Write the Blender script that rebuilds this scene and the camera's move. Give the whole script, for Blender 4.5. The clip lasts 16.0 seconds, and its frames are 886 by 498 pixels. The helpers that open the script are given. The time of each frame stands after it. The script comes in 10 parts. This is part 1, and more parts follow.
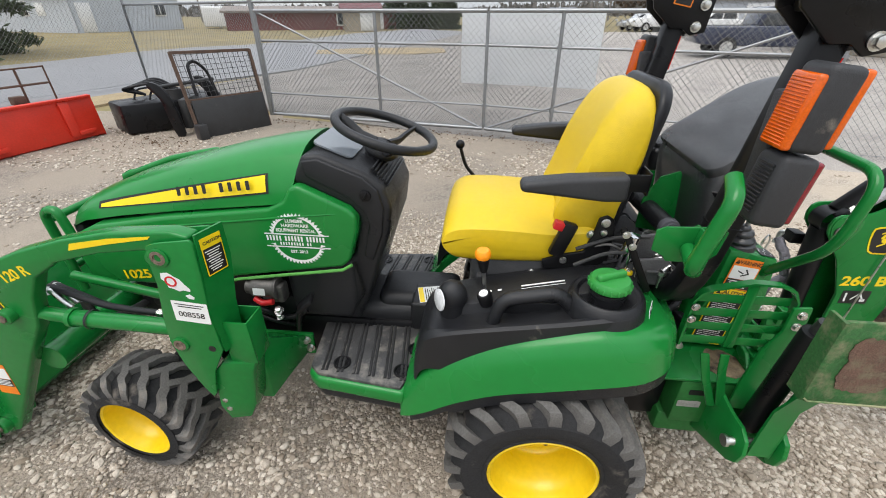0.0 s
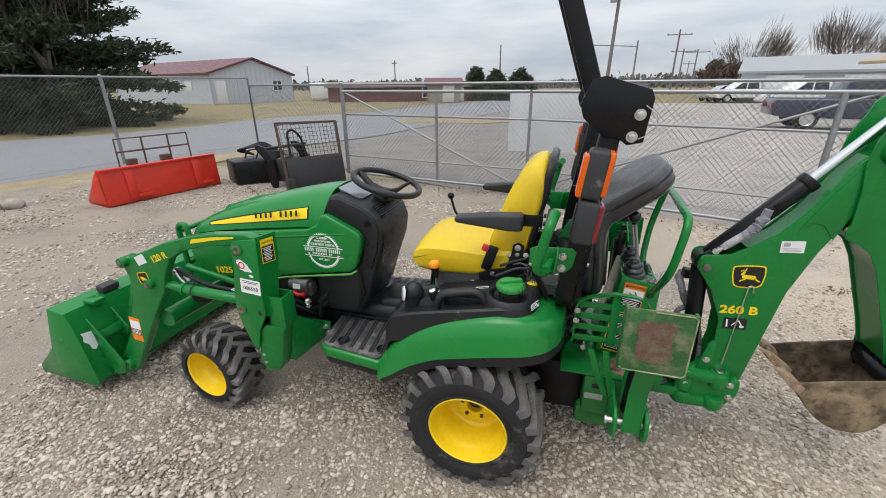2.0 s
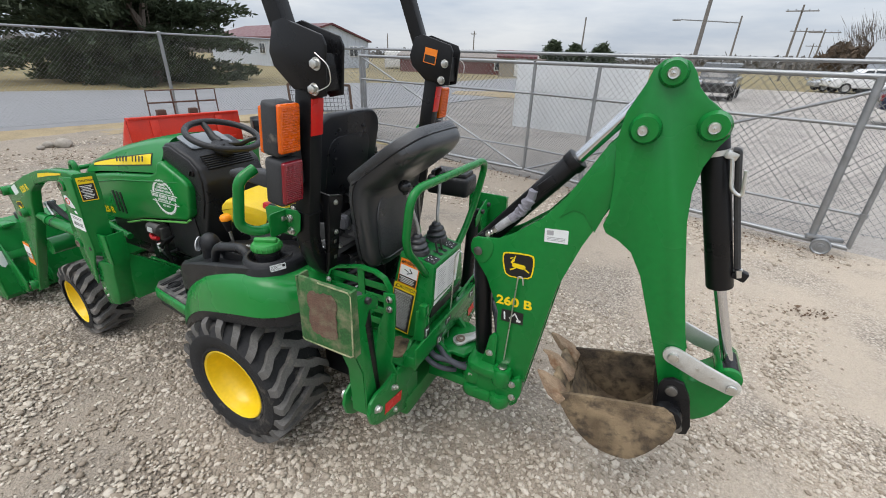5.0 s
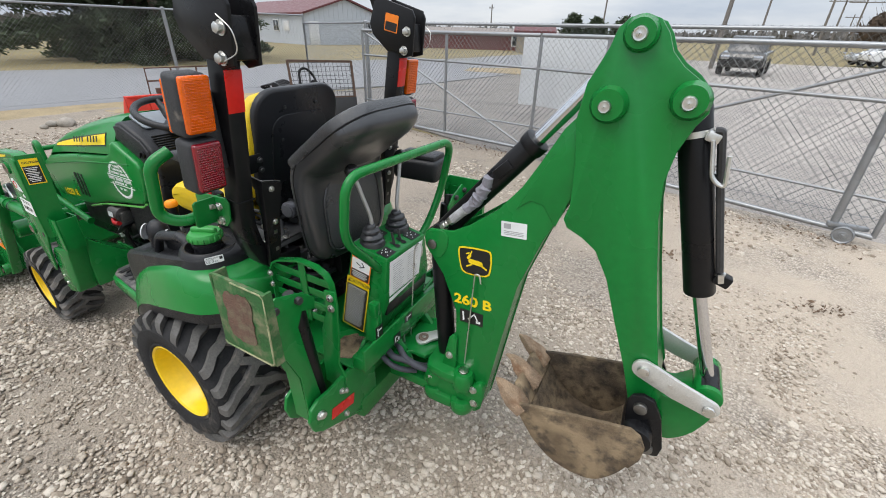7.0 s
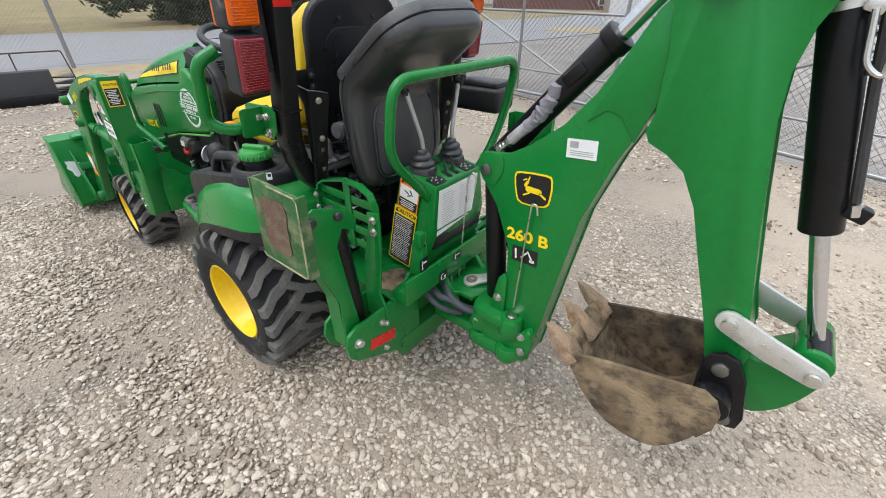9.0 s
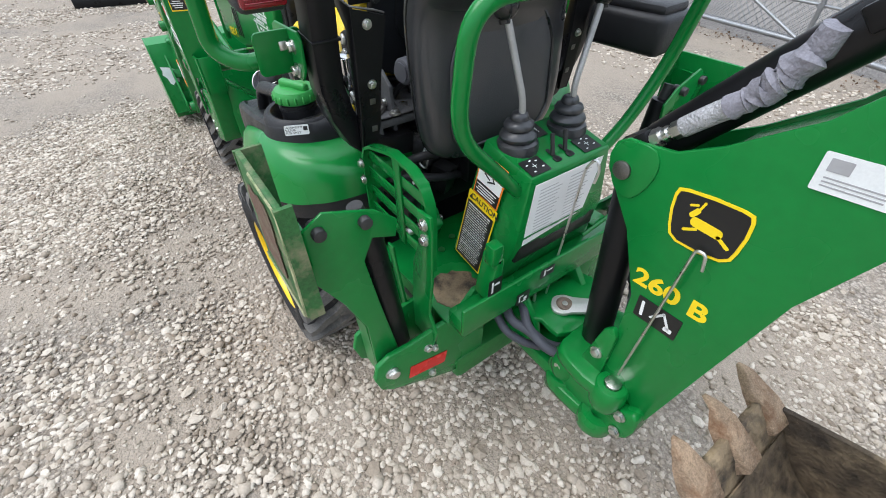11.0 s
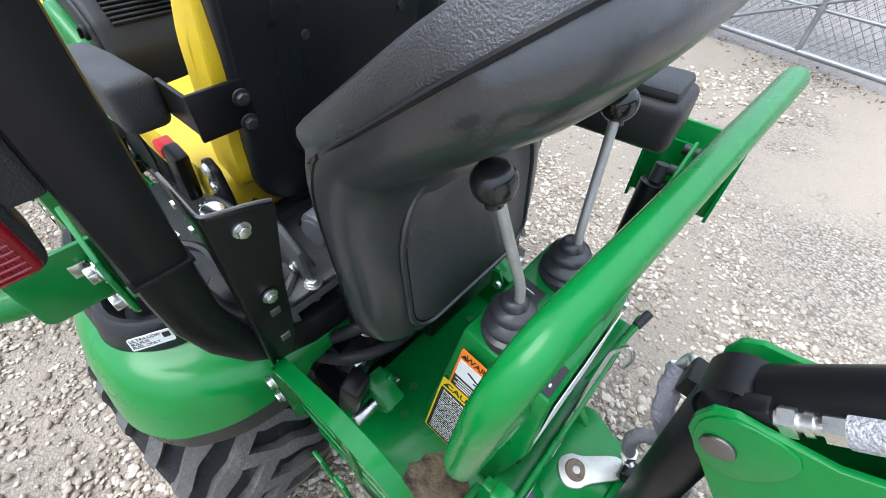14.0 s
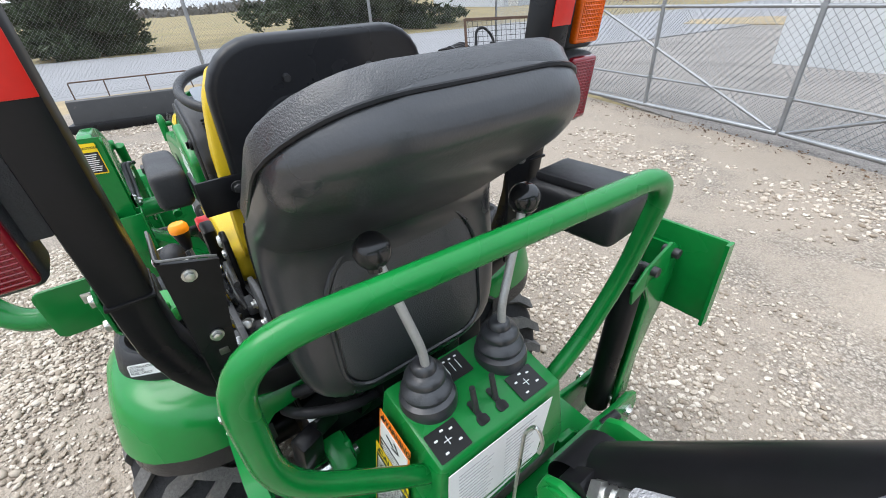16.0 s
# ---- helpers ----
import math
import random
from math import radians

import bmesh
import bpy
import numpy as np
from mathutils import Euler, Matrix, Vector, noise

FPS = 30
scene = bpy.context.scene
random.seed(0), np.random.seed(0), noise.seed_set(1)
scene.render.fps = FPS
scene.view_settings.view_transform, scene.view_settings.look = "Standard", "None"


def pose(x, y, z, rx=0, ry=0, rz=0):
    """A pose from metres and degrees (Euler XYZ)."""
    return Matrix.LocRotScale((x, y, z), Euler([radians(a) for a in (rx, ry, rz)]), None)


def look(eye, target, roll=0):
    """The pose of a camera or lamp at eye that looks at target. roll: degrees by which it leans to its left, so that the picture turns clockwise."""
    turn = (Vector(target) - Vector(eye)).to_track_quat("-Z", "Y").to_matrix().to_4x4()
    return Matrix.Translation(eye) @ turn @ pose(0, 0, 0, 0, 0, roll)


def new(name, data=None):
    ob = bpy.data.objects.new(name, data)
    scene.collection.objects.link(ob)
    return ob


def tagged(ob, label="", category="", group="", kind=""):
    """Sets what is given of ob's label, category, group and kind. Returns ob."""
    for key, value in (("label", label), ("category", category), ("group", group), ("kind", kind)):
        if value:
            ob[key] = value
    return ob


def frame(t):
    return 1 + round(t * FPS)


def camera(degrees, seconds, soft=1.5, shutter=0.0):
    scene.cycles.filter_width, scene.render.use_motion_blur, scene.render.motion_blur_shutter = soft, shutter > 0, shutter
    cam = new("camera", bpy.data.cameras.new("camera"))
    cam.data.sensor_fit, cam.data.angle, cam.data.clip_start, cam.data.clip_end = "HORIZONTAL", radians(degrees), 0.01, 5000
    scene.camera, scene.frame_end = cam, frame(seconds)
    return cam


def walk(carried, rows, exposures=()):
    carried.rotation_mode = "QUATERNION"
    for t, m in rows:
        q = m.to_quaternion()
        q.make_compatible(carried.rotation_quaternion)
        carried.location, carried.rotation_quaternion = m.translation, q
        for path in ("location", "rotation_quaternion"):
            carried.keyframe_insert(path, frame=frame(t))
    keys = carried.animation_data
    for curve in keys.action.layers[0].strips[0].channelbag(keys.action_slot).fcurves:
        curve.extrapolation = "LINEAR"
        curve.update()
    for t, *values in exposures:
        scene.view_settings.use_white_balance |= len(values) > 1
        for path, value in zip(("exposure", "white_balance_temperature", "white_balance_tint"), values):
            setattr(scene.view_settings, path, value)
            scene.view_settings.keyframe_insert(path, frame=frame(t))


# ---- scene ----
cam = camera(94.2, 16.0, soft=0.95)
METRES, EYE, TILT, LEAN, TURN = 4.26, 1.553, -30.0, 0.0, 6.0
ROWS = [
    (0.0, 0.0, 0.0, 0.0, -0.0, 0.0, 0.0),
    (0.5, 0.0139, -0.037, -0.0152, 0.67, 1.93, -0.69),
    (1.0, 0.0331, -0.0734, -0.0297, 1.91, 4.1, -1.31),
    (1.5, 0.0626, -0.1141, -0.0409, 4.99, 6.24, -2.69),
    (2.0, 0.1076, -0.1292, -0.0447, 9.22, 7.8, -4.76),
    (2.5, 0.1709, -0.1344, -0.0431, 13.5, 8.56, -7.05),
    (3.0, 0.2328, -0.1384, -0.0484, 17.89, 8.39, -9.69),
    (3.5, 0.3034, -0.1327, -0.0434, 20.27, 7.43, -11.43),
    (4.0, 0.3679, -0.1016, -0.0332, 20.42, 6.3, -12.11),
    (4.5, 0.3878, -0.0713, -0.0222, 19.07, 4.79, -12.14),
    (5.0, 0.3745, -0.0458, -0.013, 17.53, 3.37, -11.89),
    (7.5, 0.4144, 0.0113, 0.0079, 21.11, -0.56, -12.95),
    (8.0, 0.4165, 0.0168, 0.0017, 23.18, -1.49, -13.35),
    (8.5, 0.4159, 0.0225, -0.009, 25.63, -3.15, -14.27),
    (9.0, 0.4125, 0.0378, -0.0195, 28.92, -6.11, -16.0),
    (11.5, 0.3043, 0.1589, 0.0183, 46.2, -23.8, -21.41),
    (12.0, 0.2516, 0.1836, 0.0176, 39.16, -24.31, -18.44),
    (12.5, 0.2415, 0.188, 0.0263, 36.72, -24.64, -18.12),
    (13.0, 0.2465, 0.1856, 0.0413, 35.19, -24.64, -18.42),
    (13.5, 0.2513, 0.1911, 0.0554, 32.69, -23.07, -18.41),
    (14.0, 0.2563, 0.189, 0.0697, 31.55, -20.62, -17.52),
    (14.5, 0.2597, 0.1854, 0.0776, 31.36, -18.14, -17.07),
    (15.0, 0.2669, 0.183, 0.0833, 32.17, -15.35, -16.72),
    (15.5, 0.2885, 0.1933, 0.0846, 36.03, -12.31, -16.56),
    (16.0, 0.3137, 0.2039, 0.0837, 44.27, -10.77, -18.56),
]
walk(cam, [(t, pose(-0.227, -1.37, EYE, TILT, LEAN, TURN) @ pose(METRES * x, METRES * y, METRES * z, 90 + pitch, roll, yaw)) for t, x, y, z, yaw, pitch, roll in ROWS],
     exposures=[(0.0, 0.37, 6650, 10), (2.0, 0.16, 6600, 10), (5.0, 0.22, 6500, 10), (9.0, 0.46, 6500, 10), (11.5, 0.72, 6050, 10), (12.5, 1.08, 5950, 10), (14.0, 1.03, 5950, 10), (15.0, 0.96, 6050, 10), (16.0, 0.82, 6250, 10)])

# ---- world and light: a bright overcast afternoon ----
world = bpy.data.worlds.new("overcast_sky")
scene.world = world
world.use_nodes = True
wt = world.node_tree
wn, wl = wt.nodes, wt.links
wn.clear()
w_out = wn.new("ShaderNodeOutputWorld")
w_bg = wn.new("ShaderNodeBackground")
w_sky = wn.new("ShaderNodeTexSky")
w_sky.sky_type = "NISHITA"
w_sky.sun_disc = False
w_sky.sun_elevation = radians(64)
w_sky.sun_rotation = radians(200)
w_sky.air_density, w_sky.dust_density, w_sky.ozone_density = 1.0, 4.0, 1.0
w_scale = wn.new("ShaderNodeVectorMath")
w_scale.operation = "SCALE"
w_scale.inputs["Scale"].default_value = 0.09
w_coord = wn.new("ShaderNodeTexCoord")
w_map = wn.new("ShaderNodeMapping")
w_map.inputs["Scale"].default_value = (1.0, 1.0, 5.0)
w_noise = wn.new("ShaderNodeTexNoise")
w_noise.inputs["Scale"].default_value = 2.6
w_noise.inputs["Detail"].default_value = 6.0
w_noise.inputs["Roughness"].default_value = 0.55
w_ramp = wn.new("ShaderNodeValToRGB")
w_ramp.color_ramp.elements[0].position = 0.34
w_ramp.color_ramp.elements[0].color = (0.50, 0.57, 0.67, 1)
w_ramp.color_ramp.elements[1].position = 0.66
w_ramp.color_ramp.elements[1].color = (0.80, 0.83, 0.86, 1)
w_mix = wn.new("ShaderNodeMix")
w_mix.data_type = "RGBA"
w_mix.inputs["Factor"].default_value = 0.85
wl.new(w_coord.outputs["Generated"], w_map.inputs["Vector"])
wl.new(w_map.outputs["Vector"], w_noise.inputs["Vector"])
wl.new(w_noise.outputs["Fac"], w_ramp.inputs["Fac"])
wl.new(w_sky.outputs["Color"], w_scale.inputs[0])
wl.new(w_scale.outputs["Vector"], w_mix.inputs["A"])
wl.new(w_ramp.outputs["Color"], w_mix.inputs["B"])
# an overcast sky is brighter towards the zenith
w_sep = wn.new("ShaderNodeSeparateXYZ")
w_up = wn.new("ShaderNodeMapRange")
w_up.inputs["To Min"].default_value, w_up.inputs["To Max"].default_value = 0.88, 2.2
w_grad = wn.new("ShaderNodeVectorMath")
w_grad.operation = "SCALE"
wl.new(w_coord.outputs["Generated"], w_sep.inputs["Vector"])
wl.new(w_sep.outputs["Z"], w_up.inputs["Value"])
wl.new(w_mix.outputs["Result"], w_grad.inputs[0])
wl.new(w_up.outputs["Result"], w_grad.inputs["Scale"])
wl.new(w_grad.outputs["Vector"], w_bg.inputs["Color"])
w_bg.inputs["Strength"].default_value = 1.0
wl.new(w_bg.outputs["Background"], w_out.inputs["Surface"])

sun_data = bpy.data.lights.new("sun", "SUN")
sun_data.energy = 1.3
sun_data.angle = radians(40)
sun_data.color = (1.0, 0.96, 0.90)
sun = new("sun", sun_data)
sun.matrix_world = look((-1.4, -2.6, 6.0), (0, 0, 0))


# ---- materials ----
def mat(name, col, rough=0.5, metal=0.0, var=0.12, scale=6.0, bump=0.0, bscale=120.0, dirt=None, dirt_amt=0.0, dirt_scale=5.0, coat=0.0,
        rvar=0.12, rand=0.0, emit=0.0, trans=0.0, ior=1.45, alpha=1.0, spec=0.5):
    """Principled material: base colour varied at two scales, roughness variation, fine bump, optional dirt."""
    m = bpy.data.materials.new(name)
    m.use_nodes = True
    nt = m.node_tree
    n, l = nt.nodes, nt.links
    p = n["Principled BSDF"]
    tc = n.new("ShaderNodeTexCoord")
    a = n.new("ShaderNodeTexNoise")
    a.inputs["Scale"].default_value = scale
    a.inputs["Detail"].default_value = 4.0
    b = n.new("ShaderNodeTexNoise")
    b.inputs["Scale"].default_value = scale * 14
    b.inputs["Detail"].default_value = 3.0
    l.new(tc.outputs["Object"], a.inputs["Vector"])
    l.new(tc.outputs["Object"], b.inputs["Vector"])
    s = n.new("ShaderNodeMath")
    s.operation = "ADD"
    l.new(a.outputs["Fac"], s.inputs[0])
    l.new(b.outputs["Fac"], s.inputs[1])
    r = n.new("ShaderNodeMapRange")
    r.inputs["From Min"].default_value, r.inputs["From Max"].default_value = 0.7, 1.3
    r.inputs["To Min"].default_value, r.inputs["To Max"].default_value = 1.0 - var, 1.0 + var
    l.new(s.outputs[0], r.inputs["Value"])
    value = r.outputs["Result"]
    if rand:
        oi = n.new("ShaderNodeObjectInfo")
        rr = n.new("ShaderNodeMapRange")
        rr.inputs["To Min"].default_value, rr.inputs["To Max"].default_value = 1.0 - rand, 1.0 + rand
        l.new(oi.outputs["Random"], rr.inputs["Value"])
        mm = n.new("ShaderNodeMath")
        mm.operation = "MULTIPLY"
        l.new(value, mm.inputs[0])
        l.new(rr.outputs["Result"], mm.inputs[1])
        value = mm.outputs[0]
    sc = n.new("ShaderNodeVectorMath")
    sc.operation = "SCALE"
    sc.inputs[0].default_value = col
    l.new(value, sc.inputs["Scale"])
    colour = sc.outputs["Vector"]
    if dirt:
        d = n.new("ShaderNodeTexNoise")
        d.inputs["Scale"].default_value = dirt_scale
        d.inputs["Detail"].default_value = 8.0
        d.inputs["Roughness"].default_value = 0.65
        l.new(tc.outputs["Object"], d.inputs["Vector"])
        dr = n.new("ShaderNodeMapRange")
        dr.inputs["From Min"].default_value = 0.72 - dirt_amt * 0.5
        dr.inputs["From Max"].default_value = 0.86 - dirt_amt * 0.4
        l.new(d.outputs["Fac"], dr.inputs["Value"])
        mx = n.new("ShaderNodeMix")
        mx.data_type = "RGBA"
        l.new(dr.outputs["Result"], mx.inputs["Factor"])
        l.new(colour, mx.inputs["A"])
        mx.inputs["B"].default_value = (*dirt, 1)
        colour = mx.outputs["Result"]
    l.new(colour, p.inputs["Base Color"])
    q = n.new("ShaderNodeMapRange")
    q.inputs["From Min"].default_value, q.inputs["From Max"].default_value = 0.3, 0.7
    q.inputs["To Min"].default_value, q.inputs["To Max"].default_value = max(0.02, rough - rvar), min(1.0, rough + rvar)
    l.new(a.outputs["Fac"], q.inputs["Value"])
    l.new(q.outputs["Result"], p.inputs["Roughness"])
    p.inputs["Metallic"].default_value = metal
    p.inputs["Coat Weight"].default_value = coat
    p.inputs["Specular IOR Level"].default_value = spec
    p.inputs["Coat Roughness"].default_value = 0.12
    p.inputs["IOR"].default_value = ior
    p.inputs["Transmission Weight"].default_value = trans
    p.inputs["Alpha"].default_value = alpha
    if bump:
        c = n.new("ShaderNodeTexNoise")
        c.inputs["Scale"].default_value = bscale
        c.inputs["Detail"].default_value = 3.0
        l.new(tc.outputs["Object"], c.inputs["Vector"])
        k = n.new("ShaderNodeBump")
        k.inputs["Strength"].default_value = bump
        k.inputs["Distance"].default_value = 0.01
        l.new(c.outputs["Fac"], k.inputs["Height"])
        l.new(k.outputs["Normal"], p.inputs["Normal"])
    if emit:
        p.inputs["Emission Color"].default_value = (*col, 1)
        p.inputs["Emission Strength"].default_value = emit
    return m


DUST = (0.33, 0.29, 0.24)
GREEN = mat("green_paint", (0.006, 0.168, 0.030), 0.26, spec=0.34, var=0.07, scale=3, coat=0.14, dirt=DUST, dirt_amt=0.025, dirt_scale=4, bump=0.02, bscale=300)
GREEN_P = mat("green_hood_plastic", (0.008, 0.184, 0.032), 0.28, spec=0.38, var=0.05, scale=2, coat=0.18, rvar=0.05, dirt=DUST, dirt_amt=0.02, dirt_scale=3)
GREEN_D = mat("green_paint_dusty", (0.015, 0.140, 0.027), 0.5, var=0.15, scale=5, dirt=DUST, dirt_amt=0.25, dirt_scale=6)
GREEN_L = mat("light_green_trim", (0.10, 0.34, 0.07), 0.35, var=0.06)
YELLOW = mat("yellow_rim_paint", (0.80, 0.55, 0.010), 0.36, var=0.07, scale=4, coat=0.2, dirt=DUST, dirt_amt=0.06, dirt_scale=9)
SEAT_Y = mat("yellow_seat_vinyl", (0.66, 0.46, 0.012), 0.40, var=0.05, scale=4, bump=0.25, bscale=420, dirt=(0.45, 0.33, 0.12), dirt_amt=0.05)
DECAL_Y = mat("yellow_decal", (0.85, 0.62, 0.01), 0.35, var=0.03)
RUBBER = mat("tyre_rubber", (0.024, 0.024, 0.025), 0.75, spec=0.25, var=0.25, scale=8, bump=0.3, bscale=260, dirt=(0.17, 0.150, 0.128), dirt_amt=0.30, dirt_scale=9)
TREAD = mat("worn_tread_rubber", (0.120, 0.115, 0.109), 0.85, spec=0.2, var=0.25, scale=12, bump=0.35, bscale=220, dirt=(0.24, 0.215, 0.185), dirt_amt=0.32, dirt_scale=11)
SLATEHOSE = mat("slate_grey_hose", (0.055, 0.058, 0.072), 0.5, var=0.2, scale=25, dirt=DUST, dirt_amt=0.15)
RUSTPIN = mat("rusty_pin", (0.16, 0.12, 0.09), 0.75, var=0.5, scale=60, bump=0.5, bscale=200)
GREYPLATE = mat("dusty_grey_plate", (0.075, 0.076, 0.080), 0.5, var=0.25, scale=14, dirt=DUST, dirt_amt=0.25)
BLACK = mat("black_paint", (0.0072, 0.0072, 0.0082), 0.34, spec=0.26, var=0.15, scale=6, coat=0.03, dirt=DUST, dirt_amt=0.03)
PLASTIC = mat("black_grained_plastic", (0.0135, 0.014, 0.016), 0.38, spec=0.42, var=0.12, scale=6, bump=0.22, bscale=520, dirt=DUST, dirt_amt=0.05)
PLASTIC_G = mat("grey_faded_plastic", (0.030, 0.031, 0.034), 0.6, var=0.15, scale=9, bump=0.2, bscale=420, dirt=DUST, dirt_amt=0.12)
VINYL = mat("black_vinyl", (0.034, 0.035, 0.038), 0.36, spec=0.8, coat=0.25, var=0.12, scale=5, bump=0.35, bscale=520, dirt=(0.20, 0.20, 0.20), dirt_amt=0.05, dirt_scale=7)
VINYL_S = mat("smooth_black_vinyl", (0.024, 0.025, 0.028), 0.34, spec=0.75, coat=0.22, var=0.12, scale=4, bump=0.06, bscale=260, dirt=(0.18, 0.18, 0.18), dirt_amt=0.04, dirt_scale=6)
SHELLM = mat("seat_shell_plastic", (0.013, 0.0135, 0.016), 0.36, spec=0.4, var=0.15, scale=7, dirt=DUST, dirt_amt=0.06)
MATRUB = mat("rubber_floor_mat", (0.050, 0.050, 0.051), 0.5, var=0.35, scale=14, bump=0.3, bscale=300, dirt=(0.19, 0.175, 0.155), dirt_amt=0.42, dirt_scale=16)
MATRIB = mat("raised_mat_ridge", (0.028, 0.028, 0.029), 0.5, var=0.3, scale=20, dirt=(0.16, 0.15, 0.13), dirt_amt=0.25, dirt_scale=30)
STEEL = mat("zinc_steel", (0.62, 0.62, 0.60), 0.32, metal=1.0, var=0.1, scale=20)
CHROME = mat("chrome_rod", (0.58, 0.59, 0.61), 0.16, metal=1.0, var=0.04, rvar=0.04)
PINM = mat("worn_pin_steel", (0.20, 0.195, 0.185), 0.48, metal=1.0, var=0.2, scale=30)
LINKM = mat("bare_link_steel", (0.60, 0.60, 0.58), 0.45, metal=0.7, var=0.12, scale=18, dirt=(0.3, 0.27, 0.22), dirt_amt=0.15)
GALV = mat("galvanised_steel", (0.29, 0.30, 0.31), 0.45, metal=0.75, var=0.16, scale=14, dirt=(0.3, 0.29, 0.27), dirt_amt=0.08)
WIRE = mat("chain_link_wire", (0.24, 0.25, 0.255), 0.5, metal=0.5, var=0.1)
AMBER = mat("amber_lens", (0.66, 0.105, 0.002), 0.2, var=0.18, scale=18, coat=0.2, bump=0.0)
REDLENS = mat("red_lens", (0.20, 0.006, 0.014), 0.16, var=0.2, scale=18, coat=0.5)
REDTAPE = mat("red_reflective_tape", (0.62, 0.016, 0.012), 0.3, var=0.06)
ORANGE = mat("orange_knob", (0.95, 0.30, 0.01), 0.35, var=0.03)
REDP = mat("red_plastic", (0.55, 0.015, 0.02), 0.35, var=0.05)
WHITE_D = mat("white_decal", (0.78, 0.79, 0.78), 0.45, var=0.04, scale=20)
BLACK_D = mat("black_decal", (0.012, 0.012, 0.012), 0.4, var=0.08)
ORANGE_D = mat("orange_decal", (0.85, 0.22, 0.015), 0.4, var=0.03)
PAPER = mat("paper_tag", (0.70, 0.72, 0.72), 0.6, var=0.06, scale=25)
GREYCLOTH = mat("grey_hose_sleeve", (0.21, 0.205, 0.235), 0.75, var=0.2, scale=30, bump=0.5, bscale=120)
HOSE = mat("black_hose", (0.016, 0.016, 0.018), 0.5, spec=0.3, var=0.12, scale=20)


def mud_material(name, pale, mid, dark, amount):
    """Dried mud: blotches of three tones under fine, tangled straw-like streaks, rough all over."""
    m = bpy.data.materials.new(name)
    m.use_nodes = True
    n, l = m.node_tree.nodes, m.node_tree.links
    p = n["Principled BSDF"]
    p.inputs["Roughness"].default_value = 0.88
    p.inputs["Specular IOR Level"].default_value = 0.25
    tc = n.new("ShaderNodeTexCoord")

    def grain(scale, detail, lo, hi, distortion=0.0):
        t = n.new("ShaderNodeTexNoise")
        t.inputs["Scale"].default_value, t.inputs["Detail"].default_value = scale, detail
        t.inputs["Distortion"].default_value = distortion
        l.new(tc.outputs["Object"], t.inputs["Vector"])
        r = n.new("ShaderNodeMapRange")
        r.inputs["From Min"].default_value, r.inputs["From Max"].default_value = lo, hi
        l.new(t.outputs["Fac"], r.inputs["Value"])
        return t.outputs["Fac"], r.outputs["Result"]

    def blend(fac, a, b):
        x = n.new("ShaderNodeMix")
        x.data_type = "RGBA"
        l.new(fac, x.inputs["Factor"])
        for v, k in ((a, "A"), (b, "B")):
            if isinstance(v, tuple):
                x.inputs[k].default_value = (*v, 1)
            else:
                l.new(v, x.inputs[k])
        return x.outputs["Result"]
    _, f1 = grain(9, 9, 0.40, 0.62)
    _, f2 = grain(30, 8, 0.56 - amount * 0.12, 0.74)
    raw, f3 = grain(26, 2, 0.495, 0.505, 4.0)
    thin = n.new("ShaderNodeMath")
    thin.operation = "PINGPONG"
    l.new(f3, thin.inputs[0])
    thin.inputs[1].default_value = 0.5
    soft = n.new("ShaderNodeMath")
    soft.operation = "MULTIPLY"
    soft.inputs[1].default_value = 1.1
    l.new(thin.outputs[0], soft.inputs[0])
    colour = blend(soft.outputs[0], blend(f2, blend(f1, mid, pale), dark), pale)
    l.new(colour, p.inputs["Base Color"])
    fine, _ = grain(120, 6, 0, 1)
    add = n.new("ShaderNodeMath")
    add.operation = "MULTIPLY_ADD"
    add.inputs[1].default_value = 0.6
    l.new(thin.outputs[0], add.inputs[0])
    l.new(fine, add.inputs[2])
    k = n.new("ShaderNodeBump")
    k.inputs["Strength"].default_value, k.inputs["Distance"].default_value = 0.8, 0.008
    l.new(add.outputs[0], k.inputs["Height"])
    l.new(k.outputs["Normal"], p.inputs["Normal"])
    return m


MUD = mud_material("dried_mud_on_steel", (0.32, 0.240, 0.150), (0.150, 0.110, 0.070), (0.040, 0.034, 0.030), 0.8)
# the same mud in darker tones, for the lining and the far side plate
MUD_IN = mud_material("dried_mud_darker", (0.24, 0.180, 0.115), (0.080, 0.062, 0.046), (0.024, 0.020, 0.018), 0.9)
RUSTMUD = mat("rusty_mud_on_paint", (0.12, 0.070, 0.050), 0.9, var=0.4, scale=24, bump=0.4, bscale=140, dirt=(0.16, 0.135, 0.085), dirt_amt=0.5, dirt_scale=22)
PADGREEN = mat("worn_muddy_green_paint", (0.028, 0.115, 0.030), 0.7, var=0.3, scale=10, dirt=(0.23, 0.205, 0.125), dirt_amt=0.50, dirt_scale=11, bump=0.2, bscale=160)
WORNEDGE = mat("worn_pale_edge", (0.30, 0.30, 0.17), 0.7, var=0.4, scale=30, dirt=(0.05, 0.14, 0.04), dirt_amt=0.45, dirt_scale=16)
TOOTH = mat("rusty_tan_tooth", (0.27, 0.190, 0.125), 0.85, var=0.4, scale=24, bump=0.6, bscale=110, dirt=(0.16, 0.085, 0.045), dirt_amt=0.45, dirt_scale=18)
RUST = mat("rusty_steel", (0.10, 0.062, 0.045), 0.8, var=0.35, scale=14, bump=0.3, bscale=140)
REDPAINT = mat("red_orange_paint", (0.58, 0.032, 0.014), 0.42, var=0.10, scale=4, dirt=(0.28, 0.10, 0.06), dirt_amt=0.10, dirt_scale=6)
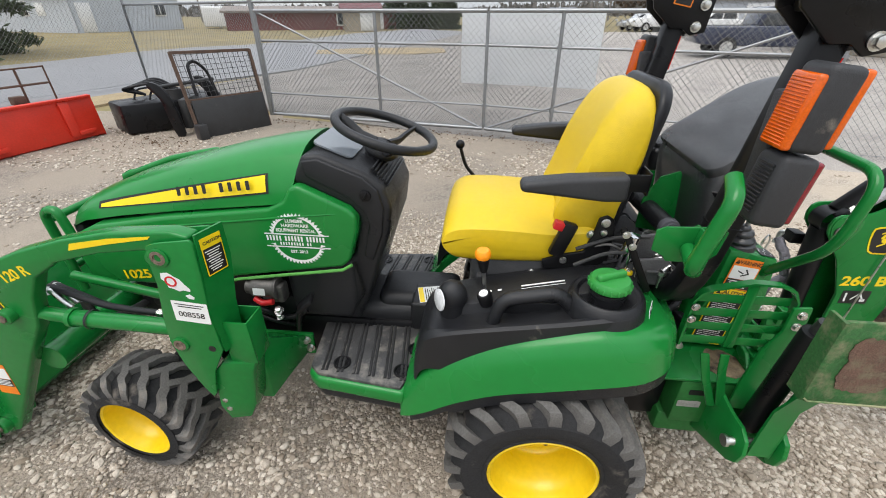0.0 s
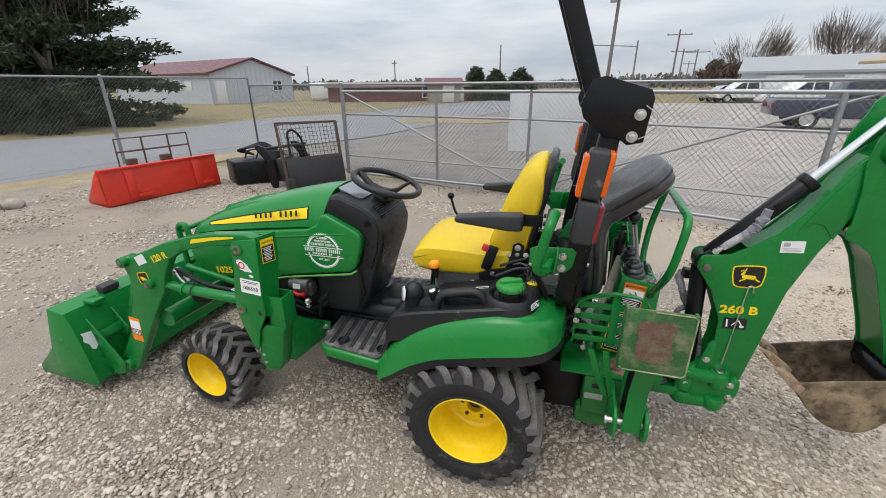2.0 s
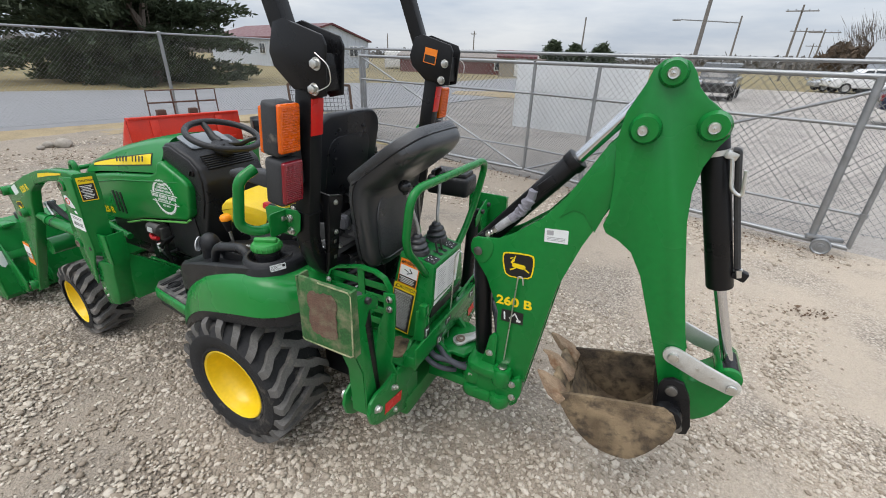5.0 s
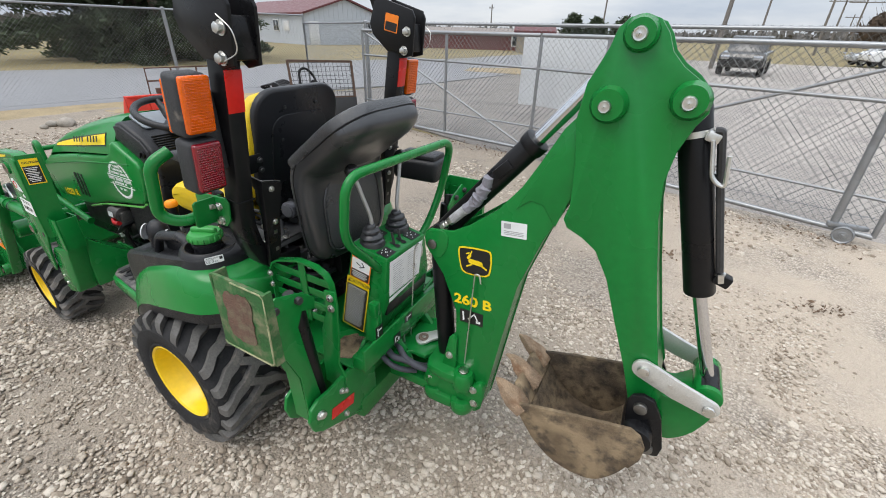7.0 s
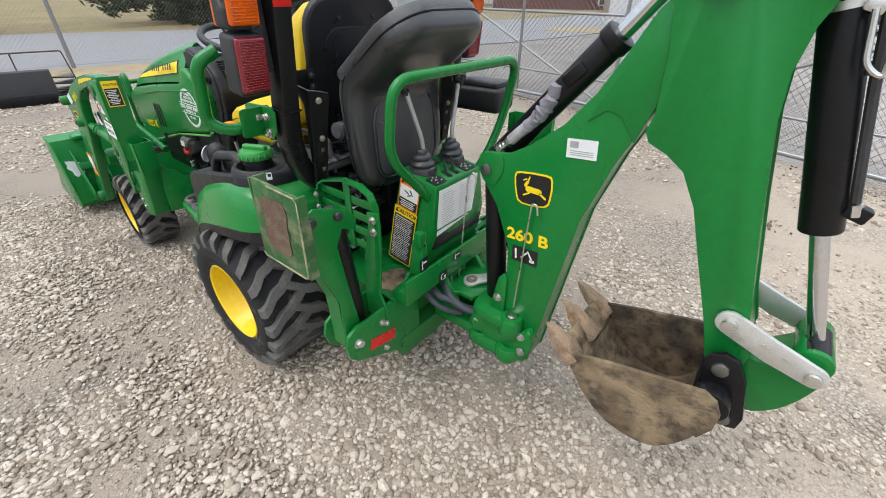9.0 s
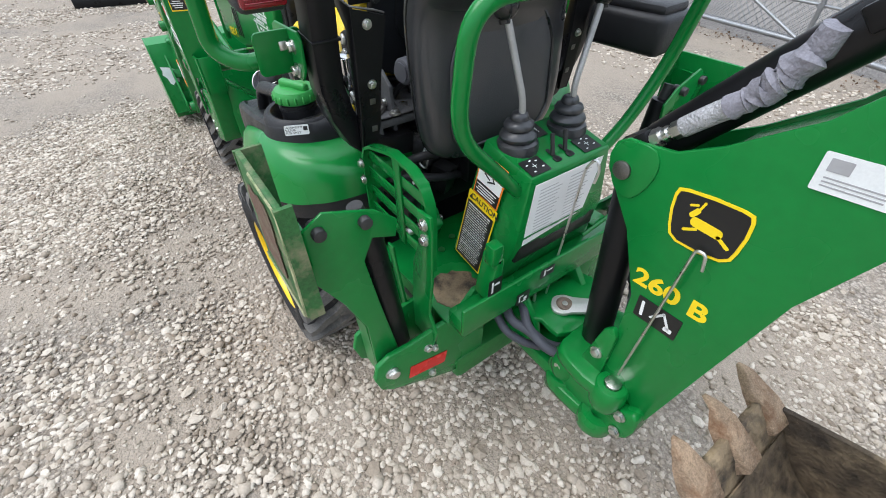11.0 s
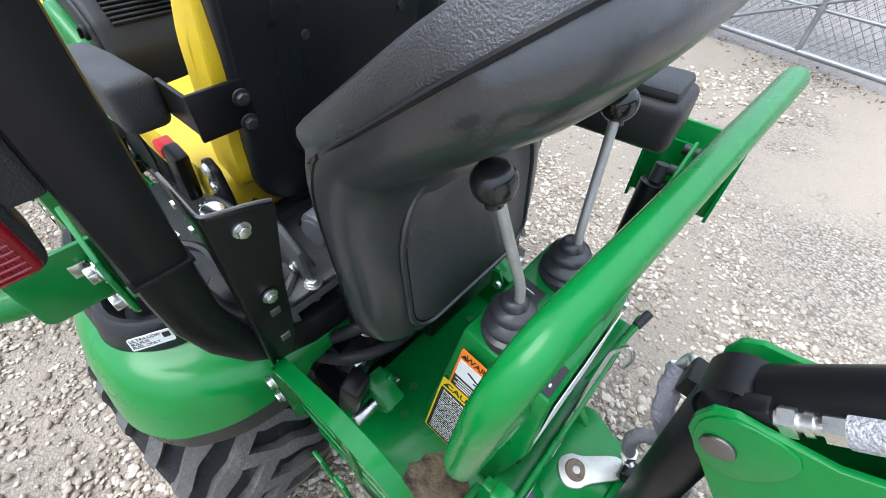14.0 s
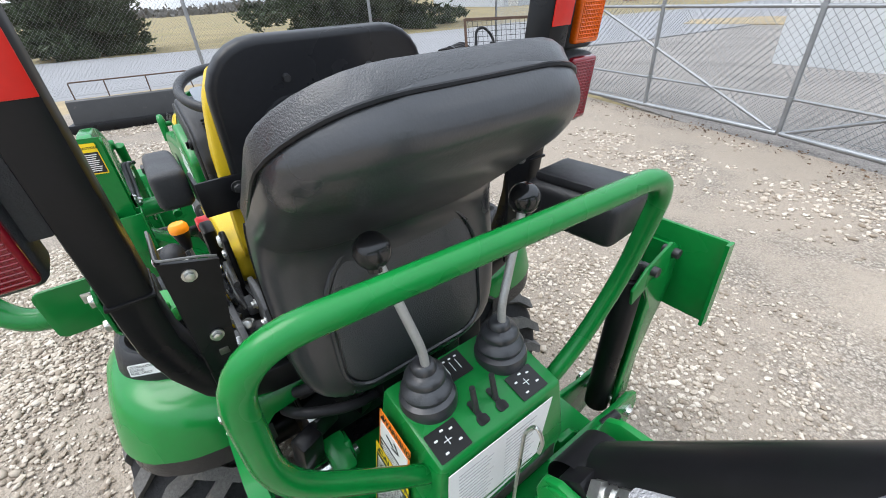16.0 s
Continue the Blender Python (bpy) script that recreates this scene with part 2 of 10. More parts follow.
DARKSTEEL = mat("dark_worn_steel", (0.032, 0.032, 0.033), 0.5, var=0.25, scale=8, dirt=(0.15, 0.13, 0.11), dirt_amt=0.15)
ENGINE = mat("engine_metal", (0.11, 0.105, 0.10), 0.5, metal=0.5, var=0.3, scale=22, dirt=(0.03, 0.03, 0.03), dirt_amt=0.3)
SCREEN = mat("dash_screen", (0.16, 0.18, 0.20), 0.12, var=0.04, coat=0.5)
BANNERM = mat("white_plastic_sheet", (0.62, 0.64, 0.66), 0.5, var=0.06, scale=3)
WHITEWALL = mat("white_metal_siding", (0.47, 0.50, 0.54), 0.5, var=0.05, scale=2, dirt=(0.45, 0.44, 0.42), dirt_amt=0.12)
TANWALL = mat("tan_siding", (0.33, 0.29, 0.23), 0.7, var=0.10, scale=3)
ROOFRED = mat("maroon_metal_roof", (0.115, 0.034, 0.036), 0.5, var=0.1, scale=3)
ROOFTAN = mat("tan_roof", (0.36, 0.29, 0.20), 0.7, var=0.12, scale=4)
GLASSD = mat("dark_window_glass", (0.03, 0.035, 0.04), 0.08, var=0.05, coat=0.4)
WOODPOLE = mat("weathered_pole_wood", (0.17, 0.155, 0.14), 0.9, var=0.25, scale=9)
BARK = mat("tree_bark", (0.10, 0.085, 0.07), 0.95, var=0.3, scale=7)
CONIFER = mat("cedar_foliage", (0.048, 0.066, 0.034), 0.85, var=0.5, scale=0.9)
# the distance haze is put into this foliage colour as a lighter grey
FARWOOD = mat("hazed_far_foliage", (0.135, 0.128, 0.120), 0.95, var=0.35, scale=0.3)
LITTER = mat("dead_leaf_litter", (0.15, 0.10, 0.066), 0.95, var=0.6, scale=30)
TWIG = mat("bare_twigs", (0.13, 0.105, 0.085), 0.95, var=0.3, scale=2)
RUSTLEAF = mat("rust_brown_foliage", (0.105, 0.075, 0.052), 0.95, var=0.4, scale=1.2)
CARBLUE = mat("navy_car_paint", (0.012, 0.018, 0.045), 0.22, var=0.08, coat=0.8)
CARWHITE = mat("white_car_paint", (0.70, 0.70, 0.69), 0.25, var=0.04, coat=0.6)
CARBLACK = mat("black_car_paint", (0.015, 0.016, 0.017), 0.22, var=0.08, coat=0.8)
CARRED = mat("red_car_paint", (0.36, 0.03, 0.025), 0.25, var=0.06, coat=0.7)


def gravel_material(name, light, dark, soil, patch, stone_scale):
    """Crushed limestone: stones from two Voronoi scales, sandy patches between, bump from both."""
    m = bpy.data.materials.new(name)
    m.use_nodes = True
    nt = m.node_tree
    n, l = nt.nodes, nt.links
    p = n["Principled BSDF"]
    p.inputs["Roughness"].default_value = 0.92
    tc = n.new("ShaderNodeTexCoord")
    warp = n.new("ShaderNodeTexNoise")
    warp.inputs["Scale"].default_value = 30
    wmix = n.new("ShaderNodeVectorMath")
    wmix.operation = "MULTIPLY_ADD"
    wmix.inputs[1].default_value = (0.02, 0.02, 0.02)
    l.new(tc.outputs["Object"], warp.inputs["Vector"])
    l.new(warp.outputs["Color"], wmix.inputs[0])
    l.new(tc.outputs["Object"], wmix.inputs[2])
    v = n.new("ShaderNodeTexVoronoi")
    v.inputs["Scale"].default_value = stone_scale
    v2 = n.new("ShaderNodeTexVoronoi")
    v2.inputs["Scale"].default_value = stone_scale * 2.6
    l.new(wmix.outputs["Vector"], v.inputs["Vector"])
    l.new(wmix.outputs["Vector"], v2.inputs["Vector"])
    sep = n.new("ShaderNodeSeparateColor")
    l.new(v.outputs["Color"], sep.inputs["Color"])
    sep2 = n.new("ShaderNodeSeparateColor")
    l.new(v2.outputs["Color"], sep2.inputs["Color"])
    mx = n.new("ShaderNodeMix")
    mx.data_type = "RGBA"
    mx.inputs["A"].default_value = (*dark, 1)
    mx.inputs["B"].default_value = (*light, 1)
    avg = n.new("ShaderNodeMath")
    avg.operation = "MULTIPLY_ADD"
    avg.inputs[1].default_value = 0.5
    l.new(sep.outputs["Red"], avg.inputs[0])
    half = n.new("ShaderNodeMath")
    half.operation = "MULTIPLY"
    half.inputs[1].default_value = 0.5
    l.new(sep2.outputs["Red"], half.inputs[0])
    l.new(half.outputs[0], avg.inputs[2])
    l.new(avg.outputs[0], mx.inputs["Factor"])
    big = n.new("ShaderNodeTexNoise")
    big.inputs["Scale"].default_value = 0.9
    big.inputs["Detail"].default_value = 7
    big.inputs["Roughness"].default_value = 0.62
    l.new(tc.outputs["Object"], big.inputs["Vector"])
    br = n.new("ShaderNodeMapRange")
    br.inputs["From Min"].default_value, br.inputs["From Max"].default_value = 0.38, 0.52
    br.inputs["To Min"].default_value, br.inputs["To Max"].default_value = 0.0, patch
    l.new(big.outputs["Fac"], br.inputs["Value"])
    mx2 = n.new("ShaderNodeMix")
    mx2.data_type = "RGBA"
    mx2.inputs["B"].default_value = (*soil, 1)
    l.new(br.outputs["Result"], mx2.inputs["Factor"])
    huge = n.new("ShaderNodeTexNoise")
    huge.inputs["Scale"].default_value = 0.25
    huge.inputs["Detail"].default_value = 4
    l.new(tc.outputs["Object"], huge.inputs["Vector"])
    hr = n.new("ShaderNodeMapRange")
    hr.inputs["To Min"].default_value, hr.inputs["To Max"].default_value = 0.82, 1.2
    l.new(huge.outputs["Fac"], hr.inputs["Value"])
    # the driven side of the yard is paler and dustier
    sx = n.new("ShaderNodeSeparateXYZ")
    l.new(tc.outputs["Object"], sx.inputs["Vector"])
    worn = n.new("ShaderNodeMapRange")
    worn.interpolation_type = "SMOOTHSTEP"
    worn.inputs["From Min"].default_value, worn.inputs["From Max"].default_value = 0.3, 2.8
    worn.inputs["To Min"].default_value, worn.inputs["To Max"].default_value = 0.90, 1.40
    l.new(sx.outputs["X"], worn.inputs["Value"])
    wm = n.new("ShaderNodeMath")
    wm.operation = "MULTIPLY"
    l.new(hr.outputs["Result"], wm.inputs[0])
    l.new(worn.outputs["Result"], wm.inputs[1])
    sc = n.new("ShaderNodeVectorMath")
    sc.operation = "SCALE"
    # soil and crevice shade between the stones, put into the colour as dark gaps
    gap = n.new("ShaderNodeMapRange")
    gap.inputs["From Min"].default_value, gap.inputs["From Max"].default_value = 0.38, 0.72
    gap.inputs["To Min"].default_value, gap.inputs["To Max"].default_value = 0.0, 0.75
    l.new(v.outputs["Distance"], gap.inputs["Value"])
    mx3 = n.new("ShaderNodeMix")
    mx3.data_type = "RGBA"
    mx3.inputs["B"].default_value = (*[c * 0.55 for c in dark], 1)
    l.new(gap.outputs["Result"], mx3.inputs["Factor"])
    l.new(mx.outputs["Result"], mx3.inputs["A"])
    l.new(mx3.outputs["Result"], mx2.inputs["A"])
    sand = n.new("ShaderNodeTexNoise")
    sand.inputs["Scale"].default_value = stone_scale * 3.2
    sand.inputs["Detail"].default_value = 5
    sand.inputs["Roughness"].default_value = 0.7
    l.new(tc.outputs["Object"], sand.inputs["Vector"])
    sr = n.new("ShaderNodeMapRange")
    sr.inputs["From Min"].default_value, sr.inputs["From Max"].default_value = 0.3, 0.7
    sr.inputs["To Min"].default_value, sr.inputs["To Max"].default_value = 0.62, 1.38
    l.new(sand.outputs["Fac"], sr.inputs["Value"])
    ws = n.new("ShaderNodeMath")
    ws.operation = "MULTIPLY"
    l.new(wm.outputs[0], ws.inputs[0])
    l.new(sr.outputs["Result"], ws.inputs[1])
    l.new(mx2.outputs["Result"], sc.inputs[0])
    l.new(ws.outputs[0], sc.inputs["Scale"])
    l.new(sc.outputs["Vector"], p.inputs["Base Color"])
    hsum = n.new("ShaderNodeMath")
    hsum.operation = "MULTIPLY_ADD"
    hsum.inputs[1].default_value = 0.4
    l.new(v2.outputs["Distance"], hsum.inputs[0])
    l.new(v.outputs["Distance"], hsum.inputs[2])
    k = n.new("ShaderNodeBump")
    k.invert = True
    k.inputs["Strength"].default_value = 1.0
    k.inputs["Distance"].default_value = 0.5 / stone_scale
    l.new(hsum.outputs[0], k.inputs["Height"])
    l.new(k.outputs["Normal"], p.inputs["Normal"])
    return m


GRAVEL = gravel_material("limestone_gravel", (0.475, 0.425, 0.362), (0.170, 0.138, 0.107), (0.325, 0.274, 0.218), 0.92, 70)
LOT = gravel_material("grey_packed_lot", (0.310, 0.285, 0.262), (0.21, 0.192, 0.176), (0.285, 0.262, 0.238), 0.7, 40)


def stone_material():
    m = bpy.data.materials.new("loose_limestone")
    m.use_nodes = True
    n, l = m.node_tree.nodes, m.node_tree.links
    p = n["Principled BSDF"]
    p.inputs["Roughness"].default_value = 0.9
    g = n.new("ShaderNodeNewGeometry")
    r = n.new("ShaderNodeValToRGB")
    e = r.color_ramp.elements
    e[0].position, e[0].color = 0.0, (0.225, 0.180, 0.135, 1)
    e[1].position, e[1].color = 1.0, (0.565, 0.505, 0.428, 1)
    mid = e.new(0.45)
    mid.color = (0.405, 0.348, 0.280, 1)
    l.new(g.outputs["Random Per Island"], r.inputs["Fac"])
    tc = n.new("ShaderNodeTexCoord")
    t = n.new("ShaderNodeTexNoise")
    t.inputs["Scale"].default_value = 160
    t.inputs["Detail"].default_value = 3
    l.new(tc.outputs["Object"], t.inputs["Vector"])
    q = n.new("ShaderNodeMapRange")
    q.inputs["To Min"].default_value, q.inputs["To Max"].default_value = 0.7, 1.3
    l.new(t.outputs["Fac"], q.inputs["Value"])
    sc = n.new("ShaderNodeVectorMath")
    sc.operation = "SCALE"
    l.new(r.outputs["Color"], sc.inputs[0])
    l.new(q.outputs["Result"], sc.inputs["Scale"])
    l.new(sc.outputs["Vector"], p.inputs["Base Color"])
    k = n.new("ShaderNodeBump")
    k.inputs["Strength"].default_value = 0.3
    k.inputs["Distance"].default_value = 0.003
    l.new(t.outputs["Fac"], k.inputs["Height"])
    l.new(k.outputs["Normal"], p.inputs["Normal"])
    return m


STONE = stone_material()
ASPHALT = mat("worn_asphalt", (0.22, 0.222, 0.23), 0.9, var=0.10, scale=0.6, bump=0.2, bscale=60, dirt=(0.24, 0.22, 0.20), dirt_amt=0.12, dirt_scale=0.4)
GRASS = mat("dry_winter_grass", (0.205, 0.165, 0.080), 0.95, var=0.35, scale=0.35, bump=0.5, bscale=14, dirt=(0.125, 0.125, 0.045), dirt_amt=0.35, dirt_scale=0.15)
TANGRASS = mat("tan_roadside_grass", (0.30, 0.235, 0.14), 0.95, var=0.3, scale=2.0, bump=0.5, bscale=40, dirt=(0.16, 0.13, 0.06), dirt_amt=0.25, dirt_scale=1.5)


# ---- mesh helpers ----
def merge(bm, piece, m=None):
    """Adds the geometry of piece to bm and frees it."""
    if m is not None:
        bmesh.ops.transform(piece, matrix=m, verts=piece.verts)
    me = bpy.data.meshes.new("tmp")
    piece.to_mesh(me)
    piece.free()
    bm.from_mesh(me)
    bpy.data.meshes.remove(me)
    return bm


def bevelled(bm, off, seg=2, angle=25):
    if off > 0:
        es = [e for e in bm.edges if len(e.link_faces) == 2 and e.calc_face_angle(0) > radians(angle)]
        bmesh.ops.bevel(bm, geom=es, offset=off, segments=seg, profile=0.5, affect="EDGES", clamp_overlap=True)
    return bm


def box(bm, c, s, rot=(0, 0, 0), bev=0.004, seg=2):
    b = bmesh.new()
    bmesh.ops.create_cube(b, size=1.0, matrix=Matrix.Diagonal((*s, 1)))
    bevelled(b, bev, seg)
    return merge(bm, b, pose(*c, *rot))


def span(bm, lo, hi, bev=0.004, seg=2):
    """A box between two corners."""
    c = [(a + b) / 2 for a, b in zip(lo, hi)]
    return box(bm, c, [abs(b - a) for a, b in zip(lo, hi)], bev=bev, seg=seg)


def prism(bm, pts, a, b, axis="y", bev=0.004, seg=2):
    """An outline extruded along an axis; pts are (x, z) for y, (x, y) for z, (y, z) for x."""
    t = bmesh.new()
    put = {"y": lambda p, d: (p[0], d, p[1]), "z": lambda p, d: (p[0], p[1], d), "x": lambda p, d: (d, p[0], p[1])}[axis]
    lo = [t.verts.new(put(p, a)) for p in pts]
    hi = [t.verts.new(put(p, b)) for p in pts]
    n = len(pts)
    t.faces.new(lo)
    t.faces.new(hi[::-1])
    for i in range(n):
        t.faces.new((lo[i], hi[i], hi[(i + 1) % n], lo[(i + 1) % n]))
    bmesh.ops.recalc_face_normals(t, faces=t.faces)
    bevelled(t, bev, seg)
    return merge(bm, t)


def smooth_poly(pts, k=3):
    """Closed outline through the points, with k points per side (Catmull-Rom)."""
    out, n = [], len(pts)
    for i in range(n):
        p0, p1, p2, p3 = (Vector(pts[(i + j) % n]) for j in (-1, 0, 1, 2))
        for s in range(k):
            t = s / k
            out.append(tuple(0.5 * ((2 * p1) + (p2 - p0) * t + (2 * p0 - 5 * p1 + 4 * p2 - p3) * t * t + (3 * p1 - p0 - 3 * p2 + p3) * t ** 3)))
    return out


def smooth_open(pts, k=3):
    """Open curve through the points, with k points per side."""
    out = []
    q = [pts[0]] + list(pts) + [pts[-1]]
    for i in range(1, len(q) - 2):
        p0, p1, p2, p3 = (Vector(q[i + j]) for j in (-1, 0, 1, 2))
        for t in [s / k for s in range(k)]:
            out.append(tuple(0.5 * ((2 * p1) + (p2 - p0) * t + (2 * p0 - 5 * p1 + 4 * p2 - p3) * t * t + (3 * p1 - p0 - 3 * p2 + p3) * t ** 3)))
    return out + [tuple(pts[-1])]


def path_round(pts, r, n=5):
    """An open path with its corners rounded by about r."""
    pts = [Vector(p) for p in pts]
    out = [pts[0]]
    for a, b, c in zip(pts, pts[1:], pts[2:]):
        d0, d1 = (a - b), (c - b)
        q = min(r, d0.length * 0.48, d1.length * 0.48)
        s, e = b + d0.normalized() * q, b + d1.normalized() * q
        out += [s.lerp(b, t).lerp(b.lerp(e, t), t) for t in [i / n for i in range(n + 1)]]
    return out + [pts[-1]]


def tube(bm, pts, r, seg=12, closed=False, squash=1.0):
    pts = [Vector(p) for p in pts]
    t = bmesh.new()
    rings, n, up = [], len(pts), None
    for i, p in enumerate(pts):
        if closed:
            d = (pts[(i + 1) % n] - pts[i - 1]).normalized()
        else:
            d = (pts[min(i + 1, n - 1)] - pts[max(i - 1, 0)]).normalized()
        if up is None:
            up = d.orthogonal().normalized()
        up = (up - d * up.dot(d)).normalized()
        side = d.cross(up)
        rr = r[i] if isinstance(r, (list, tuple)) else r
        rings.append([t.verts.new(p + (up * math.cos(a) + side * math.sin(a) * squash) * rr) for a in [2 * math.pi * j / seg for j in range(seg)]])
    for i in range(n if closed else n - 1):
        for j in range(seg):
            t.faces.new((rings[i][j], rings[i][(j + 1) % seg], rings[(i + 1) % n][(j + 1) % seg], rings[(i + 1) % n][j]))
    if not closed:
        t.faces.new(rings[0][::-1])
        t.faces.new(rings[-1])
    bmesh.ops.recalc_face_normals(t, faces=t.faces)
    return merge(bm, t)


def cyl(bm, p0, p1, r, r1=None, seg=20, bev=0.0):
    p0, p1 = Vector(p0), Vector(p1)
    d = p1 - p0
    t = bmesh.new()
    bmesh.ops.create_cone(t, cap_ends=True, segments=seg, radius1=r, radius2=r if r1 is None else r1, depth=d.length)
    bevelled(t, bev, 2, 50)
    return merge(bm, t, Matrix.Translation((p0 + p1) / 2) @ d.to_track_quat("Z", "Y").to_matrix().to_4x4())


def hexbolt(bm, p, d, r=0.009, h=0.007):
    """A flanged hex head at p that points along d."""
    p, d = Vector(p), Vector(d).normalized()
    cyl(bm, p, p + d * 0.003, r * 1.35, seg=14)
    return cyl(bm, p + d * 0.003, p + d * (0.003 + h), r, seg=6, bev=0.0012)


def lathe(bm, prof, c, axis=(0, 1, 0), seg=48):
    """A profile of (radius, along) turned about an axis through c."""
    t = bmesh.new()
    rings = []
    for r, h in prof:
        if r < 1e-5:
            rings.append([t.verts.new((0, 0, h))])
        else:
            rings.append([t.verts.new((r * math.cos(2 * math.pi * j / seg), r * math.sin(2 * math.pi * j / seg), h)) for j in range(seg)])
    for a, b in zip(rings, rings[1:]):
        for j in range(seg):
            q = (a[j % len(a)], a[(j + 1) % len(a)], b[(j + 1) % len(b)], b[j % len(b)])
            q = list(dict.fromkeys(q))
            if len(q) > 2:
                t.faces.new(q)
    bmesh.ops.recalc_face_normals(t, faces=t.faces)
    return merge(bm, t, Matrix.Translation(c) @ Vector(axis).to_track_quat("Z", "Y").to_matrix().to_4x4())


def loft(bm, rings, close=True, caps=True):
    t = bmesh.new()
    vs = [[t.verts.new(p) for p in ring] for ring in rings]
    n = len(vs[0])
    for a, b in zip(vs, vs[1:]):
        for j in range(n if close else n - 1):
            t.faces.new((a[j], a[(j + 1) % n], b[(j + 1) % n], b[j]))
    if caps and close:
        t.faces.new(vs[0][::-1])
        t.faces.new(vs[-1])
    bmesh.ops.recalc_face_normals(t, faces=t.faces)
    return merge(bm, t)


def ball(bm, c, r, s=(1, 1, 1), seg=20, rot=(0, 0, 0)):
    t = bmesh.new()
    bmesh.ops.create_uvsphere(t, u_segments=seg, v_segments=seg // 2 + 2, radius=r)
    return merge(bm, t, pose(*c, *rot) @ Matrix.Diagonal((*s, 1)))


def rrect(w, h, r, n=4):
    """Rounded rectangle outline about the origin."""
    out = []
    for cx, cy, a0 in ((w / 2 - r, h / 2 - r, 0), (-w / 2 + r, h / 2 - r, 90), (-w / 2 + r, -h / 2 + r, 180), (w / 2 - r, -h / 2 + r, 270)):
        out += [(cx + r * math.cos(radians(a0 + 90 * i / n)), cy + r * math.sin(radians(a0 + 90 * i / n))) for i in range(n + 1)]
    return out


def mesh_of(name, bm, material, sharp=38):
    for e in bm.edges:
        e.smooth = len(e.link_faces) != 2 or e.calc_face_angle(0) < radians(sharp)
    for f in bm.faces:
        f.smooth = True
    me = bpy.data.meshes.new(name)
    bm.to_mesh(me)
    bm.free()
    me.materials.append(material)
    return me


SPLIT = {"boom_doubler", "dipper_boss", "arm_boss", "bucket_ear", "hinge_plate", "lever_slot", "control_label", "stub_lever", "loader_hose", "hydraulic_hose", "hose_sleeve", "lift_loop", "stabiliser_bracket", "mast_plate",
         "hitch_plate", "mount_rib", "guard_bar", "dash_rib", "roller_bracket", "rear_socket", "mat_rib", "mat_plug", "lens_rib", "footrest_slat", "sign_bar", "name_bar", "label_line", "plate_bolt_head", "tube_nut", "bucket_brace", "shell_screw", "console_print"}


def islands(bm):
    """Groups of touching loose pieces, as sets of faces."""
    seen, out = set(), []
    for f0 in bm.faces:
        if f0 in seen:
            continue
        stack, comp = [f0], []
        seen.add(f0)
        while stack:
            f = stack.pop()
            comp.append(f)
            for v in f.verts:
                for g in v.link_faces:
                    if g not in seen:
                        seen.add(g)
                        stack.append(g)
        co = [v.co for f in comp for v in f.verts]
        lo = [min(c[i] for c in co) - 0.0015 for i in range(3)]
        hi = [max(c[i] for c in co) + 0.0015 for i in range(3)]
        out.append([comp, lo, hi])
    done = []
    for comp, lo, hi in out:
        for d in done:
            if all(d[1][i] <= hi[i] and lo[i] <= d[2][i] for i in range(3)):
                d[0] += comp
                d[1] = [min(a, b) for a, b in zip(d[1], lo)]
                d[2] = [max(a, b) for a, b in zip(d[2], hi)]
                break
        else:
            done.append([comp, lo, hi])
    return [d[0] for d in done]


def part(name, bm, material, parent, label=""):
    """Links a bmesh, made in the world's place, as one mesh under a thing or a part; loose bolts and the like become one part each."""
    if name in SPLIT or name.endswith(("_bolt", "_pin")):
        groups = islands(bm)
        if len(groups) > 1:
            ob = None
            for g in groups:
                one = bm.copy()
                bm.faces.index_update()
                keep = {f.index for f in g}
                one.faces.ensure_lookup_table()
                bmesh.ops.delete(one, geom=[f for i, f in enumerate(one.faces) if i not in keep], context="FACES")
                ob = link(name, one, material, parent, label)
            bm.free()
            return ob
    return link(name, bm, material, parent, label)


def link(name, bm, material, parent, label=""):
    ob = new(name, mesh_of(name, bm, material))
    if parent:
        ob.parent = parent
        ob.matrix_parent_inverse = parent.matrix_world.inverted()
    return tagged(ob, label)


def thing(name, at, label, category, group="", kind=""):
    ob = new(name)
    ob.empty_display_size = 0.1
    ob.location = at
    ob.matrix_world = Matrix.Translation(at)
    return tagged(ob, label, category, group, kind)


def solid(name, bm, material, label, category, group="", kind=""):
    return tagged(new(name, mesh_of(name, bm, material)), label, category, group, kind)


B = bmesh.new


def facing(o, right, up):
    """The pose of a flat label: its x goes along right, its y along up, its face looks towards the viewer."""
    r = Vector(right).normalized()
    u = Vector(up)
    u = (u - r * u.dot(r)).normalized()
    n = r.cross(u)
    return Matrix.Translation(o) @ Matrix((r, u, n)).transposed().to_4x4()


def plate(bm, m, w, h, t=0.0012, r=0.003, at=(0, 0), lift=0.0):
    """A thin label in the plane of m."""
    p = B()
    prism(p, [(x + at[0], y + at[1]) for x, y in rrect(w, h, min(r, w / 2.01, h / 2.01), 3)], lift, lift + t, "z", bev=0)
    return merge(bm, p, m)


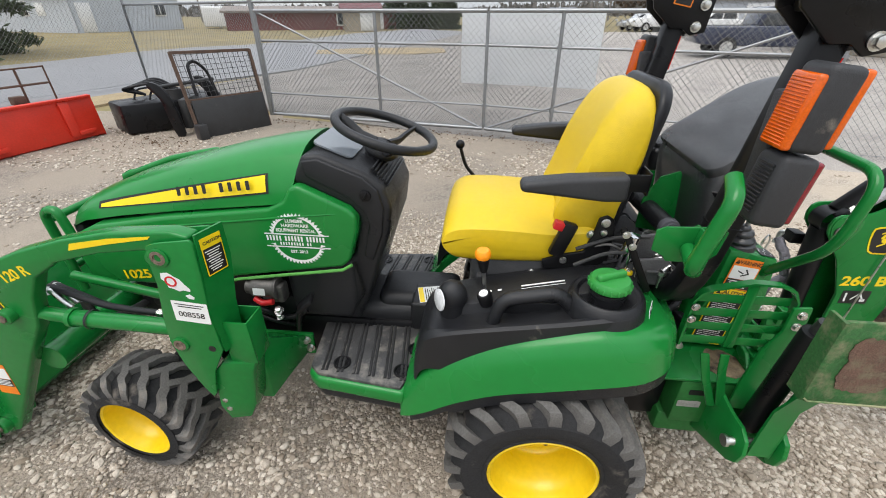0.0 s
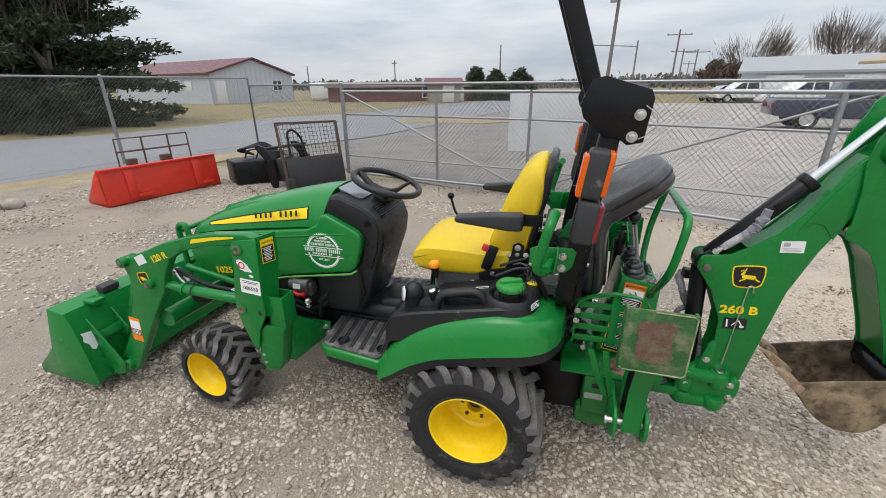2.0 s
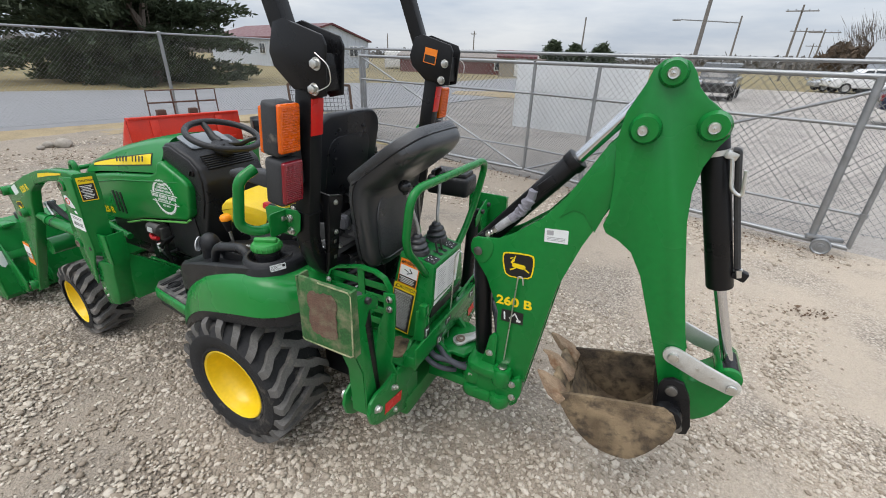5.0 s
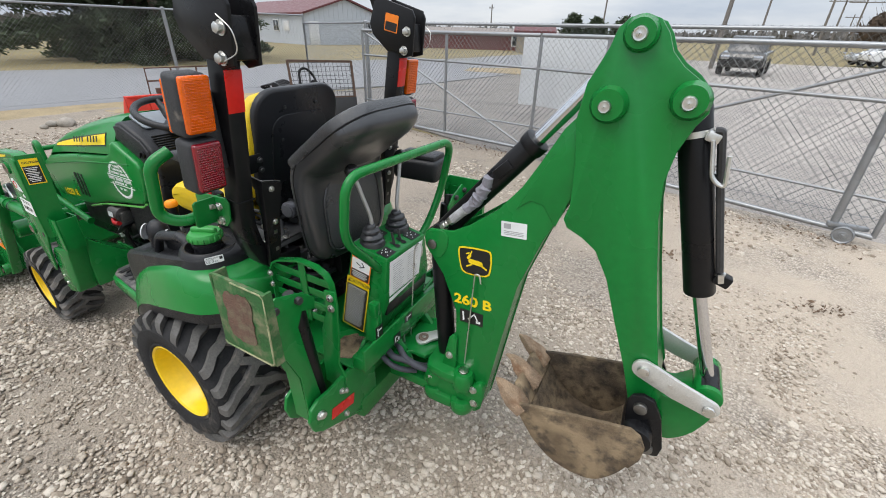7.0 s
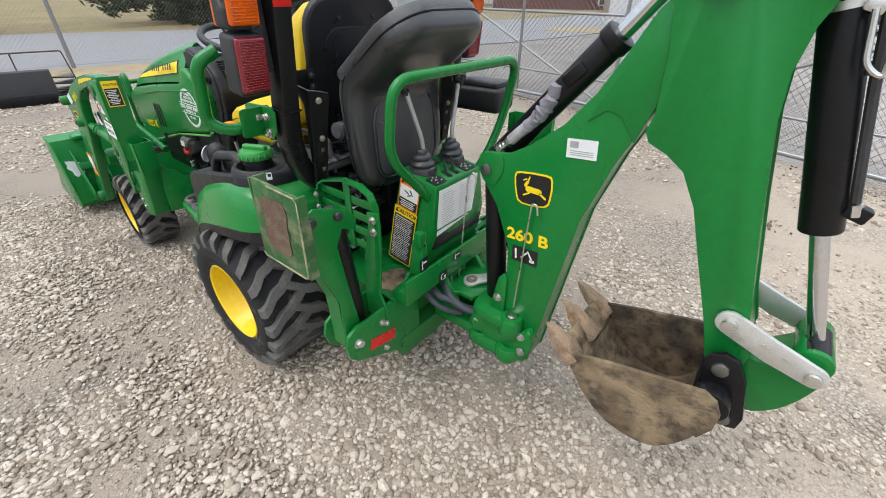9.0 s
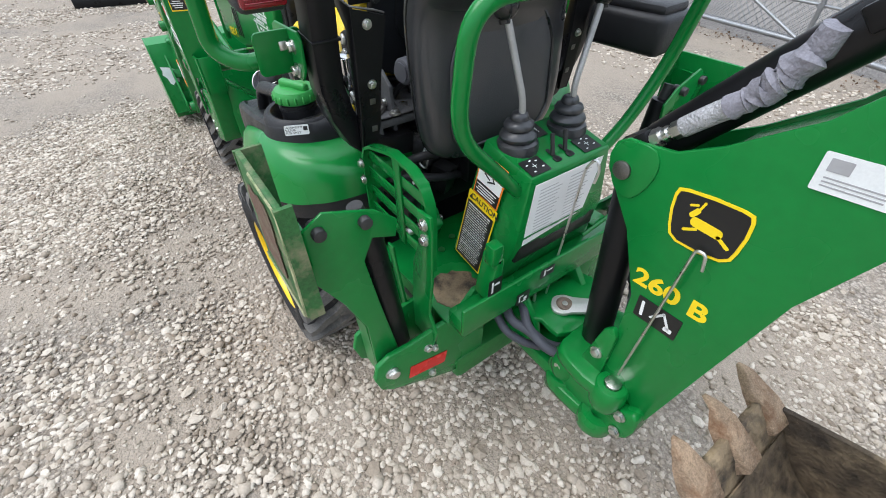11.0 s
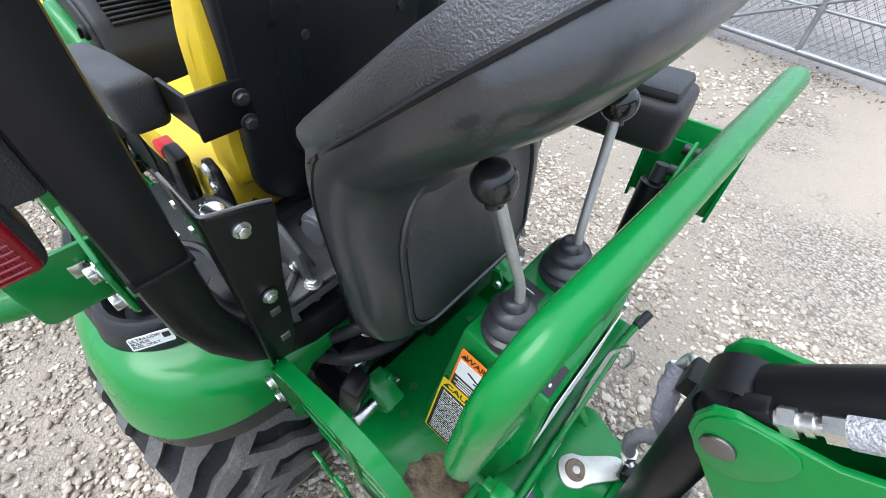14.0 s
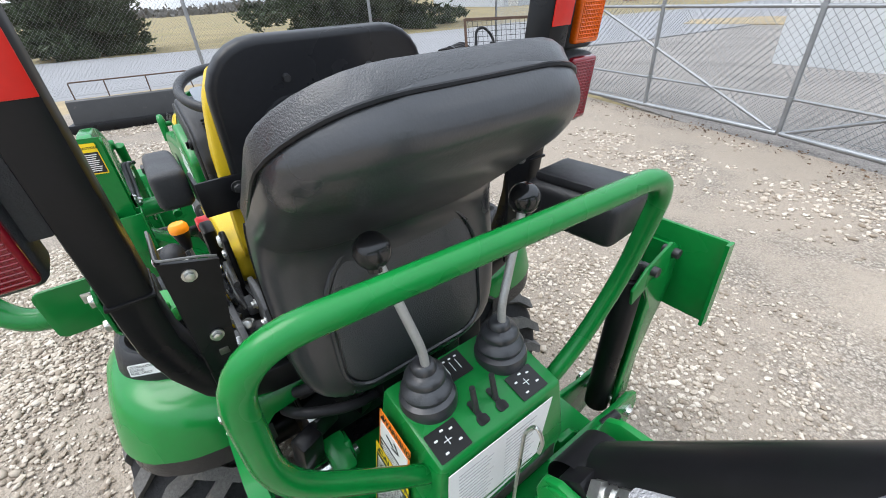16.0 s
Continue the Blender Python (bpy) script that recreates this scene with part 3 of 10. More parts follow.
def words(bm, text, m, size, at=(0, 0), lift=0.0012, align="CENTER", stretch=1.0, bold=0.0):
    """Lettering in the built-in font, in the plane of m."""
    c = bpy.data.curves.new("words", "FONT")
    c.body, c.size, c.extrude, c.offset = text, size, 0.0003, bold
    c.align_x, c.align_y = align, "CENTER"
    o = new("words", c)
    me = bpy.data.meshes.new_from_object(o.evaluated_get(bpy.context.evaluated_depsgraph_get()))
    bpy.data.objects.remove(o)
    t = B()
    t.from_mesh(me)
    bpy.data.meshes.remove(me)
    return merge(bm, t, m @ Matrix.Translation((at[0], at[1], lift)) @ Matrix.Diagonal((stretch, 1, 1, 1)))


# ---- ground, yard, road and lot ----
def sheet(name, pts, z, material, label, kind="structure", category="ground", depth=0.3):
    bm = B()
    prism(bm, pts, z - depth, z, "z", bev=0)
    return solid(name, bm, material, label, category, kind=kind)


bm = B()
prism(bm, [(-900, -900), (900, -900), (900, 900), (-900, 900)], -0.5, -0.05, "z", bev=0)
solid("ground", bm, GRASS, "dry winter grass field reaching the horizon", "ground", kind="structure")
sheet("road", [(-30.5, -30), (-15.2, -30), (-10.35, 1.0), (-9.45, 4.4), (-6.2, 12), (-2, 40), (-8, 46), (-11.5, 35), (-12.3, 26), (-13.4, 22.2), (-15.2, 20), (-16.1, 17), (-16.0, 14), (-16.7, 10), (-18.6, 7), (-20.5, 3)], -0.008, ASPHALT, "worn grey asphalt road", category="road", depth=0.1)
sheet("lot", [(-6.1, 12), (-7.6, 7.5), (4.0, 2.7), (16, -6.5), (60, -6.5), (60, 45), (-2, 40)], -0.024, LOT, "grey packed gravel lot beyond the gate", category="road", depth=0.09)
sheet("grass_island", [(-7.6, 17.2), (-3.4, 17.6), (-2.2, 18.6), (-2.6, 21.0), (-6.4, 20.6), (-8.2, 19.0)], 0.004, TANGRASS, "patch of tan dead grass in the lot", category="ground", depth=0.1)
sheet("verge", [(-15.2, -30), (-10.7, -30), (-8.5, 1.0), (-7.9, 5.2), (-7.2, 8.2), (-7.9, 8.6), (-9.45, 4.4), (-10.35, 1.0)], -0.004, TANGRASS, "strip of tan dead roadside grass", category="ground", depth=0.1)


def yard():
    """The gravel yard: a gently uneven sheet, finer near the tractor, with two tyre tracks."""
    xs = np.unique(np.concatenate([np.linspace(-8.9, 3.6, 180), np.linspace(3.6, 14, 40)]))
    ys = np.unique(np.concatenate([np.linspace(-9, -3, 30), np.linspace(-3, 5.6, 130)]))
    verts, faces = [], []
    for x in xs:
        for y in ys:
            top = 5.0 - (x + 2.0) * 0.26
            yy = min(y, top) if x > -3.7 else min(y, 8.0)
            h = 0.012 * noise.noise((x * 0.9, yy * 0.9, 0)) + 0.006 * noise.noise((x * 4, yy * 4, 3))
            h -= 0.010 * math.exp(-((yy + 0.95) / 0.16) ** 2) * (1 if -1.6 < x < 1.0 else 0) * (0.6 + noise.noise((x * 7, yy * 7, 9)))
            if abs(x) < 0.25 and abs(yy) < 0.7 or abs(x + 1.45) < 0.2 and abs(yy) < 0.7:
                h = min(h, 0.0)
            verts.append((x, yy, h))
    n = len(ys)
    for i in range(len(xs) - 1):
        for j in range(n - 1):
            faces.append((i * n + j, (i + 1) * n + j, (i + 1) * n + j + 1, i * n + j + 1))
    me = bpy.data.meshes.new("yard")
    me.from_pydata(verts, [], faces)
    me.materials.append(GRAVEL)
    for f in me.polygons:
        f.use_smooth = True
    tagged(new("gravel_yard", me), "pale crushed limestone gravel yard with bare sandy patches", "ground", kind="structure")


yard()


# ---- chain link fence and rolling gate ----
def chain(bm, a, b, z0, z1, pitch=0.075, r=0.0021):
    """Diagonal wires of a chain link panel between two points of the plan."""
    a, b = Vector(a), Vector(b)
    L, H = (b - a).length, z1 - z0
    d = (b - a) / L
    nrm = Vector((-d.y, d.x))
    t = B()
    rise = 1.05
    run = H / rise
    k = int((L + run) / pitch) + 1
    for sgn in (1, -1):
        for i in range(k):
            u0 = i * pitch - run
            lo, hi = max(0.0, -u0) / run, min(1.0, (L - u0) / run)
            if hi - lo < 0.02:
                continue
            p = []
            for f in (lo, hi):
                u, z = u0 + f * run, z0 + (f if sgn > 0 else 1 - f) * H
                q = a + d * u + nrm * (0.002 * sgn)
                p.append(Vector((q.x, q.y, z)))
            ring = []
            w = (p[1] - p[0]).normalized()
            n1 = Vector((nrm.x, nrm.y, 0))
            n2 = w.cross(n1)
            for e in p:
                ring.append([t.verts.new(e + (n1 * math.cos(c) + n2 * math.sin(c)) * r) for c in (0.5, 2.594, 4.689)])
            for j in range(3):
                t.faces.new((ring[0][j], ring[0][(j + 1) % 3], ring[1][(j + 1) % 3], ring[1][j]))
    return merge(bm, t)


def fence(name, pts, H, label, spacing=3.3, corner_r=0.038):
    f = thing(name, (*pts[0], 0), label, "fence", kind="structure")
    for i, (a, b) in enumerate(zip(pts, pts[1:])):
        a, b = Vector(a), Vector(b)
        n = max(1, round((b - a).length / spacing))
        for j in range(n + (1 if i == len(pts) - 2 else 0)):
            p = a.lerp(b, j / n)
            bm = B()
            r = corner_r if j == 0 and i > 0 else 0.026
            cyl(bm, (p.x, p.y, -0.3), (p.x, p.y, H + 0.02), r, seg=14)
            ball(bm, (p.x, p.y, H + 0.02), r * 1.15, (1, 1, 0.7), 12)
            part("post", bm, GALV, f)
        bm = B()
        cyl(bm, (a.x, a.y, H), (b.x, b.y, H), 0.021, seg=12)
        part("top_rail", bm, GALV, f)
        bm = B()
        cyl(bm, (a.x, a.y, 0.05), (b.x, b.y, 0.05), 0.003, seg=6)
        part("tension_wire", bm, GALV, f)
        bm = B()
        chain(bm, a, b, 0.03, H + 0.03)
        tagged(part("chain_link_mesh", bm, WIRE, f), kind="stuff")
    return f


fence("fence_west", [(-12.1, -9.0), (-10.3, 1.35), (-9.65, 5.35), (-8.6, 8.68)], 1.88, "galvanised chain link fence along the road", 4.0)
fence("fence_north", [(-8.6, 8.68), (-4.0, 5.75), (5.4, 3.75)], 1.68, "galvanised chain link fence behind the rolling gate", 11.0)

# a white sheet tied to the fence behind the gate
bm = B()
na, nb = Vector((-0.63, 5.04)), Vector((1.15, 4.62))
rows = []
for i in range(37):
    u = i / 36
    row = []
    for j in range(9):
        v = j / 8
        w = 0.012 * math.sin(u * 21 + v * 2) + 0.018 * math.sin(u * 7 + 1) * (1 - v)
        q = na.lerp(nb, u)
        row.append((q.x - 0.22 * w, q.y - 0.05 - w, 0.66 + 0.90 * v - 0.025 * math.sin(u * math.pi) * v))
    rows.append(row)
back = [[(x, y + 0.006, z) for x, y, z in row] for row in rows]
loft(bm, [a + b[::-1] for a, b in zip(rows, back)])
solid("banner", bm, BANNERM, "plain white sheet hung on the chain link fence", "banner")

gate = thing("rolling_gate", (-0.3, 4.6, 0), "galvanised two-leaf rolling chain link gate standing along the fence", "gate")
GATE = [Vector((-3.72, 5.28)), Vector((-0.28, 4.63)), Vector((3.20, 3.42))]
GT, GL = 1.56, 0.10


def gp(f, z):
    """A point of the gate: f runs from 0 to 1 on the first leaf, 1 to 2 on the second."""
    p = GATE[0].lerp(GATE[1], f) if f <= 1 else GATE[1].lerp(GATE[2], f - 1)
    return (p.x, p.y, z)


for f0, f1 in ((0.0, 0.995), (1.005, 2.0)):
    for z, name, r in ((GT, "gate_top_rail", 0.024), (GL, "gate_bottom_rail", 0.024), (1.17, "gate_mid_rail", 0.017), (0.42, "gate_low_rail", 0.013)):
        bm = B()
        cyl(bm, gp(f0, z), gp(f1, z), r, seg=14)
        part(name, bm, GALV, gate)
    bm = B()
    chain(bm, gp(f0, 0)[:2], gp(f1, 0)[:2], GL, GT)
    tagged(part("chain_link_mesh", bm, WIRE, gate), kind="stuff")
for f in (0.0, 0.55, 1.0, 1.255, 1.925, 2.0):
    bm = B()
    cyl(bm, gp(f, GL), gp(f, GT), 0.032 if f == 1.925 else 0.022, seg=14)
    part("gate_upright", bm, GALV, gate)
    for z in (1.17, 0.42):
        bm = B()
        p = Vector(gp(f, z))
        cyl(bm, p - Vector((0, 0, 0.02)), p + Vector((0, 0, 0.02)), 0.033, seg=12)
        part("gate_clamp", bm, GALV, gate)
for f0, f1 in ((0.0, 0.98), (2.0, 1.02)):
    bm = B()
    cyl(bm, gp(f0, GT), gp(f1, GL + 0.02), 0.015, seg=10)
    part("gate_brace", bm, GALV, gate)
p = Vector(gp(1.945, 0.075))
bm = B()
lathe(bm, [(0.072, -0.016), (0.078, -0.012), (0.078, 0.016), (0.070, 0.020), (0.060, 0.012), (0.034, 0.012), (0.030, 0.022), (0.001, 0.022)], (p.x, p.y - 0.06, p.z), (-0.33, -0.94, 0), 28)
lathe(bm, [(0.014, 0.020), (0.012, 0.032), (0.001, 0.034)], (p.x, p.y - 0.06, p.z), (-0.33, -0.94, 0), 20)
part("gate_roller", bm, GALV, gate, "steel gate roller wheel")
bm = B()
span(bm, (p.x - 0.12, p.y - 0.03, p.z + 0.05), (p.x + 0.16, p.y + 0.03, p.z + 0.085), 0.006)
part("roller_bracket", bm, GALV, gate)


# ---- compact tractor (it faces -x; its rear axle is over the origin) ----
def wheel(name, c, R, W, rim_r, lugs, parent, steer=0.0, side=-1):
    """A bar-tread tyre on a dished yellow rim, its outer face towards side * y."""
    x, y, z = c
    m = pose(x, y, z, 0, 0, steer) @ Matrix.Diagonal((1, 1.0 if side < 0 else -1.0, 1, 1))
    h = W / 2
    rim = B()
    q = W * 0.66
    lathe(rim, [(rim_r + 0.013, -h + 0.016), (rim_r + 0.015, -h + 0.010), (rim_r + 0.010, -h + 0.005), (rim_r + 0.003, -h + 0.010), (rim_r - 0.001, -h + 0.028), (rim_r - 0.006, -h + 0.045), (rim_r - 0.012, -h + 0.070), (rim_r - 0.024, -h + 0.085), (rim_r - 0.026, -h + q - 0.02),
                (rim_r - 0.034, -h + q - 0.006), (rim_r - 0.045, -h + q), (0.082, -h + q - 0.004), (0.076, -h + q - 0.018), (0.038, -h + q - 0.020), (0.036, -h + q + 0.03)], (0, 0, 0), (0, 1, 0), 56)
    lathe(rim, [(rim_r + 0.012, h - 0.020), (rim_r - 0.012, h - 0.05), (rim_r - 0.025, -h + q)], (0, 0, 0), (0, 1, 0), 48)
    if side > 0:
        bmesh.ops.reverse_faces(rim, faces=rim.faces)
    bmesh.ops.transform(rim, matrix=m, verts=rim.verts)
    wh = part(name, rim, YELLOW, parent, "dished yellow steel wheel rim")
    hub = B()
    for i in range(5):
        a = 2 * math.pi * i / 5 + 0.3
        cyl(hub, (0.058 * math.cos(a), -h + q - 0.018, 0.058 * math.sin(a)), (0.058 * math.cos(a), -h + q - 0.030, 0.058 * math.sin(a)), 0.008, seg=6)
    cyl(hub, (0, -h + q + 0.03, 0), (0, -h + q, 0), 0.034, 0.030, seg=20)
    bmesh.ops.transform(hub, matrix=m, verts=hub.verts)
    part("hub", hub, DARKSTEEL, wh, "dark wheel hub with five nuts")
    cr = R - 0.022
    ty = B()
    lathe(ty, [(rim_r + 0.006, -h + 0.028), (rim_r + 0.012, -h + 0.010), (rim_r + 0.020, -h + 0.003), (rim_r + 0.026, -h + 0.003), (rim_r + 0.029, -h + 0.006), (rim_r + 0.045, -h - 0.002), (cr - 0.062, -h - 0.005), (cr - 0.040, -h - 0.003), (cr - 0.036, -h + 0.001), (cr - 0.016, -h + 0.010), (cr - 0.005, -h + 0.030),
               (cr, 0), (cr - 0.006, h - 0.035), (cr - 0.018, h - 0.012), (cr - 0.045, h + 0.004), (cr - 0.075, h + 0.006), (rim_r + 0.045, h - 0.002), (rim_r + 0.006, h - 0.028)], (0, 0, 0), (0, 1, 0), 64)
    bmesh.ops.transform(ty, matrix=m, verts=ty.verts)
    tyre = part("tyre", ty, RUBBER, wh, "dusty black bar-tread tyre")
    # tread bars: one mesh for each row, an object for each bar
    step = 2 * math.pi / lugs
    for s in (-1, 1):
        rings = []
        for u, turn in ((-0.24, 0.22), (0.10, -0.13), (0.32, -0.38), (0.50, -0.46), (0.62, -0.52), (0.86, -0.86), (1.0, -1.02), (1.05, -1.06)):
            yy = s * u * (h - 0.006)
            a = turn * step
            top = R - (0.0 if u < 0.7 else 0.003 if u < 0.9 else 0.009 if u <= 1 else 0.024)
            low = cr - (0.012 if u < 0.8 else 0.028 if u <= 1 else 0.036)
            wd = step * (0.195 if u < 0.9 else 0.175)
            rings.append([(rr * math.cos(aa), yy, rr * math.sin(aa)) for aa, rr in ((a - wd * 1.25, low), (a - wd, top), (a + wd, top), (a + wd * 1.25, low))])
        lug = B()
        loft(lug, rings)
        me = mesh_of("tread_lug", lug, TREAD, 30)
        for k in range(lugs):
            ob = new("tread_lug", me)
            ob.parent = wh
            ob.matrix_world = m @ Matrix.Rotation(-(k * step + (step / 2 if s > 0 else 0)), 4, "Y")
    return wh


tractor = thing("compact_tractor", (-0.7, 0, 0), "green and yellow compact tractor parked on limestone gravel", "tractor")
for s in (-1, 1):
    wheel("rear_wheel", (0.0, s * 0.455, 0.298), 0.312, 0.285, 0.158, 20, tractor, 0, s)
    wheel("front_wheel", (-1.45, s * 0.415, 0.218), 0.226, 0.205, 0.128, 18, tractor, -4, s)

# chassis, axles and engine block under the hood
bm = B()
span(bm, (-1.25, -0.14, 0.30), (0.18, 0.14, 0.50), 0.02)
span(bm, (-1.62, -0.13, 0.42), (-0.9, 0.13, 0.66), 0.02)
cyl(bm, (0.0, -0.36, 0.298), (0.0, 0.36, 0.298), 0.055)
box(bm, (-1.45, 0, 0.26), (0.09, 0.62, 0.09), bev=0.015)
span(bm, (-0.2, -0.24, 0.36), (0.24, 0.24, 0.62), 0.03)
part("chassis", bm, BLACK, tractor, "black chassis and axle housings")
bm = B()
span(bm, (-1.55, -0.150, 0.50), (-0.90, 0.150, 0.74), 0.015)
span(bm, (-1.00, -0.180, 0.50), (-0.90, -0.140, 0.62), 0.012)
tube(bm, path_round([(-1.10, -0.17, 0.56), (-1.03, -0.21, 0.575), (-0.93, -0.215, 0.54), (-0.87, -0.19, 0.57)], 0.03), 0.011, 10)
tube(bm, path_round([(-1.12, -0.17, 0.53), (-1.00, -0.20, 0.515), (-0.90, -0.20, 0.50)], 0.03), 0.009, 10)
part("engine_block", bm, BLACK, tractor, "black engine block under the hood")
bm = B()
cyl(bm, (-1.055, -0.200, 0.672), (-0.965, -0.200, 0.672), 0.036, seg=24, bev=0.006)
cyl(bm, (-1.075, -0.200, 0.672), (-1.055, -0.200, 0.672), 0.027, seg=20)
cyl(bm, (-0.965, -0.200, 0.672), (-0.955, -0.200, 0.672), 0.041, seg=24, bev=0.003)
box(bm, (-0.948, -0.196, 0.655), (0.030, 0.055, 0.075), (0, 0, 0), 0.012)
cyl(bm, (-1.02, -0.200, 0.628), (-0.955, -0.200, 0.628), 0.017, seg=18, bev=0.003)
starter = part("starter_motor", bm, ENGINE, tractor, "dull grey starter motor")
bm = B()
plate(bm, facing((-1.015, -0.2365, 0.676), (1, 0, 0), (0, 0.12, 1)), 0.045, 0.028, 0.001, 0.002)
part("motor_label", bm, PAPER, starter, "small printed label")
bm = B()
hexbolt(bm, (-0.957, -0.232, 0.590), (0, -0.4, 1), 0.013, 0.016)
hexbolt(bm, (-0.955, -0.236, 0.565), (0, -0.4, 1), 0.010, 0.018)
part("terminal_nut", bm, STEEL, tractor)
bm = B()
tube(bm, path_round([(-1.045, -0.222, 0.634), (-1.015, -0.232, 0.622), (-0.975, -0.228, 0.628)], 0.01), 0.012, 10)
part("red_cap", bm, REDP, tractor, "red plastic terminal cover")


# hood: crowned top with a raised rear edge
def hood_ring(x, zc, zk, w):
    d = zc - zk
    half = [(0, zc), (0.045, zc - 0.002), (0.085, zc - 0.007), (0.118, zc - 0.018), (0.142, zc - 0.040), (w - 0.018, zc - d * 0.55), (w - 0.006, zc - d * 0.78), (w, zk)]
    return [(x, y, z) for y, z in half[::-1]] + [(x, -y, z) for y, z in half[1:]]


HOOD = [(-1.735, 0.900, 0.850, 0.150), (-1.72, 0.935, 0.868, 0.158), (-1.66, 0.972, 0.895, 0.164), (-1.50, 1.034, 0.925, 0.170), (-1.29, 1.097, 0.955, 0.178), (-1.10, 1.143, 0.980, 0.185), (-0.93, 1.178, 1.000, 0.190), (-0.80, 1.197, 1.010, 0.192)]


def hood_at(x):
    for a, b in zip(HOOD, HOOD[1:]):
        if x <= b[0]:
            t = max(0.0, (x - a[0]) / (b[0] - a[0]))
            return [p + (q - p) * t for p, q in zip(a[1:], b[1:])]
    return HOOD[-1][1:]


bm = B()
rings = [hood_ring(*h) for h in HOOD]
rear = []
for x, y, z in rings[-1]:
    rear.append((-0.795 - (1.197 - z) * 0.32, y, z))
rings[-1] = rear
loft(bm, rings, caps=True)
hood = part("hood", bm, GREEN_P, tractor, "glossy green crowned hood")
# side panels with a swept rear corner
SIDE = [(-1.72, 0.84), (-1.6, 0.895), (-1.3, 0.945), (-0.93, 0.992), (-0.872, 1.02), (-0.845, 1.068), (-0.815, 1.078), (-0.655, 1.002), (-0.632, 0.978), (-0.632, 0.93), (-0.668, 0.812), (-0.70, 0.782), (-0.94, 0.742), (-1.10, 0.715), (-1.28, 0.665), (-1.42, 0.655), (-1.70, 0.66)]
for s in (-1, 1):
    bm = B()
    prism(bm, SIDE, s * 0.135, s * 0.206, bev=0.014, seg=3)
    part("side_panel", bm, GREEN_P, hood)
    bm = B()
    tube(bm, [(-0.665, s * 0.207, 0.795), (-0.70, s * 0.207, 0.772), (-0.94, s * 0.207, 0.733), (-1.10, s * 0.207, 0.706), (-1.28, s * 0.207, 0.657)], 0.006, 8)
    part("panel_trim", bm, GREEN_L, hood, "light green lower trim line")
    bm = B()
    tube(bm, [(-0.70, s * 0.203, 0.985), (-0.90, s * 0.206, 0.962), (-1.25, s * 0.206, 0.917), (-1.55, s * 0.206, 0.862)], 0.004, 8)
    part("panel_crease", bm, GREEN_P, hood)
    for i in range(3):
        bm = B()
        x = -1.36 + i * 0.036
        prism(bm, [(x, 0.84), (x + 0.022, 0.843), (x + 0.030, 0.715), (x + 0.010, 0.71)], s * 0.2045, s * 0.2085, bev=0.0015)
        part("vent_slot", bm, BLACK_D, hood, "dark vent slot")
# the yellow stripe follows the hood's side
for s in (-1, 1):
    for grow, name, material, lift in ((0.010, "stripe_border", BLACK_D, 0.0016), (0.0, "stripe", DECAL_Y, 0.0032)):
        bm = B()
        rows = []
        n = 30
        for i in range(n + 1):
            t = i / n
            x = -1.585 - grow * 1.2 + (0.655 + grow * 2.0) * t
            zt, zb = 0.955 + 0.140 * t ** 0.90, 0.945 + 0.098 * t
            zt, zb = zt + grow * 0.6, zb - grow * 0.5
            zc, zk, w = hood_at(x)
            ring = hood_ring(x, zc, zk, w)[:8]
            row = []
            for j in range(4):
                z = zb + (zt - zb) * j / 3
                for (xa, ya, za), (xb, yb, zb2) in zip(ring, ring[1:]):
                    if za <= z <= zb2:
                        f = (z - za) / max(1e-6, zb2 - za)
                        row.append((x, s * (ya + (yb - ya) * f + lift), z + lift * 0.4))
                        break
                else:
                    row.append((x, s * (ring[0][1] + lift), max(z, ring[0][2])))
            rows.append(row)
        loft(bm, rows, close=False)
        part(name, bm, material, hood, "yellow hood stripe" if name == "stripe" else "")
    # plain dark bars in place of the maker's name
    bm = B()
    for i in range(9):
        if i == 4:
            continue
        x = -1.235 + i * 0.031
        zc, zk, w = hood_at(x)
        zmid = 1.035 + (x + 1.235) * 0.125
        m = facing((x, s * 0.1885, zmid), (-s, 0, -s * 0.14), (0, -s * 0.30, 1))
        plate(bm, m, 0.013, 0.030, 0.001, 0.003)
    if s < 0:
        part("name_bar", bm, BLACK_D, hood, "dark lettering bars on the stripe")
    else:
        bm.free()
# saw-blade emblem on the near side panel
bm = B()
EM = facing((-0.845, -0.2065, 0.885), (1, 0, 0), (0, 0, 1))
ro, ri = 0.098, 0.082
for half in (1, -1):
    pts = []
    for i in range(31):
        a = radians(12 + 156 * i / 30) * half
        pts.append((ri * math.cos(a), ri * math.sin(a)))
    out = []
    for i in range(61):
        a = radians(12 + 156 * i / 60) * half
        r = ro if i % 3 == 0 else (ro - 0.004 if i % 3 == 1 else ro - 0.011)
        out.append((r * math.cos(a), r * math.sin(a)))
    p = B()
    prism(p, pts + out[::-1], 0.0, 0.001, "z", bev=0)
    merge(bm, p, EM)
plate(bm, EM, 0.225, 0.004, 0.001, 0.001, (0, 0.018))
plate(bm, EM, 0.225, 0.004, 0.001, 0.001, (0, -0.030))
x0 = -0.104
for run in (5, 6, 6):
    for i in range(run):
        plate(bm, EM, 0.0060, 0.019, 0.001, 0.001, (x0, 0.002))
        x0 += 0.0112
    x0 += 0.0085
x0 = -0.060
for run in (9, 2):
    for i in range(run):
        plate(bm, EM, 0.0048, 0.0115, 0.001, 0.001, (x0, -0.018))
        x0 += 0.0096
    x0 += 0.008
words(bm, "LUMBER", EM, 0.017, (0, 0.068), 0.0004, bold=0.0004)
words(bm, "HARDWARE", EM, 0.017, (0, 0.051), 0.0004, bold=0.0004)
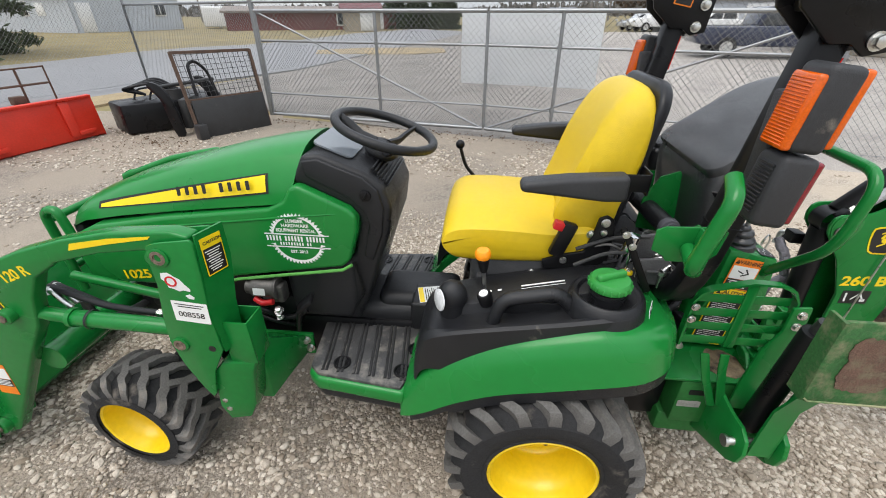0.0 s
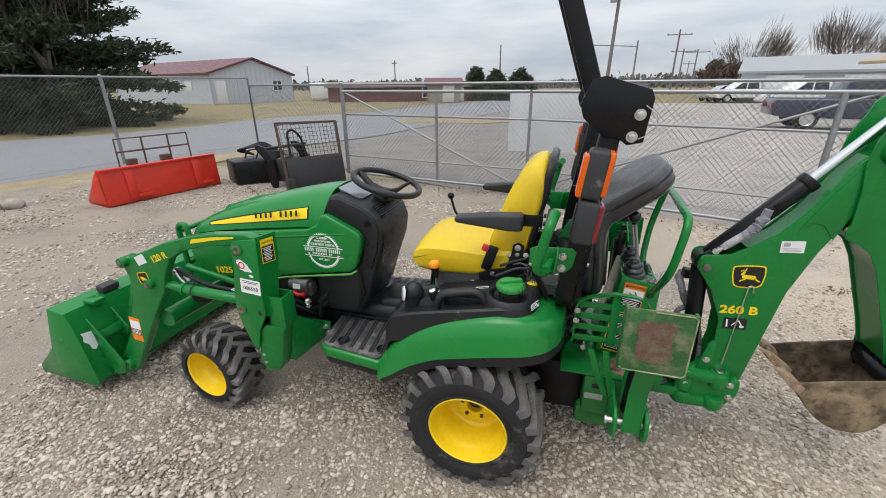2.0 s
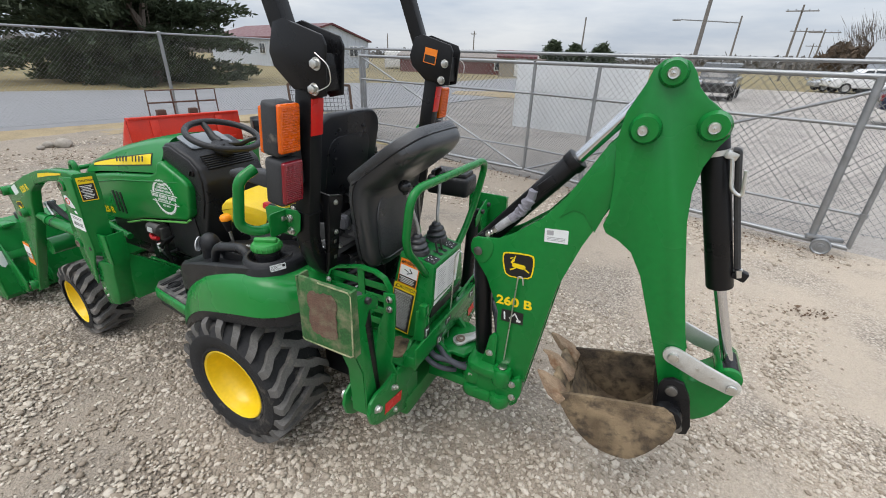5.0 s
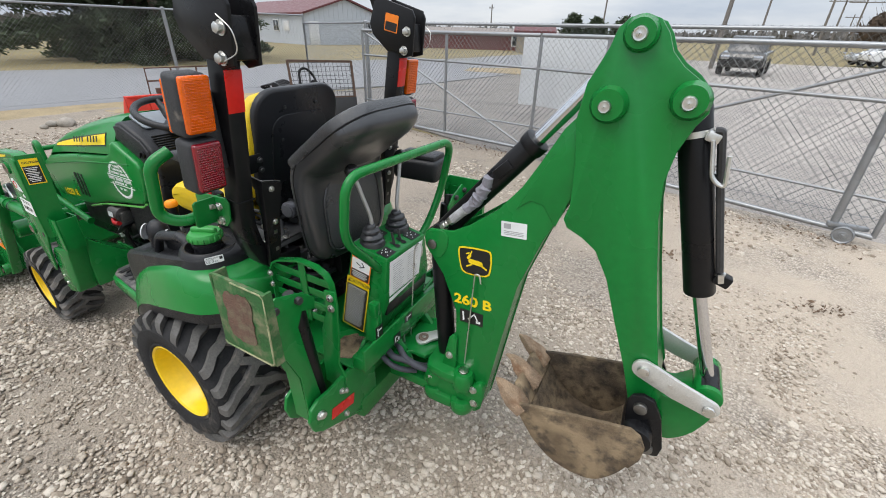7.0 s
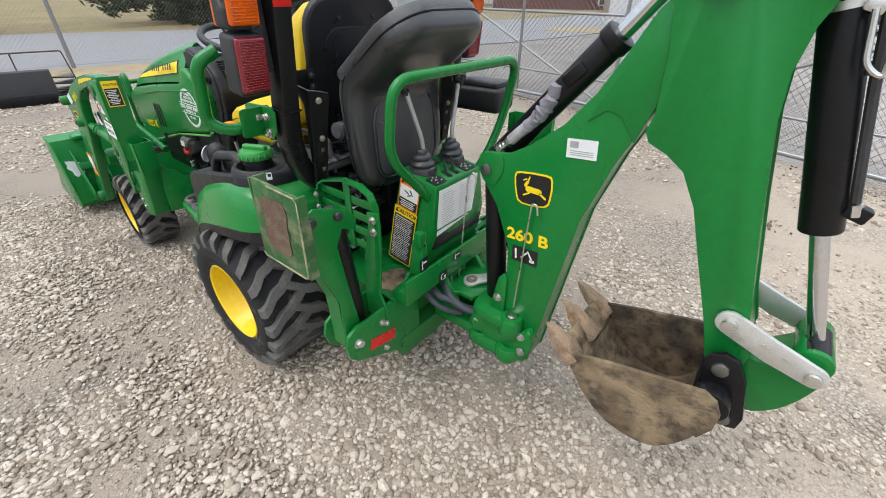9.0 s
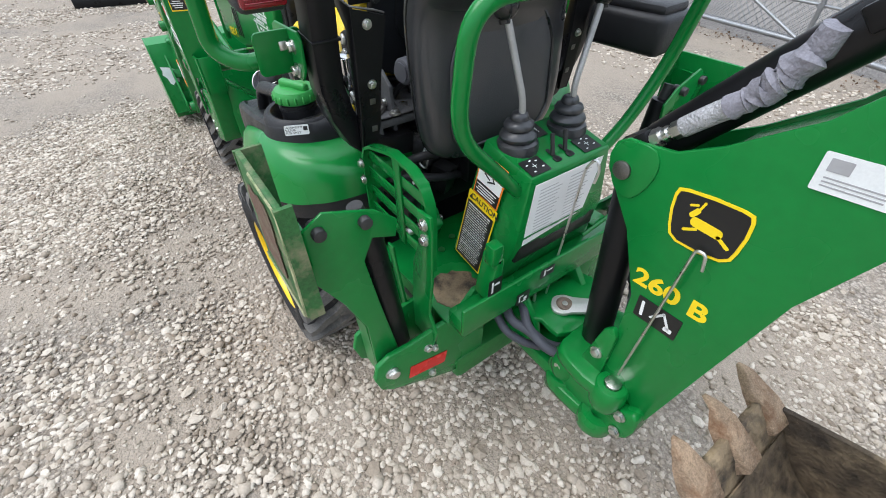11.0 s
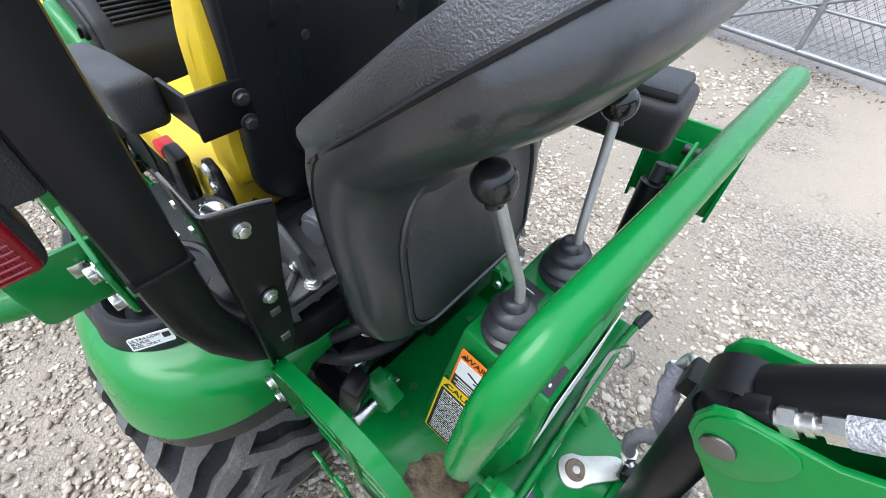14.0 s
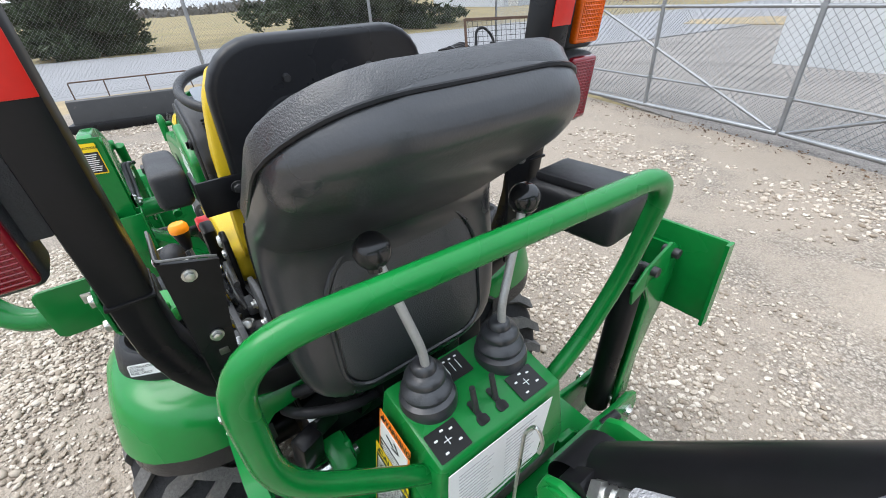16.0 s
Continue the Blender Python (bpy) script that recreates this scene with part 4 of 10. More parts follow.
words(bm, "EQUIPMENT RENTAL", EM, 0.017, (0, 0.033), 0.0004, stretch=0.86, bold=0.0004)
words(bm, "EST. 2012", EM, 0.015, (0, -0.048), 0.0004, bold=0.0004)
part("emblem", bm, WHITE_D, hood, "white round saw-blade emblem")
bm = B()
words(bm, "1025 R", facing((-1.475, -0.2085, 0.702), (1, 0, 0.10), (0, 0, 1)), 0.052, lift=0.0, stretch=1.15, bold=0.0012)
part("model_number", bm, DECAL_Y, hood, "yellow model number")

# grille and tubular brush guard
bm = B()
span(bm, (-1.745, -0.15, 0.64), (-1.70, 0.15, 0.87), 0.012)
for i in range(7):
    span(bm, (-1.752, -0.135, 0.66 + i * 0.029), (-1.74, 0.135, 0.672 + i * 0.029), 0.003)
part("grille", bm, PLASTIC, tractor, "black slatted front grille")
for s in (-1, 1):
    bm = B()
    tube(bm, path_round([(-1.775, s * 0.19, 0.60), (-1.785, s * 0.19, 0.935), (-1.715, s * 0.20, 0.955), (-1.70, s * 0.20, 0.83)], 0.035), 0.016, 10)
    part("guard_upright", bm, GREEN, tractor)
bm = B()
tube(bm, [(-1.785, -0.19, 0.90), (-1.785, 0.19, 0.90)], 0.014, 10)
tube(bm, [(-1.785, -0.19, 0.70), (-1.785, 0.19, 0.70)], 0.014, 10)
tube(bm, path_round([(-1.785, 0.19, 0.93), (-1.55, 0.215, 1.01), (-1.32, 0.215, 1.055), (-1.30, 0.21, 0.95)], 0.03), 0.015, 10)
part("guard_bar", bm, GREEN, tractor, "green tubular hood guard")

# dash cowl, screen, switches, steering wheel
DASH = [(-0.845, 1.075), (-0.80, 1.165), (-0.745, 1.172), (-0.60, 1.115), (-0.545, 1.07), (-0.52, 1.00), (-0.535, 0.90), (-0.575, 0.79), (-0.63, 0.62), (-0.69, 0.53), (-0.92, 0.53), (-0.92, 0.76), (-0.70, 0.79), (-0.66, 0.82), (-0.63, 0.96), (-0.66, 1.00), (-0.81, 1.07)]
bm = B()
prism(bm, DASH, -0.175, 0.175, bev=0.016, seg=3)
span(bm, (-0.93, -0.185, 0.53), (-0.66, 0.185, 0.80), 0.03, 3)
dash = part("dash_cowl", bm, PLASTIC, tractor, "black plastic dash cowl")
bm = B()
m = facing((-0.715, 0, 1.170), (0, -1, 0), (-0.92, 0, 0.36))
plate(bm, m, 0.235, 0.135, 0.006, 0.02)
part("screen", bm, SCREEN, dash, "grey instrument screen")
bm = B()
for i in range(7):
    box(bm, (-0.585 + i * 0.008, 0, 1.118 - i * 0.009), (0.006, 0.27, 0.012), (0, 38, 0), 0.002)
part("dash_ribs", bm, PLASTIC, dash)
for s in (-1, 1):
    bm = B()
    prism(bm, [(-0.800, 1.150), (-0.745, 1.158), (-0.605, 1.103), (-0.560, 1.062), (-0.545, 1.000), (-0.556, 0.905), (-0.596, 0.800), (-0.626, 0.820), (-0.600, 0.935), (-0.608, 0.985), (-0.660, 1.035), (-0.790, 1.100)], s * 0.170, s * 0.183, bev=0.006, seg=3)
    part("dash_side_moulding", bm, PLASTIC, dash, "raised black side moulding")
    bm = B()
    tube(bm, [(-0.66, s * 0.187, 0.795), (-0.64, s * 0.187, 0.66), (-0.70, s * 0.187, 0.55)], 0.004, 8)
    part("cowl_seam", bm, BLACK, dash)
bm = B()
cyl(bm, (-0.60, -0.17, 1.045), (-0.60, -0.192, 1.045), 0.018, seg=18, bev=0.003)
box(bm, (-0.60, -0.196, 1.045), (0.006, 0.008, 0.030), (0, 30, 0), 0.002)
part("key_switch", bm, BLACK, dash)
bm = B()
tube(bm, [(-0.68, 0, 1.05), (-0.61, 0, 1.11), (-0.585, 0, 1.145)], 0.038, 16)
ball(bm, (-0.582, 0, 1.138), 0.060, (1, 1, 0.5), 20, (0, 17, 0))
part("steering_column", bm, PLASTIC, tractor)
bm = B()
wm = pose(-0.565, 0.0, 1.207, 0, 17, 0)
tube(bm, [wm @ Vector((0.167 * math.cos(a), 0.167 * math.sin(a), 0)) for a in [2 * math.pi * i / 44 for i in range(44)]], 0.0155, 12, closed=True)
for a in (180, 60, -60):
    d = Vector((math.cos(radians(a)), math.sin(radians(a)), 0))
    tube(bm, [wm @ (d * 0.162), wm @ (d * 0.125 + Vector((0, 0, -0.016))), wm @ (d * 0.080 + Vector((0, 0, -0.044))), wm @ (d * 0.025 + Vector((0, 0, -0.052)))], [0.012, 0.016, 0.020, 0.022], 12, squash=0.6)
lathe(bm, [(0.001, 0.012), (0.040, 0.010), (0.056, 0.0), (0.060, -0.012), (0.045, -0.022), (0.001, -0.024)], wm @ Vector((0, 0, -0.050)), wm.to_3x3() @ Vector((0, 0, 1)), 28)
part("steering_wheel", bm, PLASTIC, tractor, "black three-spoke steering wheel")

# operator platform: two green steps with ribbed mats and a centre tunnel
bm = B()
span(bm, (-0.92, -0.125, 0.44), (-0.40, 0.125, 0.565), 0.05, 4)
span(bm, (-0.62, -0.105, 0.50), (-0.30, 0.105, 0.60), 0.04, 4)
part("tunnel_cover", bm, PLASTIC, tractor, "black plastic centre tunnel cover")
for s in (-1, 1):
    out = [(-0.83, s * 0.10), (-0.805, s * 0.385), (-0.765, s * 0.418), (-0.455, s * 0.456), (-0.40, s * 0.30), (-0.385, s * 0.10)]
    bm = B()
    prism(bm, out, 0.405, 0.462, "z", bev=0.014, seg=3)
    plat = part("platform", bm, GREEN_P, tractor, "green foot platform edge")
    bm = B()
    prism(bm, [(x + 0.01, y * 0.975) for x, y in out], 0.365, 0.404, "z", bev=0.01)
    part("platform_base", bm, PLASTIC, plat)
    bm = B()
    inner = [(-0.83, s * 0.095), (-0.80, s * 0.372), (-0.762, s * 0.404), (-0.468, s * 0.440), (-0.405, s * 0.28), (-0.395, s * 0.095)]
    prism(bm, inner, 0.455, 0.474, "z", bev=0.005)
    mat_ob = part("floor_mat", bm, MATRUB, plat, "worn ribbed rubber mat with round plugs")
    bm = B()
    for i in range(7):
        x = -0.785 + i * 0.056
        y1 = 0.390 + 0.004 * i
        for e in (0.0, 0.014):
            tube(bm, [(x + e, s * 0.120, 0.4755), (x + e + 0.022, s * (y1 - 0.10), 0.4755), (x + e + 0.034, s * y1, 0.4745)], 0.0052, 8, squash=1.0)
    part("mat_rib", bm, MATRIB, mat_ob)
    bm = B()
    for x, y in ((-0.692, 0.352), (-0.473, 0.368), (-0.442, 0.258), (-0.655, 0.120)):
        lathe(bm, [(0.031, 0.0), (0.031, 0.005), (0.025, 0.006), (0.022, 0.001), (0.014, 0.001), (0.013, 0.004), (0.009, 0.004), (0.008, 0.001), (0.001, 0.001)], (x, s * y, 0.4745), (0, 0, 1), 22)
    part("mat_plug", bm, BLACK, mat_ob, "dark round mat plug")
bm = B()
for y in (-0.255,):
    tube(bm, path_round([(-0.90, y + 0.03, 0.50), (-0.87, y, 0.60), (-0.845, y, 0.645)], 0.03), 0.010, 8)
    box(bm, (-0.835, y - 0.005, 0.655), (0.075, 0.060, 0.016), (0, -42, 12), 0.005)
part("brake_pedal", bm, BLACK, tractor)
bm = B()
span(bm, (-0.480, -0.150, 0.47), (-0.350, -0.010, 0.602), 0.014, 3)
part("tunnel_box", bm, PLASTIC, tractor, "black moulded box on the tunnel")
TL = facing((-0.412, -0.086, 0.6022), (0.25, -1, 0), (1, 0.25, 0))
bm = B()
plate(bm, TL, 0.098, 0.088, 0.001, 0.004)
tlab = part("tunnel_label", bm, PAPER, tractor, "printed instruction label with a yellow edge")
bm = B()
plate(bm, TL, 0.094, 0.018, 0.0008, 0.002, (0, -0.033), 0.0008)
part("label_head", bm, DECAL_Y, tlab)
bm = B()
for i in range(7):
    plate(bm, TL, 0.080 - 0.012 * (i % 3), 0.0035, 0.0006, 0.001, (0, -0.016 + i * 0.0085), 0.0008)
part("label_line", bm, BLACK_D, tlab)

# rear fenders, arch trims and the moulded side consoles
FEN = [(-0.468, 0.452, 0.365, 0.462), (-0.43, 0.520, 0.40, 0.486), (-0.37, 0.600, 0.452, 0.508), (-0.28, 0.680, 0.530, 0.530), (-0.16, 0.750, 0.602, 0.550), (-0.03, 0.800, 0.645, 0.562), (0.08, 0.830, 0.675, 0.567), (0.17, 0.834, 0.690, 0.562),
       (0.23, 0.828, 0.697, 0.549), (0.284, 0.814, 0.702, 0.518), (0.315, 0.801, 0.706, 0.482), (0.338, 0.786, 0.708, 0.440), (0.352, 0.775, 0.710, 0.385), (0.358, 0.755, 0.712, 0.330)]
for s in (-1, 1):
    bm = B()
    rings = []
    for x, zt, zl, yo in smooth_open(FEN, 4):
        d = zt - zl
        rings.append([(x, s * 0.20, zt), (x, s * (yo - 0.085), zt), (x, s * (yo - 0.052), zt - d * 0.04), (x, s * (yo - 0.032), zt - d * 0.16), (x, s * (yo - 0.014), zt - d * 0.50), (x, s * yo, zl), (x, s * (yo - 0.02), zl), (x, s * (yo - 0.040), zt - d * 0.52), (x, s * (yo - 0.10), zt - d * 0.32), (x, s * 0.20, zt - d * 0.32)])
    loft(bm, rings)
    fender = part("fender", bm, GREEN_P, tractor, "glossy green rear fender")
    bm = B()
    rings = []
    for x, zt, zl, yo in smooth_open(FEN[1:], 4):
        h = 0.045 if x > -0.3 else 0.03
        rings.append([(x, s * (yo - 0.004), zl + 0.002), (x, s * (yo - 0.004), zl - h), (x, s * (yo - 0.03), zl - h), (x, s * (yo - 0.03), zl + 0.002)])
    loft(bm, rings)
    part("arch_trim", bm, PLASTIC, fender, "black wheel arch trim")
    bm = B()
    CON = [(-0.425, 0.50, 0.42), (-0.41, 0.655, 0.445), (-0.375, 0.735, 0.462), (-0.30, 0.776, 0.478), (-0.15, 0.818, 0.492), (0.0, 0.852, 0.500), (0.10, 0.872, 0.498), (0.165, 0.880, 0.488), (0.205, 0.878, 0.462), (0.232, 0.868, 0.42), (0.245, 0.845, 0.37)]
    rings = []
    for x, zt, yo in smooth_open(CON, 4):
        b = zt - 0.12 - 0.04 * max(0.0, min(1.0, (x + 0.40) / 0.10))
        k = max(0.0, min(1.0, (x + 0.37) / 0.06)) * max(0.0, min(1.0, (0.20 - x) / 0.05))
        rings.append([(x, s * 0.225, zt - 0.01), (x, s * 0.25, zt), (x, s * (yo - 0.125), zt), (x, s * (yo - 0.112), zt - 0.006 * k), (x, s * (yo - 0.100), zt - 0.034 * k), (x, s * (yo - 0.030), zt - 0.036 * k), (x, s * (yo - 0.022), zt - 0.032 * k), (x, s * (yo - 0.016), zt - 0.014 * k), (x, s * (yo - 0.002), zt - 0.012), (x, s * (yo + 0.006), zt - 0.020), (x, s * (yo + 0.010), zt - 0.06), (x, s * (yo + 0.010), b), (x, s * 0.225, b)])
    loft(bm, rings)
    con = part("fender_console", bm, PLASTIC, fender, "black moulded console on the fender")
    bm = B()
    tube(bm, path_round([(-0.182, s * 0.430, 0.765), (-0.160, s * 0.424, 0.850), (0.000, s * 0.414, 0.878), (0.050, s * 0.420, 0.818)], 0.035, 7), 0.0165, 12, squash=1.25)
    part("console_grip", bm, PLASTIC, con, "moulded black grab loop")
    bm = B()
    span(bm, (-0.150, s * 0.405, 0.790), (0.010, s * 0.412, 0.836), 0.004)
    part("grip_web", bm, PLASTIC, con)
    if s < 0:
        bm = B()
        lathe(bm, [(0.112, -0.050), (0.104, -0.014), (0.096, 0.006), (0.088, 0.012), (0.080, 0.010), (0.072, -0.004), (0.066, -0.030), (0.040, -0.034)], (0.128, -0.398, 0.868), (0, 0, 1), 40)
        part("filler_well", bm, PLASTIC, con, "round moulded well")
        bm = B()
        cyl(bm, (0.128, -0.405, 0.830), (0.128, -0.405, 0.905), 0.047, 0.045, 28)
        for z in (0.882, 0.893):
            cyl(bm, (0.128, -0.405, z), (0.128, -0.405, z + 0.004), 0.049, seg=28)
        part("filler_neck", bm, PLASTIC, con, "black fuel filler neck")
        bm = B()
        lathe(bm, [(0.054, 0.0), (0.056, 0.006), (0.056, 0.020), (0.050, 0.028), (0.001, 0.030)], (0.128, -0.405, 0.903), (0, 0, 1), 36)
        box(bm, (0.128, -0.405, 0.937), (0.090, 0.022, 0.020), (0, 0, 25), 0.007, 3)
        for i in range(18):
            a = 2 * math.pi * i / 18
            box(bm, (0.128 + 0.056 * math.cos(a), -0.405 + 0.056 * math.sin(a), 0.914), (0.006, 0.006, 0.018), (0, 0, math.degrees(a)), 0.002, 1)
        part("fuel_cap", bm, mat("green_fuel_cap", (0.03, 0.26, 0.05), 0.35, var=0.05), con, "ribbed green fuel cap")
        bm = B()
        ball(bm, (-0.305, -0.355, 0.80), 0.052, (0.9, 0.8, 1.05), 20)
        cyl(bm, (-0.305, -0.355, 0.735), (-0.305, -0.355, 0.79), 0.04, seg=20)
        part("console_knob", bm, PLASTIC, con, "round black console knob")
        # the knob's face is a disc in one flat pale grey
        bm = B()
        lathe(bm, [(0.001, 0.004), (0.028, 0.003), (0.034, 0.0), (0.034, -0.004)], (-0.343, -0.386, 0.805), (-0.86, -0.5, 0.12), 24)
        part("knob_face", bm, mat("pale_grey_face", (0.62, 0.63, 0.64), 0.22, var=0.08, scale=60), con, "pale round knob face")
        bm = B()
        lathe(bm, [(0.001, 0.022), (0.018, 0.022), (0.022, 0.016), (0.022, -0.02)], (-0.205, -0.372, 0.812), (-0.3, -0.2, 1), 24)
        part("dial", bm, BLACK, con, "black rotary dial")
        bm = B()
        lathe(bm, [(0.001, 0.001), (0.014, 0.0)], (-0.2115, -0.376, 0.8335), (-0.3, -0.2, 1), 20)
        part("dial_mark", bm, WHITE_D, con)
        LB = facing((0.230, -0.452, 0.868), (0.42, 0.91, 0), (-0.18, 0.08, 1))
        bm = B()
        plate(bm, LB, 0.058, 0.024, 0.0012, 0.003)
        fl = part("fuel_label", bm, WHITE_D, con, "small white fuel label")
        bm = B()
        for i, t in enumerate(("ULTRA-LOW", "SULFUR", "FUEL ONLY")):
            words(bm, t, LB, 0.0072, (-0.027, 0.0068 - i * 0.0066), 0.0014, "LEFT")
        plate(bm, LB, 0.010, 0.010, 0.0006, 0.001, (0.021, 0.003), 0.0012)
        part("label_print", bm, BLACK_D, fl)
        bm = B()
        m = facing((-0.035, -0.335, 0.8455), (1, 0.02, 0.22), (0, 1, 0))
        plate(bm, m, 0.13, 0.006, 0.001, 0.002, (0, 0.010))
        plate(bm, m, 0.13, 0.002, 0.001, 0.001, (0, -0.004))
        for i in range(3):
            plate(bm, m, 0.012, 0.008, 0.001, 0.001, (-0.19 + i * 0.030, 0.004))
        part("console_print", bm, WHITE_D, con, "white pictogram bars")
        bm = B()
        cyl(bm, (-0.205, -0.305, 0.77), (-0.214, -0.312, 0.875), 0.0065, seg=12)
        lever = part("range_lever", bm, STEEL, con, "steel range lever")
        bm = B()
        cyl(bm, (-0.214, -0.312, 0.868), (-0.218, -0.315, 0.922), 0.011, 0.022, 18, 0.002)
        part("lever_neck", bm, BLACK, lever, "black tapered lever neck")
        bm = B()
        lathe(bm, [(0.0225, 0.0), (0.0245, 0.006), (0.0235, 0.018), (0.018, 0.025), (0.001, 0.027)], (-0.218, -0.315, 0.920), (-0.06, -0.05, 1), 24)
        part("lever_knob", bm, ORANGE, lever, "orange lever knob")
# panel under the fender towards the backhoe
bm = B()
span(bm, (0.22, -0.26, 0.24), (0.46, 0.26, 0.49), 0.015)
part("rear_housing", bm, BLACK, tractor, "black rear transmission housing")
for s in (-1, 1):
    bm = B()
    box(bm, (0.43, s * 0.21, 0.60), (0.085, 0.05, 0.07), (0, 25, 0), 0.010)
    prism(bm, [(0.36, 0.50), (0.42, 0.50), (0.46, 0.60), (0.44, 0.64), (0.40, 0.63)], s * 0.18, s * 0.195, bev=0.004)
    hl = part("lift_arm", bm, GREEN, tractor, "green hitch lift arm")
    bm = B()
    cyl(bm, (0.44, s * 0.17, 0.60), (0.44, s * 0.285, 0.60), 0.012, seg=16, bev=0.002)
    part("lift_pin", bm, STEEL, hl)

# operator's seat on its suspension
bm = B()
prof = [(-0.342, 0.880), (-0.355, 0.930), (-0.335, 0.976), (-0.28, 1.000), (-0.15, 1.002), (0.0, 0.992), (0.10, 1.005), (0.13, 0.965), (0.11, 0.885), (-0.05, 0.852), (-0.28, 0.848)]
rings = []
for f, y, dz in ((0.42, -0.240, -0.010), (0.70, -0.236, -0.008), (0.88, -0.222, -0.010), (0.98, -0.190, -0.012), (1.0, -0.14, -0.002), (1.0, -0.06, 0.004), (1.0, 0.06, 0.004), (1.0, 0.14, -0.002), (0.98, 0.190, -0.012), (0.88, 0.222, -0.010), (0.70, 0.236, -0.008), (0.42, 0.240, -0.010)):
    rings.append([(-0.10 + (x + 0.10) * (0.93 + 0.07 * f), y, 0.922 + (z - 0.922) * f + (dz if z > 0.93 else 0)) for x, z in smooth_poly(prof, 5)])
loft(bm, rings)
seat = part("seat_cushion", bm, SEAT_Y, tractor, "yellow vinyl seat cushion")
bm = B()
bp = [(0.02, 0.98), (0.045, 1.10), (0.085, 1.23), (0.130, 1.325), (0.175, 1.370), (0.215, 1.372), (0.228, 1.32), (0.215, 1.20), (0.18, 1.08), (0.15, 0.98)]
rings = []
for y, f, top in ((-0.218, 0.30, 0.78), (-0.214, 0.60, 0.84), (-0.200, 0.95, 0.92), (-0.165, 1.14, 0.975), (-0.12, 1.08, 0.995), (-0.05, 1.0, 1.0), (0.05, 1.0, 1.0), (0.12, 1.08, 0.995), (0.165, 1.14, 0.975), (0.200, 0.95, 0.92), (0.214, 0.60, 0.84), (0.218, 0.30, 0.78)):
    ring = []
    for x, z in smooth_poly(bp, 5):
        zz = 0.98 + (z - 0.98) * top
        xr = 0.15 + (zz - 0.98) * 0.20
        ring.append((xr + (x - (0.15 + (z - 0.98) * 0.20)) * f, y * (1 - 0.10 * max(0, (zz - 1.2) / 0.2)), zz))
    rings.append(ring)
loft(bm, rings)
part("seat_backrest", bm, SEAT_Y, seat, "yellow vinyl backrest")
bm = B()
out = rrect(0.405, 0.485, 0.09, 6)
p = B()
prism(p, out, 0.0, 0.035, "z", bev=0.012, seg=3)
prism(p, rrect(0.27, 0.30, 0.06, 5), 0.030, 0.040, "z", bev=0.006)
merge(bm, p, facing((0.182, 0, 1.156), (0, 1, 0), (0.205, 0, 1)))
shell = part("seat_shell", bm, SHELLM, seat, "black seat back shell")
bm = B()
for y, z in ((-0.078, 1.325), (0.078, 1.325), (-0.09, 1.21), (0.09, 1.21)):
    cyl(bm, (0.245 + (z - 1.325) * 0.2, y, z), (0.260 + (z - 1.325) * 0.2, y, z - 0.003), 0.008, 0.006, 16)
part("shell_screw", bm, DARKSTEEL, shell)
for s in (-1, 1):
    bm = B()
    prism(bm, [(-0.130, 1.132), (-0.128, 1.160), (0.000, 1.176), (0.150, 1.186), (0.152, 1.114), (0.090, 1.112)], s * 0.266, s * 0.326, bev=0.014, seg=4)
    arm = part("armrest", bm, PLASTIC_G if s < 0 else PLASTIC, seat, "padded black armrest")
    bm = B()
    span(bm, (0.130, s * 0.258, 1.122), (0.222, s * 0.265, 1.172), 0.002)
    span(bm, (0.216, s * 0.185, 1.112), (0.223, s * 0.265, 1.176), 0.002)
    part("armrest_bracket", bm, BLACK, arm)
    bm = B()
    for z in (1.12, 1.155):
        hexbolt(bm, (0.226, s * 0.20, z), (1, 0, -0.2), 0.009)
    part("bracket_bolt", bm, DARKSTEEL, arm)
bm = B()
span(bm, (-0.26, -0.19, 0.70), (0.12, 0.19, 0.865), 0.02)
span(bm, (-0.20, -0.225, 0.80), (0.16, -0.19, 0.90), 0.006)
span(bm, (0.06, -0.23, 0.70), (0.30, 0.23, 0.78), 0.01)
for i in range(7):
    box(bm, (-0.22 + i * 0.055, -0.20, 0.76 + 0.02 * (i % 2)), (0.03, 0.03, 0.05), (0, 20 * (i % 3), 0), 0.005)
part("seat_suspension", bm, GREYPLATE, tractor, "black seat suspension")
bm = B()
for x, z in ((0.10, 0.975), (0.125, 0.935), (0.06, 0.87), (-0.06, 0.83), (0.13, 0.80), (0.19, 0.765)):
    hexbolt(bm, (x, -0.240, z), (0, -1, 0), 0.010)
part("suspension_bolt", bm, STEEL, tractor)
bm = B()
prism(bm, [(0.104, 0.985), (0.112, 1.032), (0.134, 1.042), (0.156, 1.030), (0.164, 0.985), (0.160, 0.890), (0.110, 0.858), (-0.030, 0.850), (-0.036, 0.882), (0.020, 0.905), (0.085, 0.920)], -0.252, -0.240, bev=0.004)
sb = part("seat_side_plate", bm, BLACK, tractor, "black steel plate beside the seat")
bm = B()
for x, z, r in ((0.132, 1.020, 0.0135), (0.132, 0.988, 0.0105), (0.028, 0.888, 0.0115)):
    lathe(bm, [(r, 0.0), (r, 0.003), (r * 0.8, 0.006), (0.001, 0.007)], (x, -0.2525, z), (0, -1, 0), 20)
part("plate_bolt_head", bm, STEEL, sb, "bright round bolt head")
bm = B()
prism(bm, [(0.156, 1.034), (0.170, 1.040), (0.216, 0.960), (0.282, 0.835), (0.262, 0.825), (0.198, 0.950)], -0.318, -0.310, bev=0.002)
st = part("seat_strut", bm, BLACK, tractor, "black flat strut beside the seat")
bm = B()
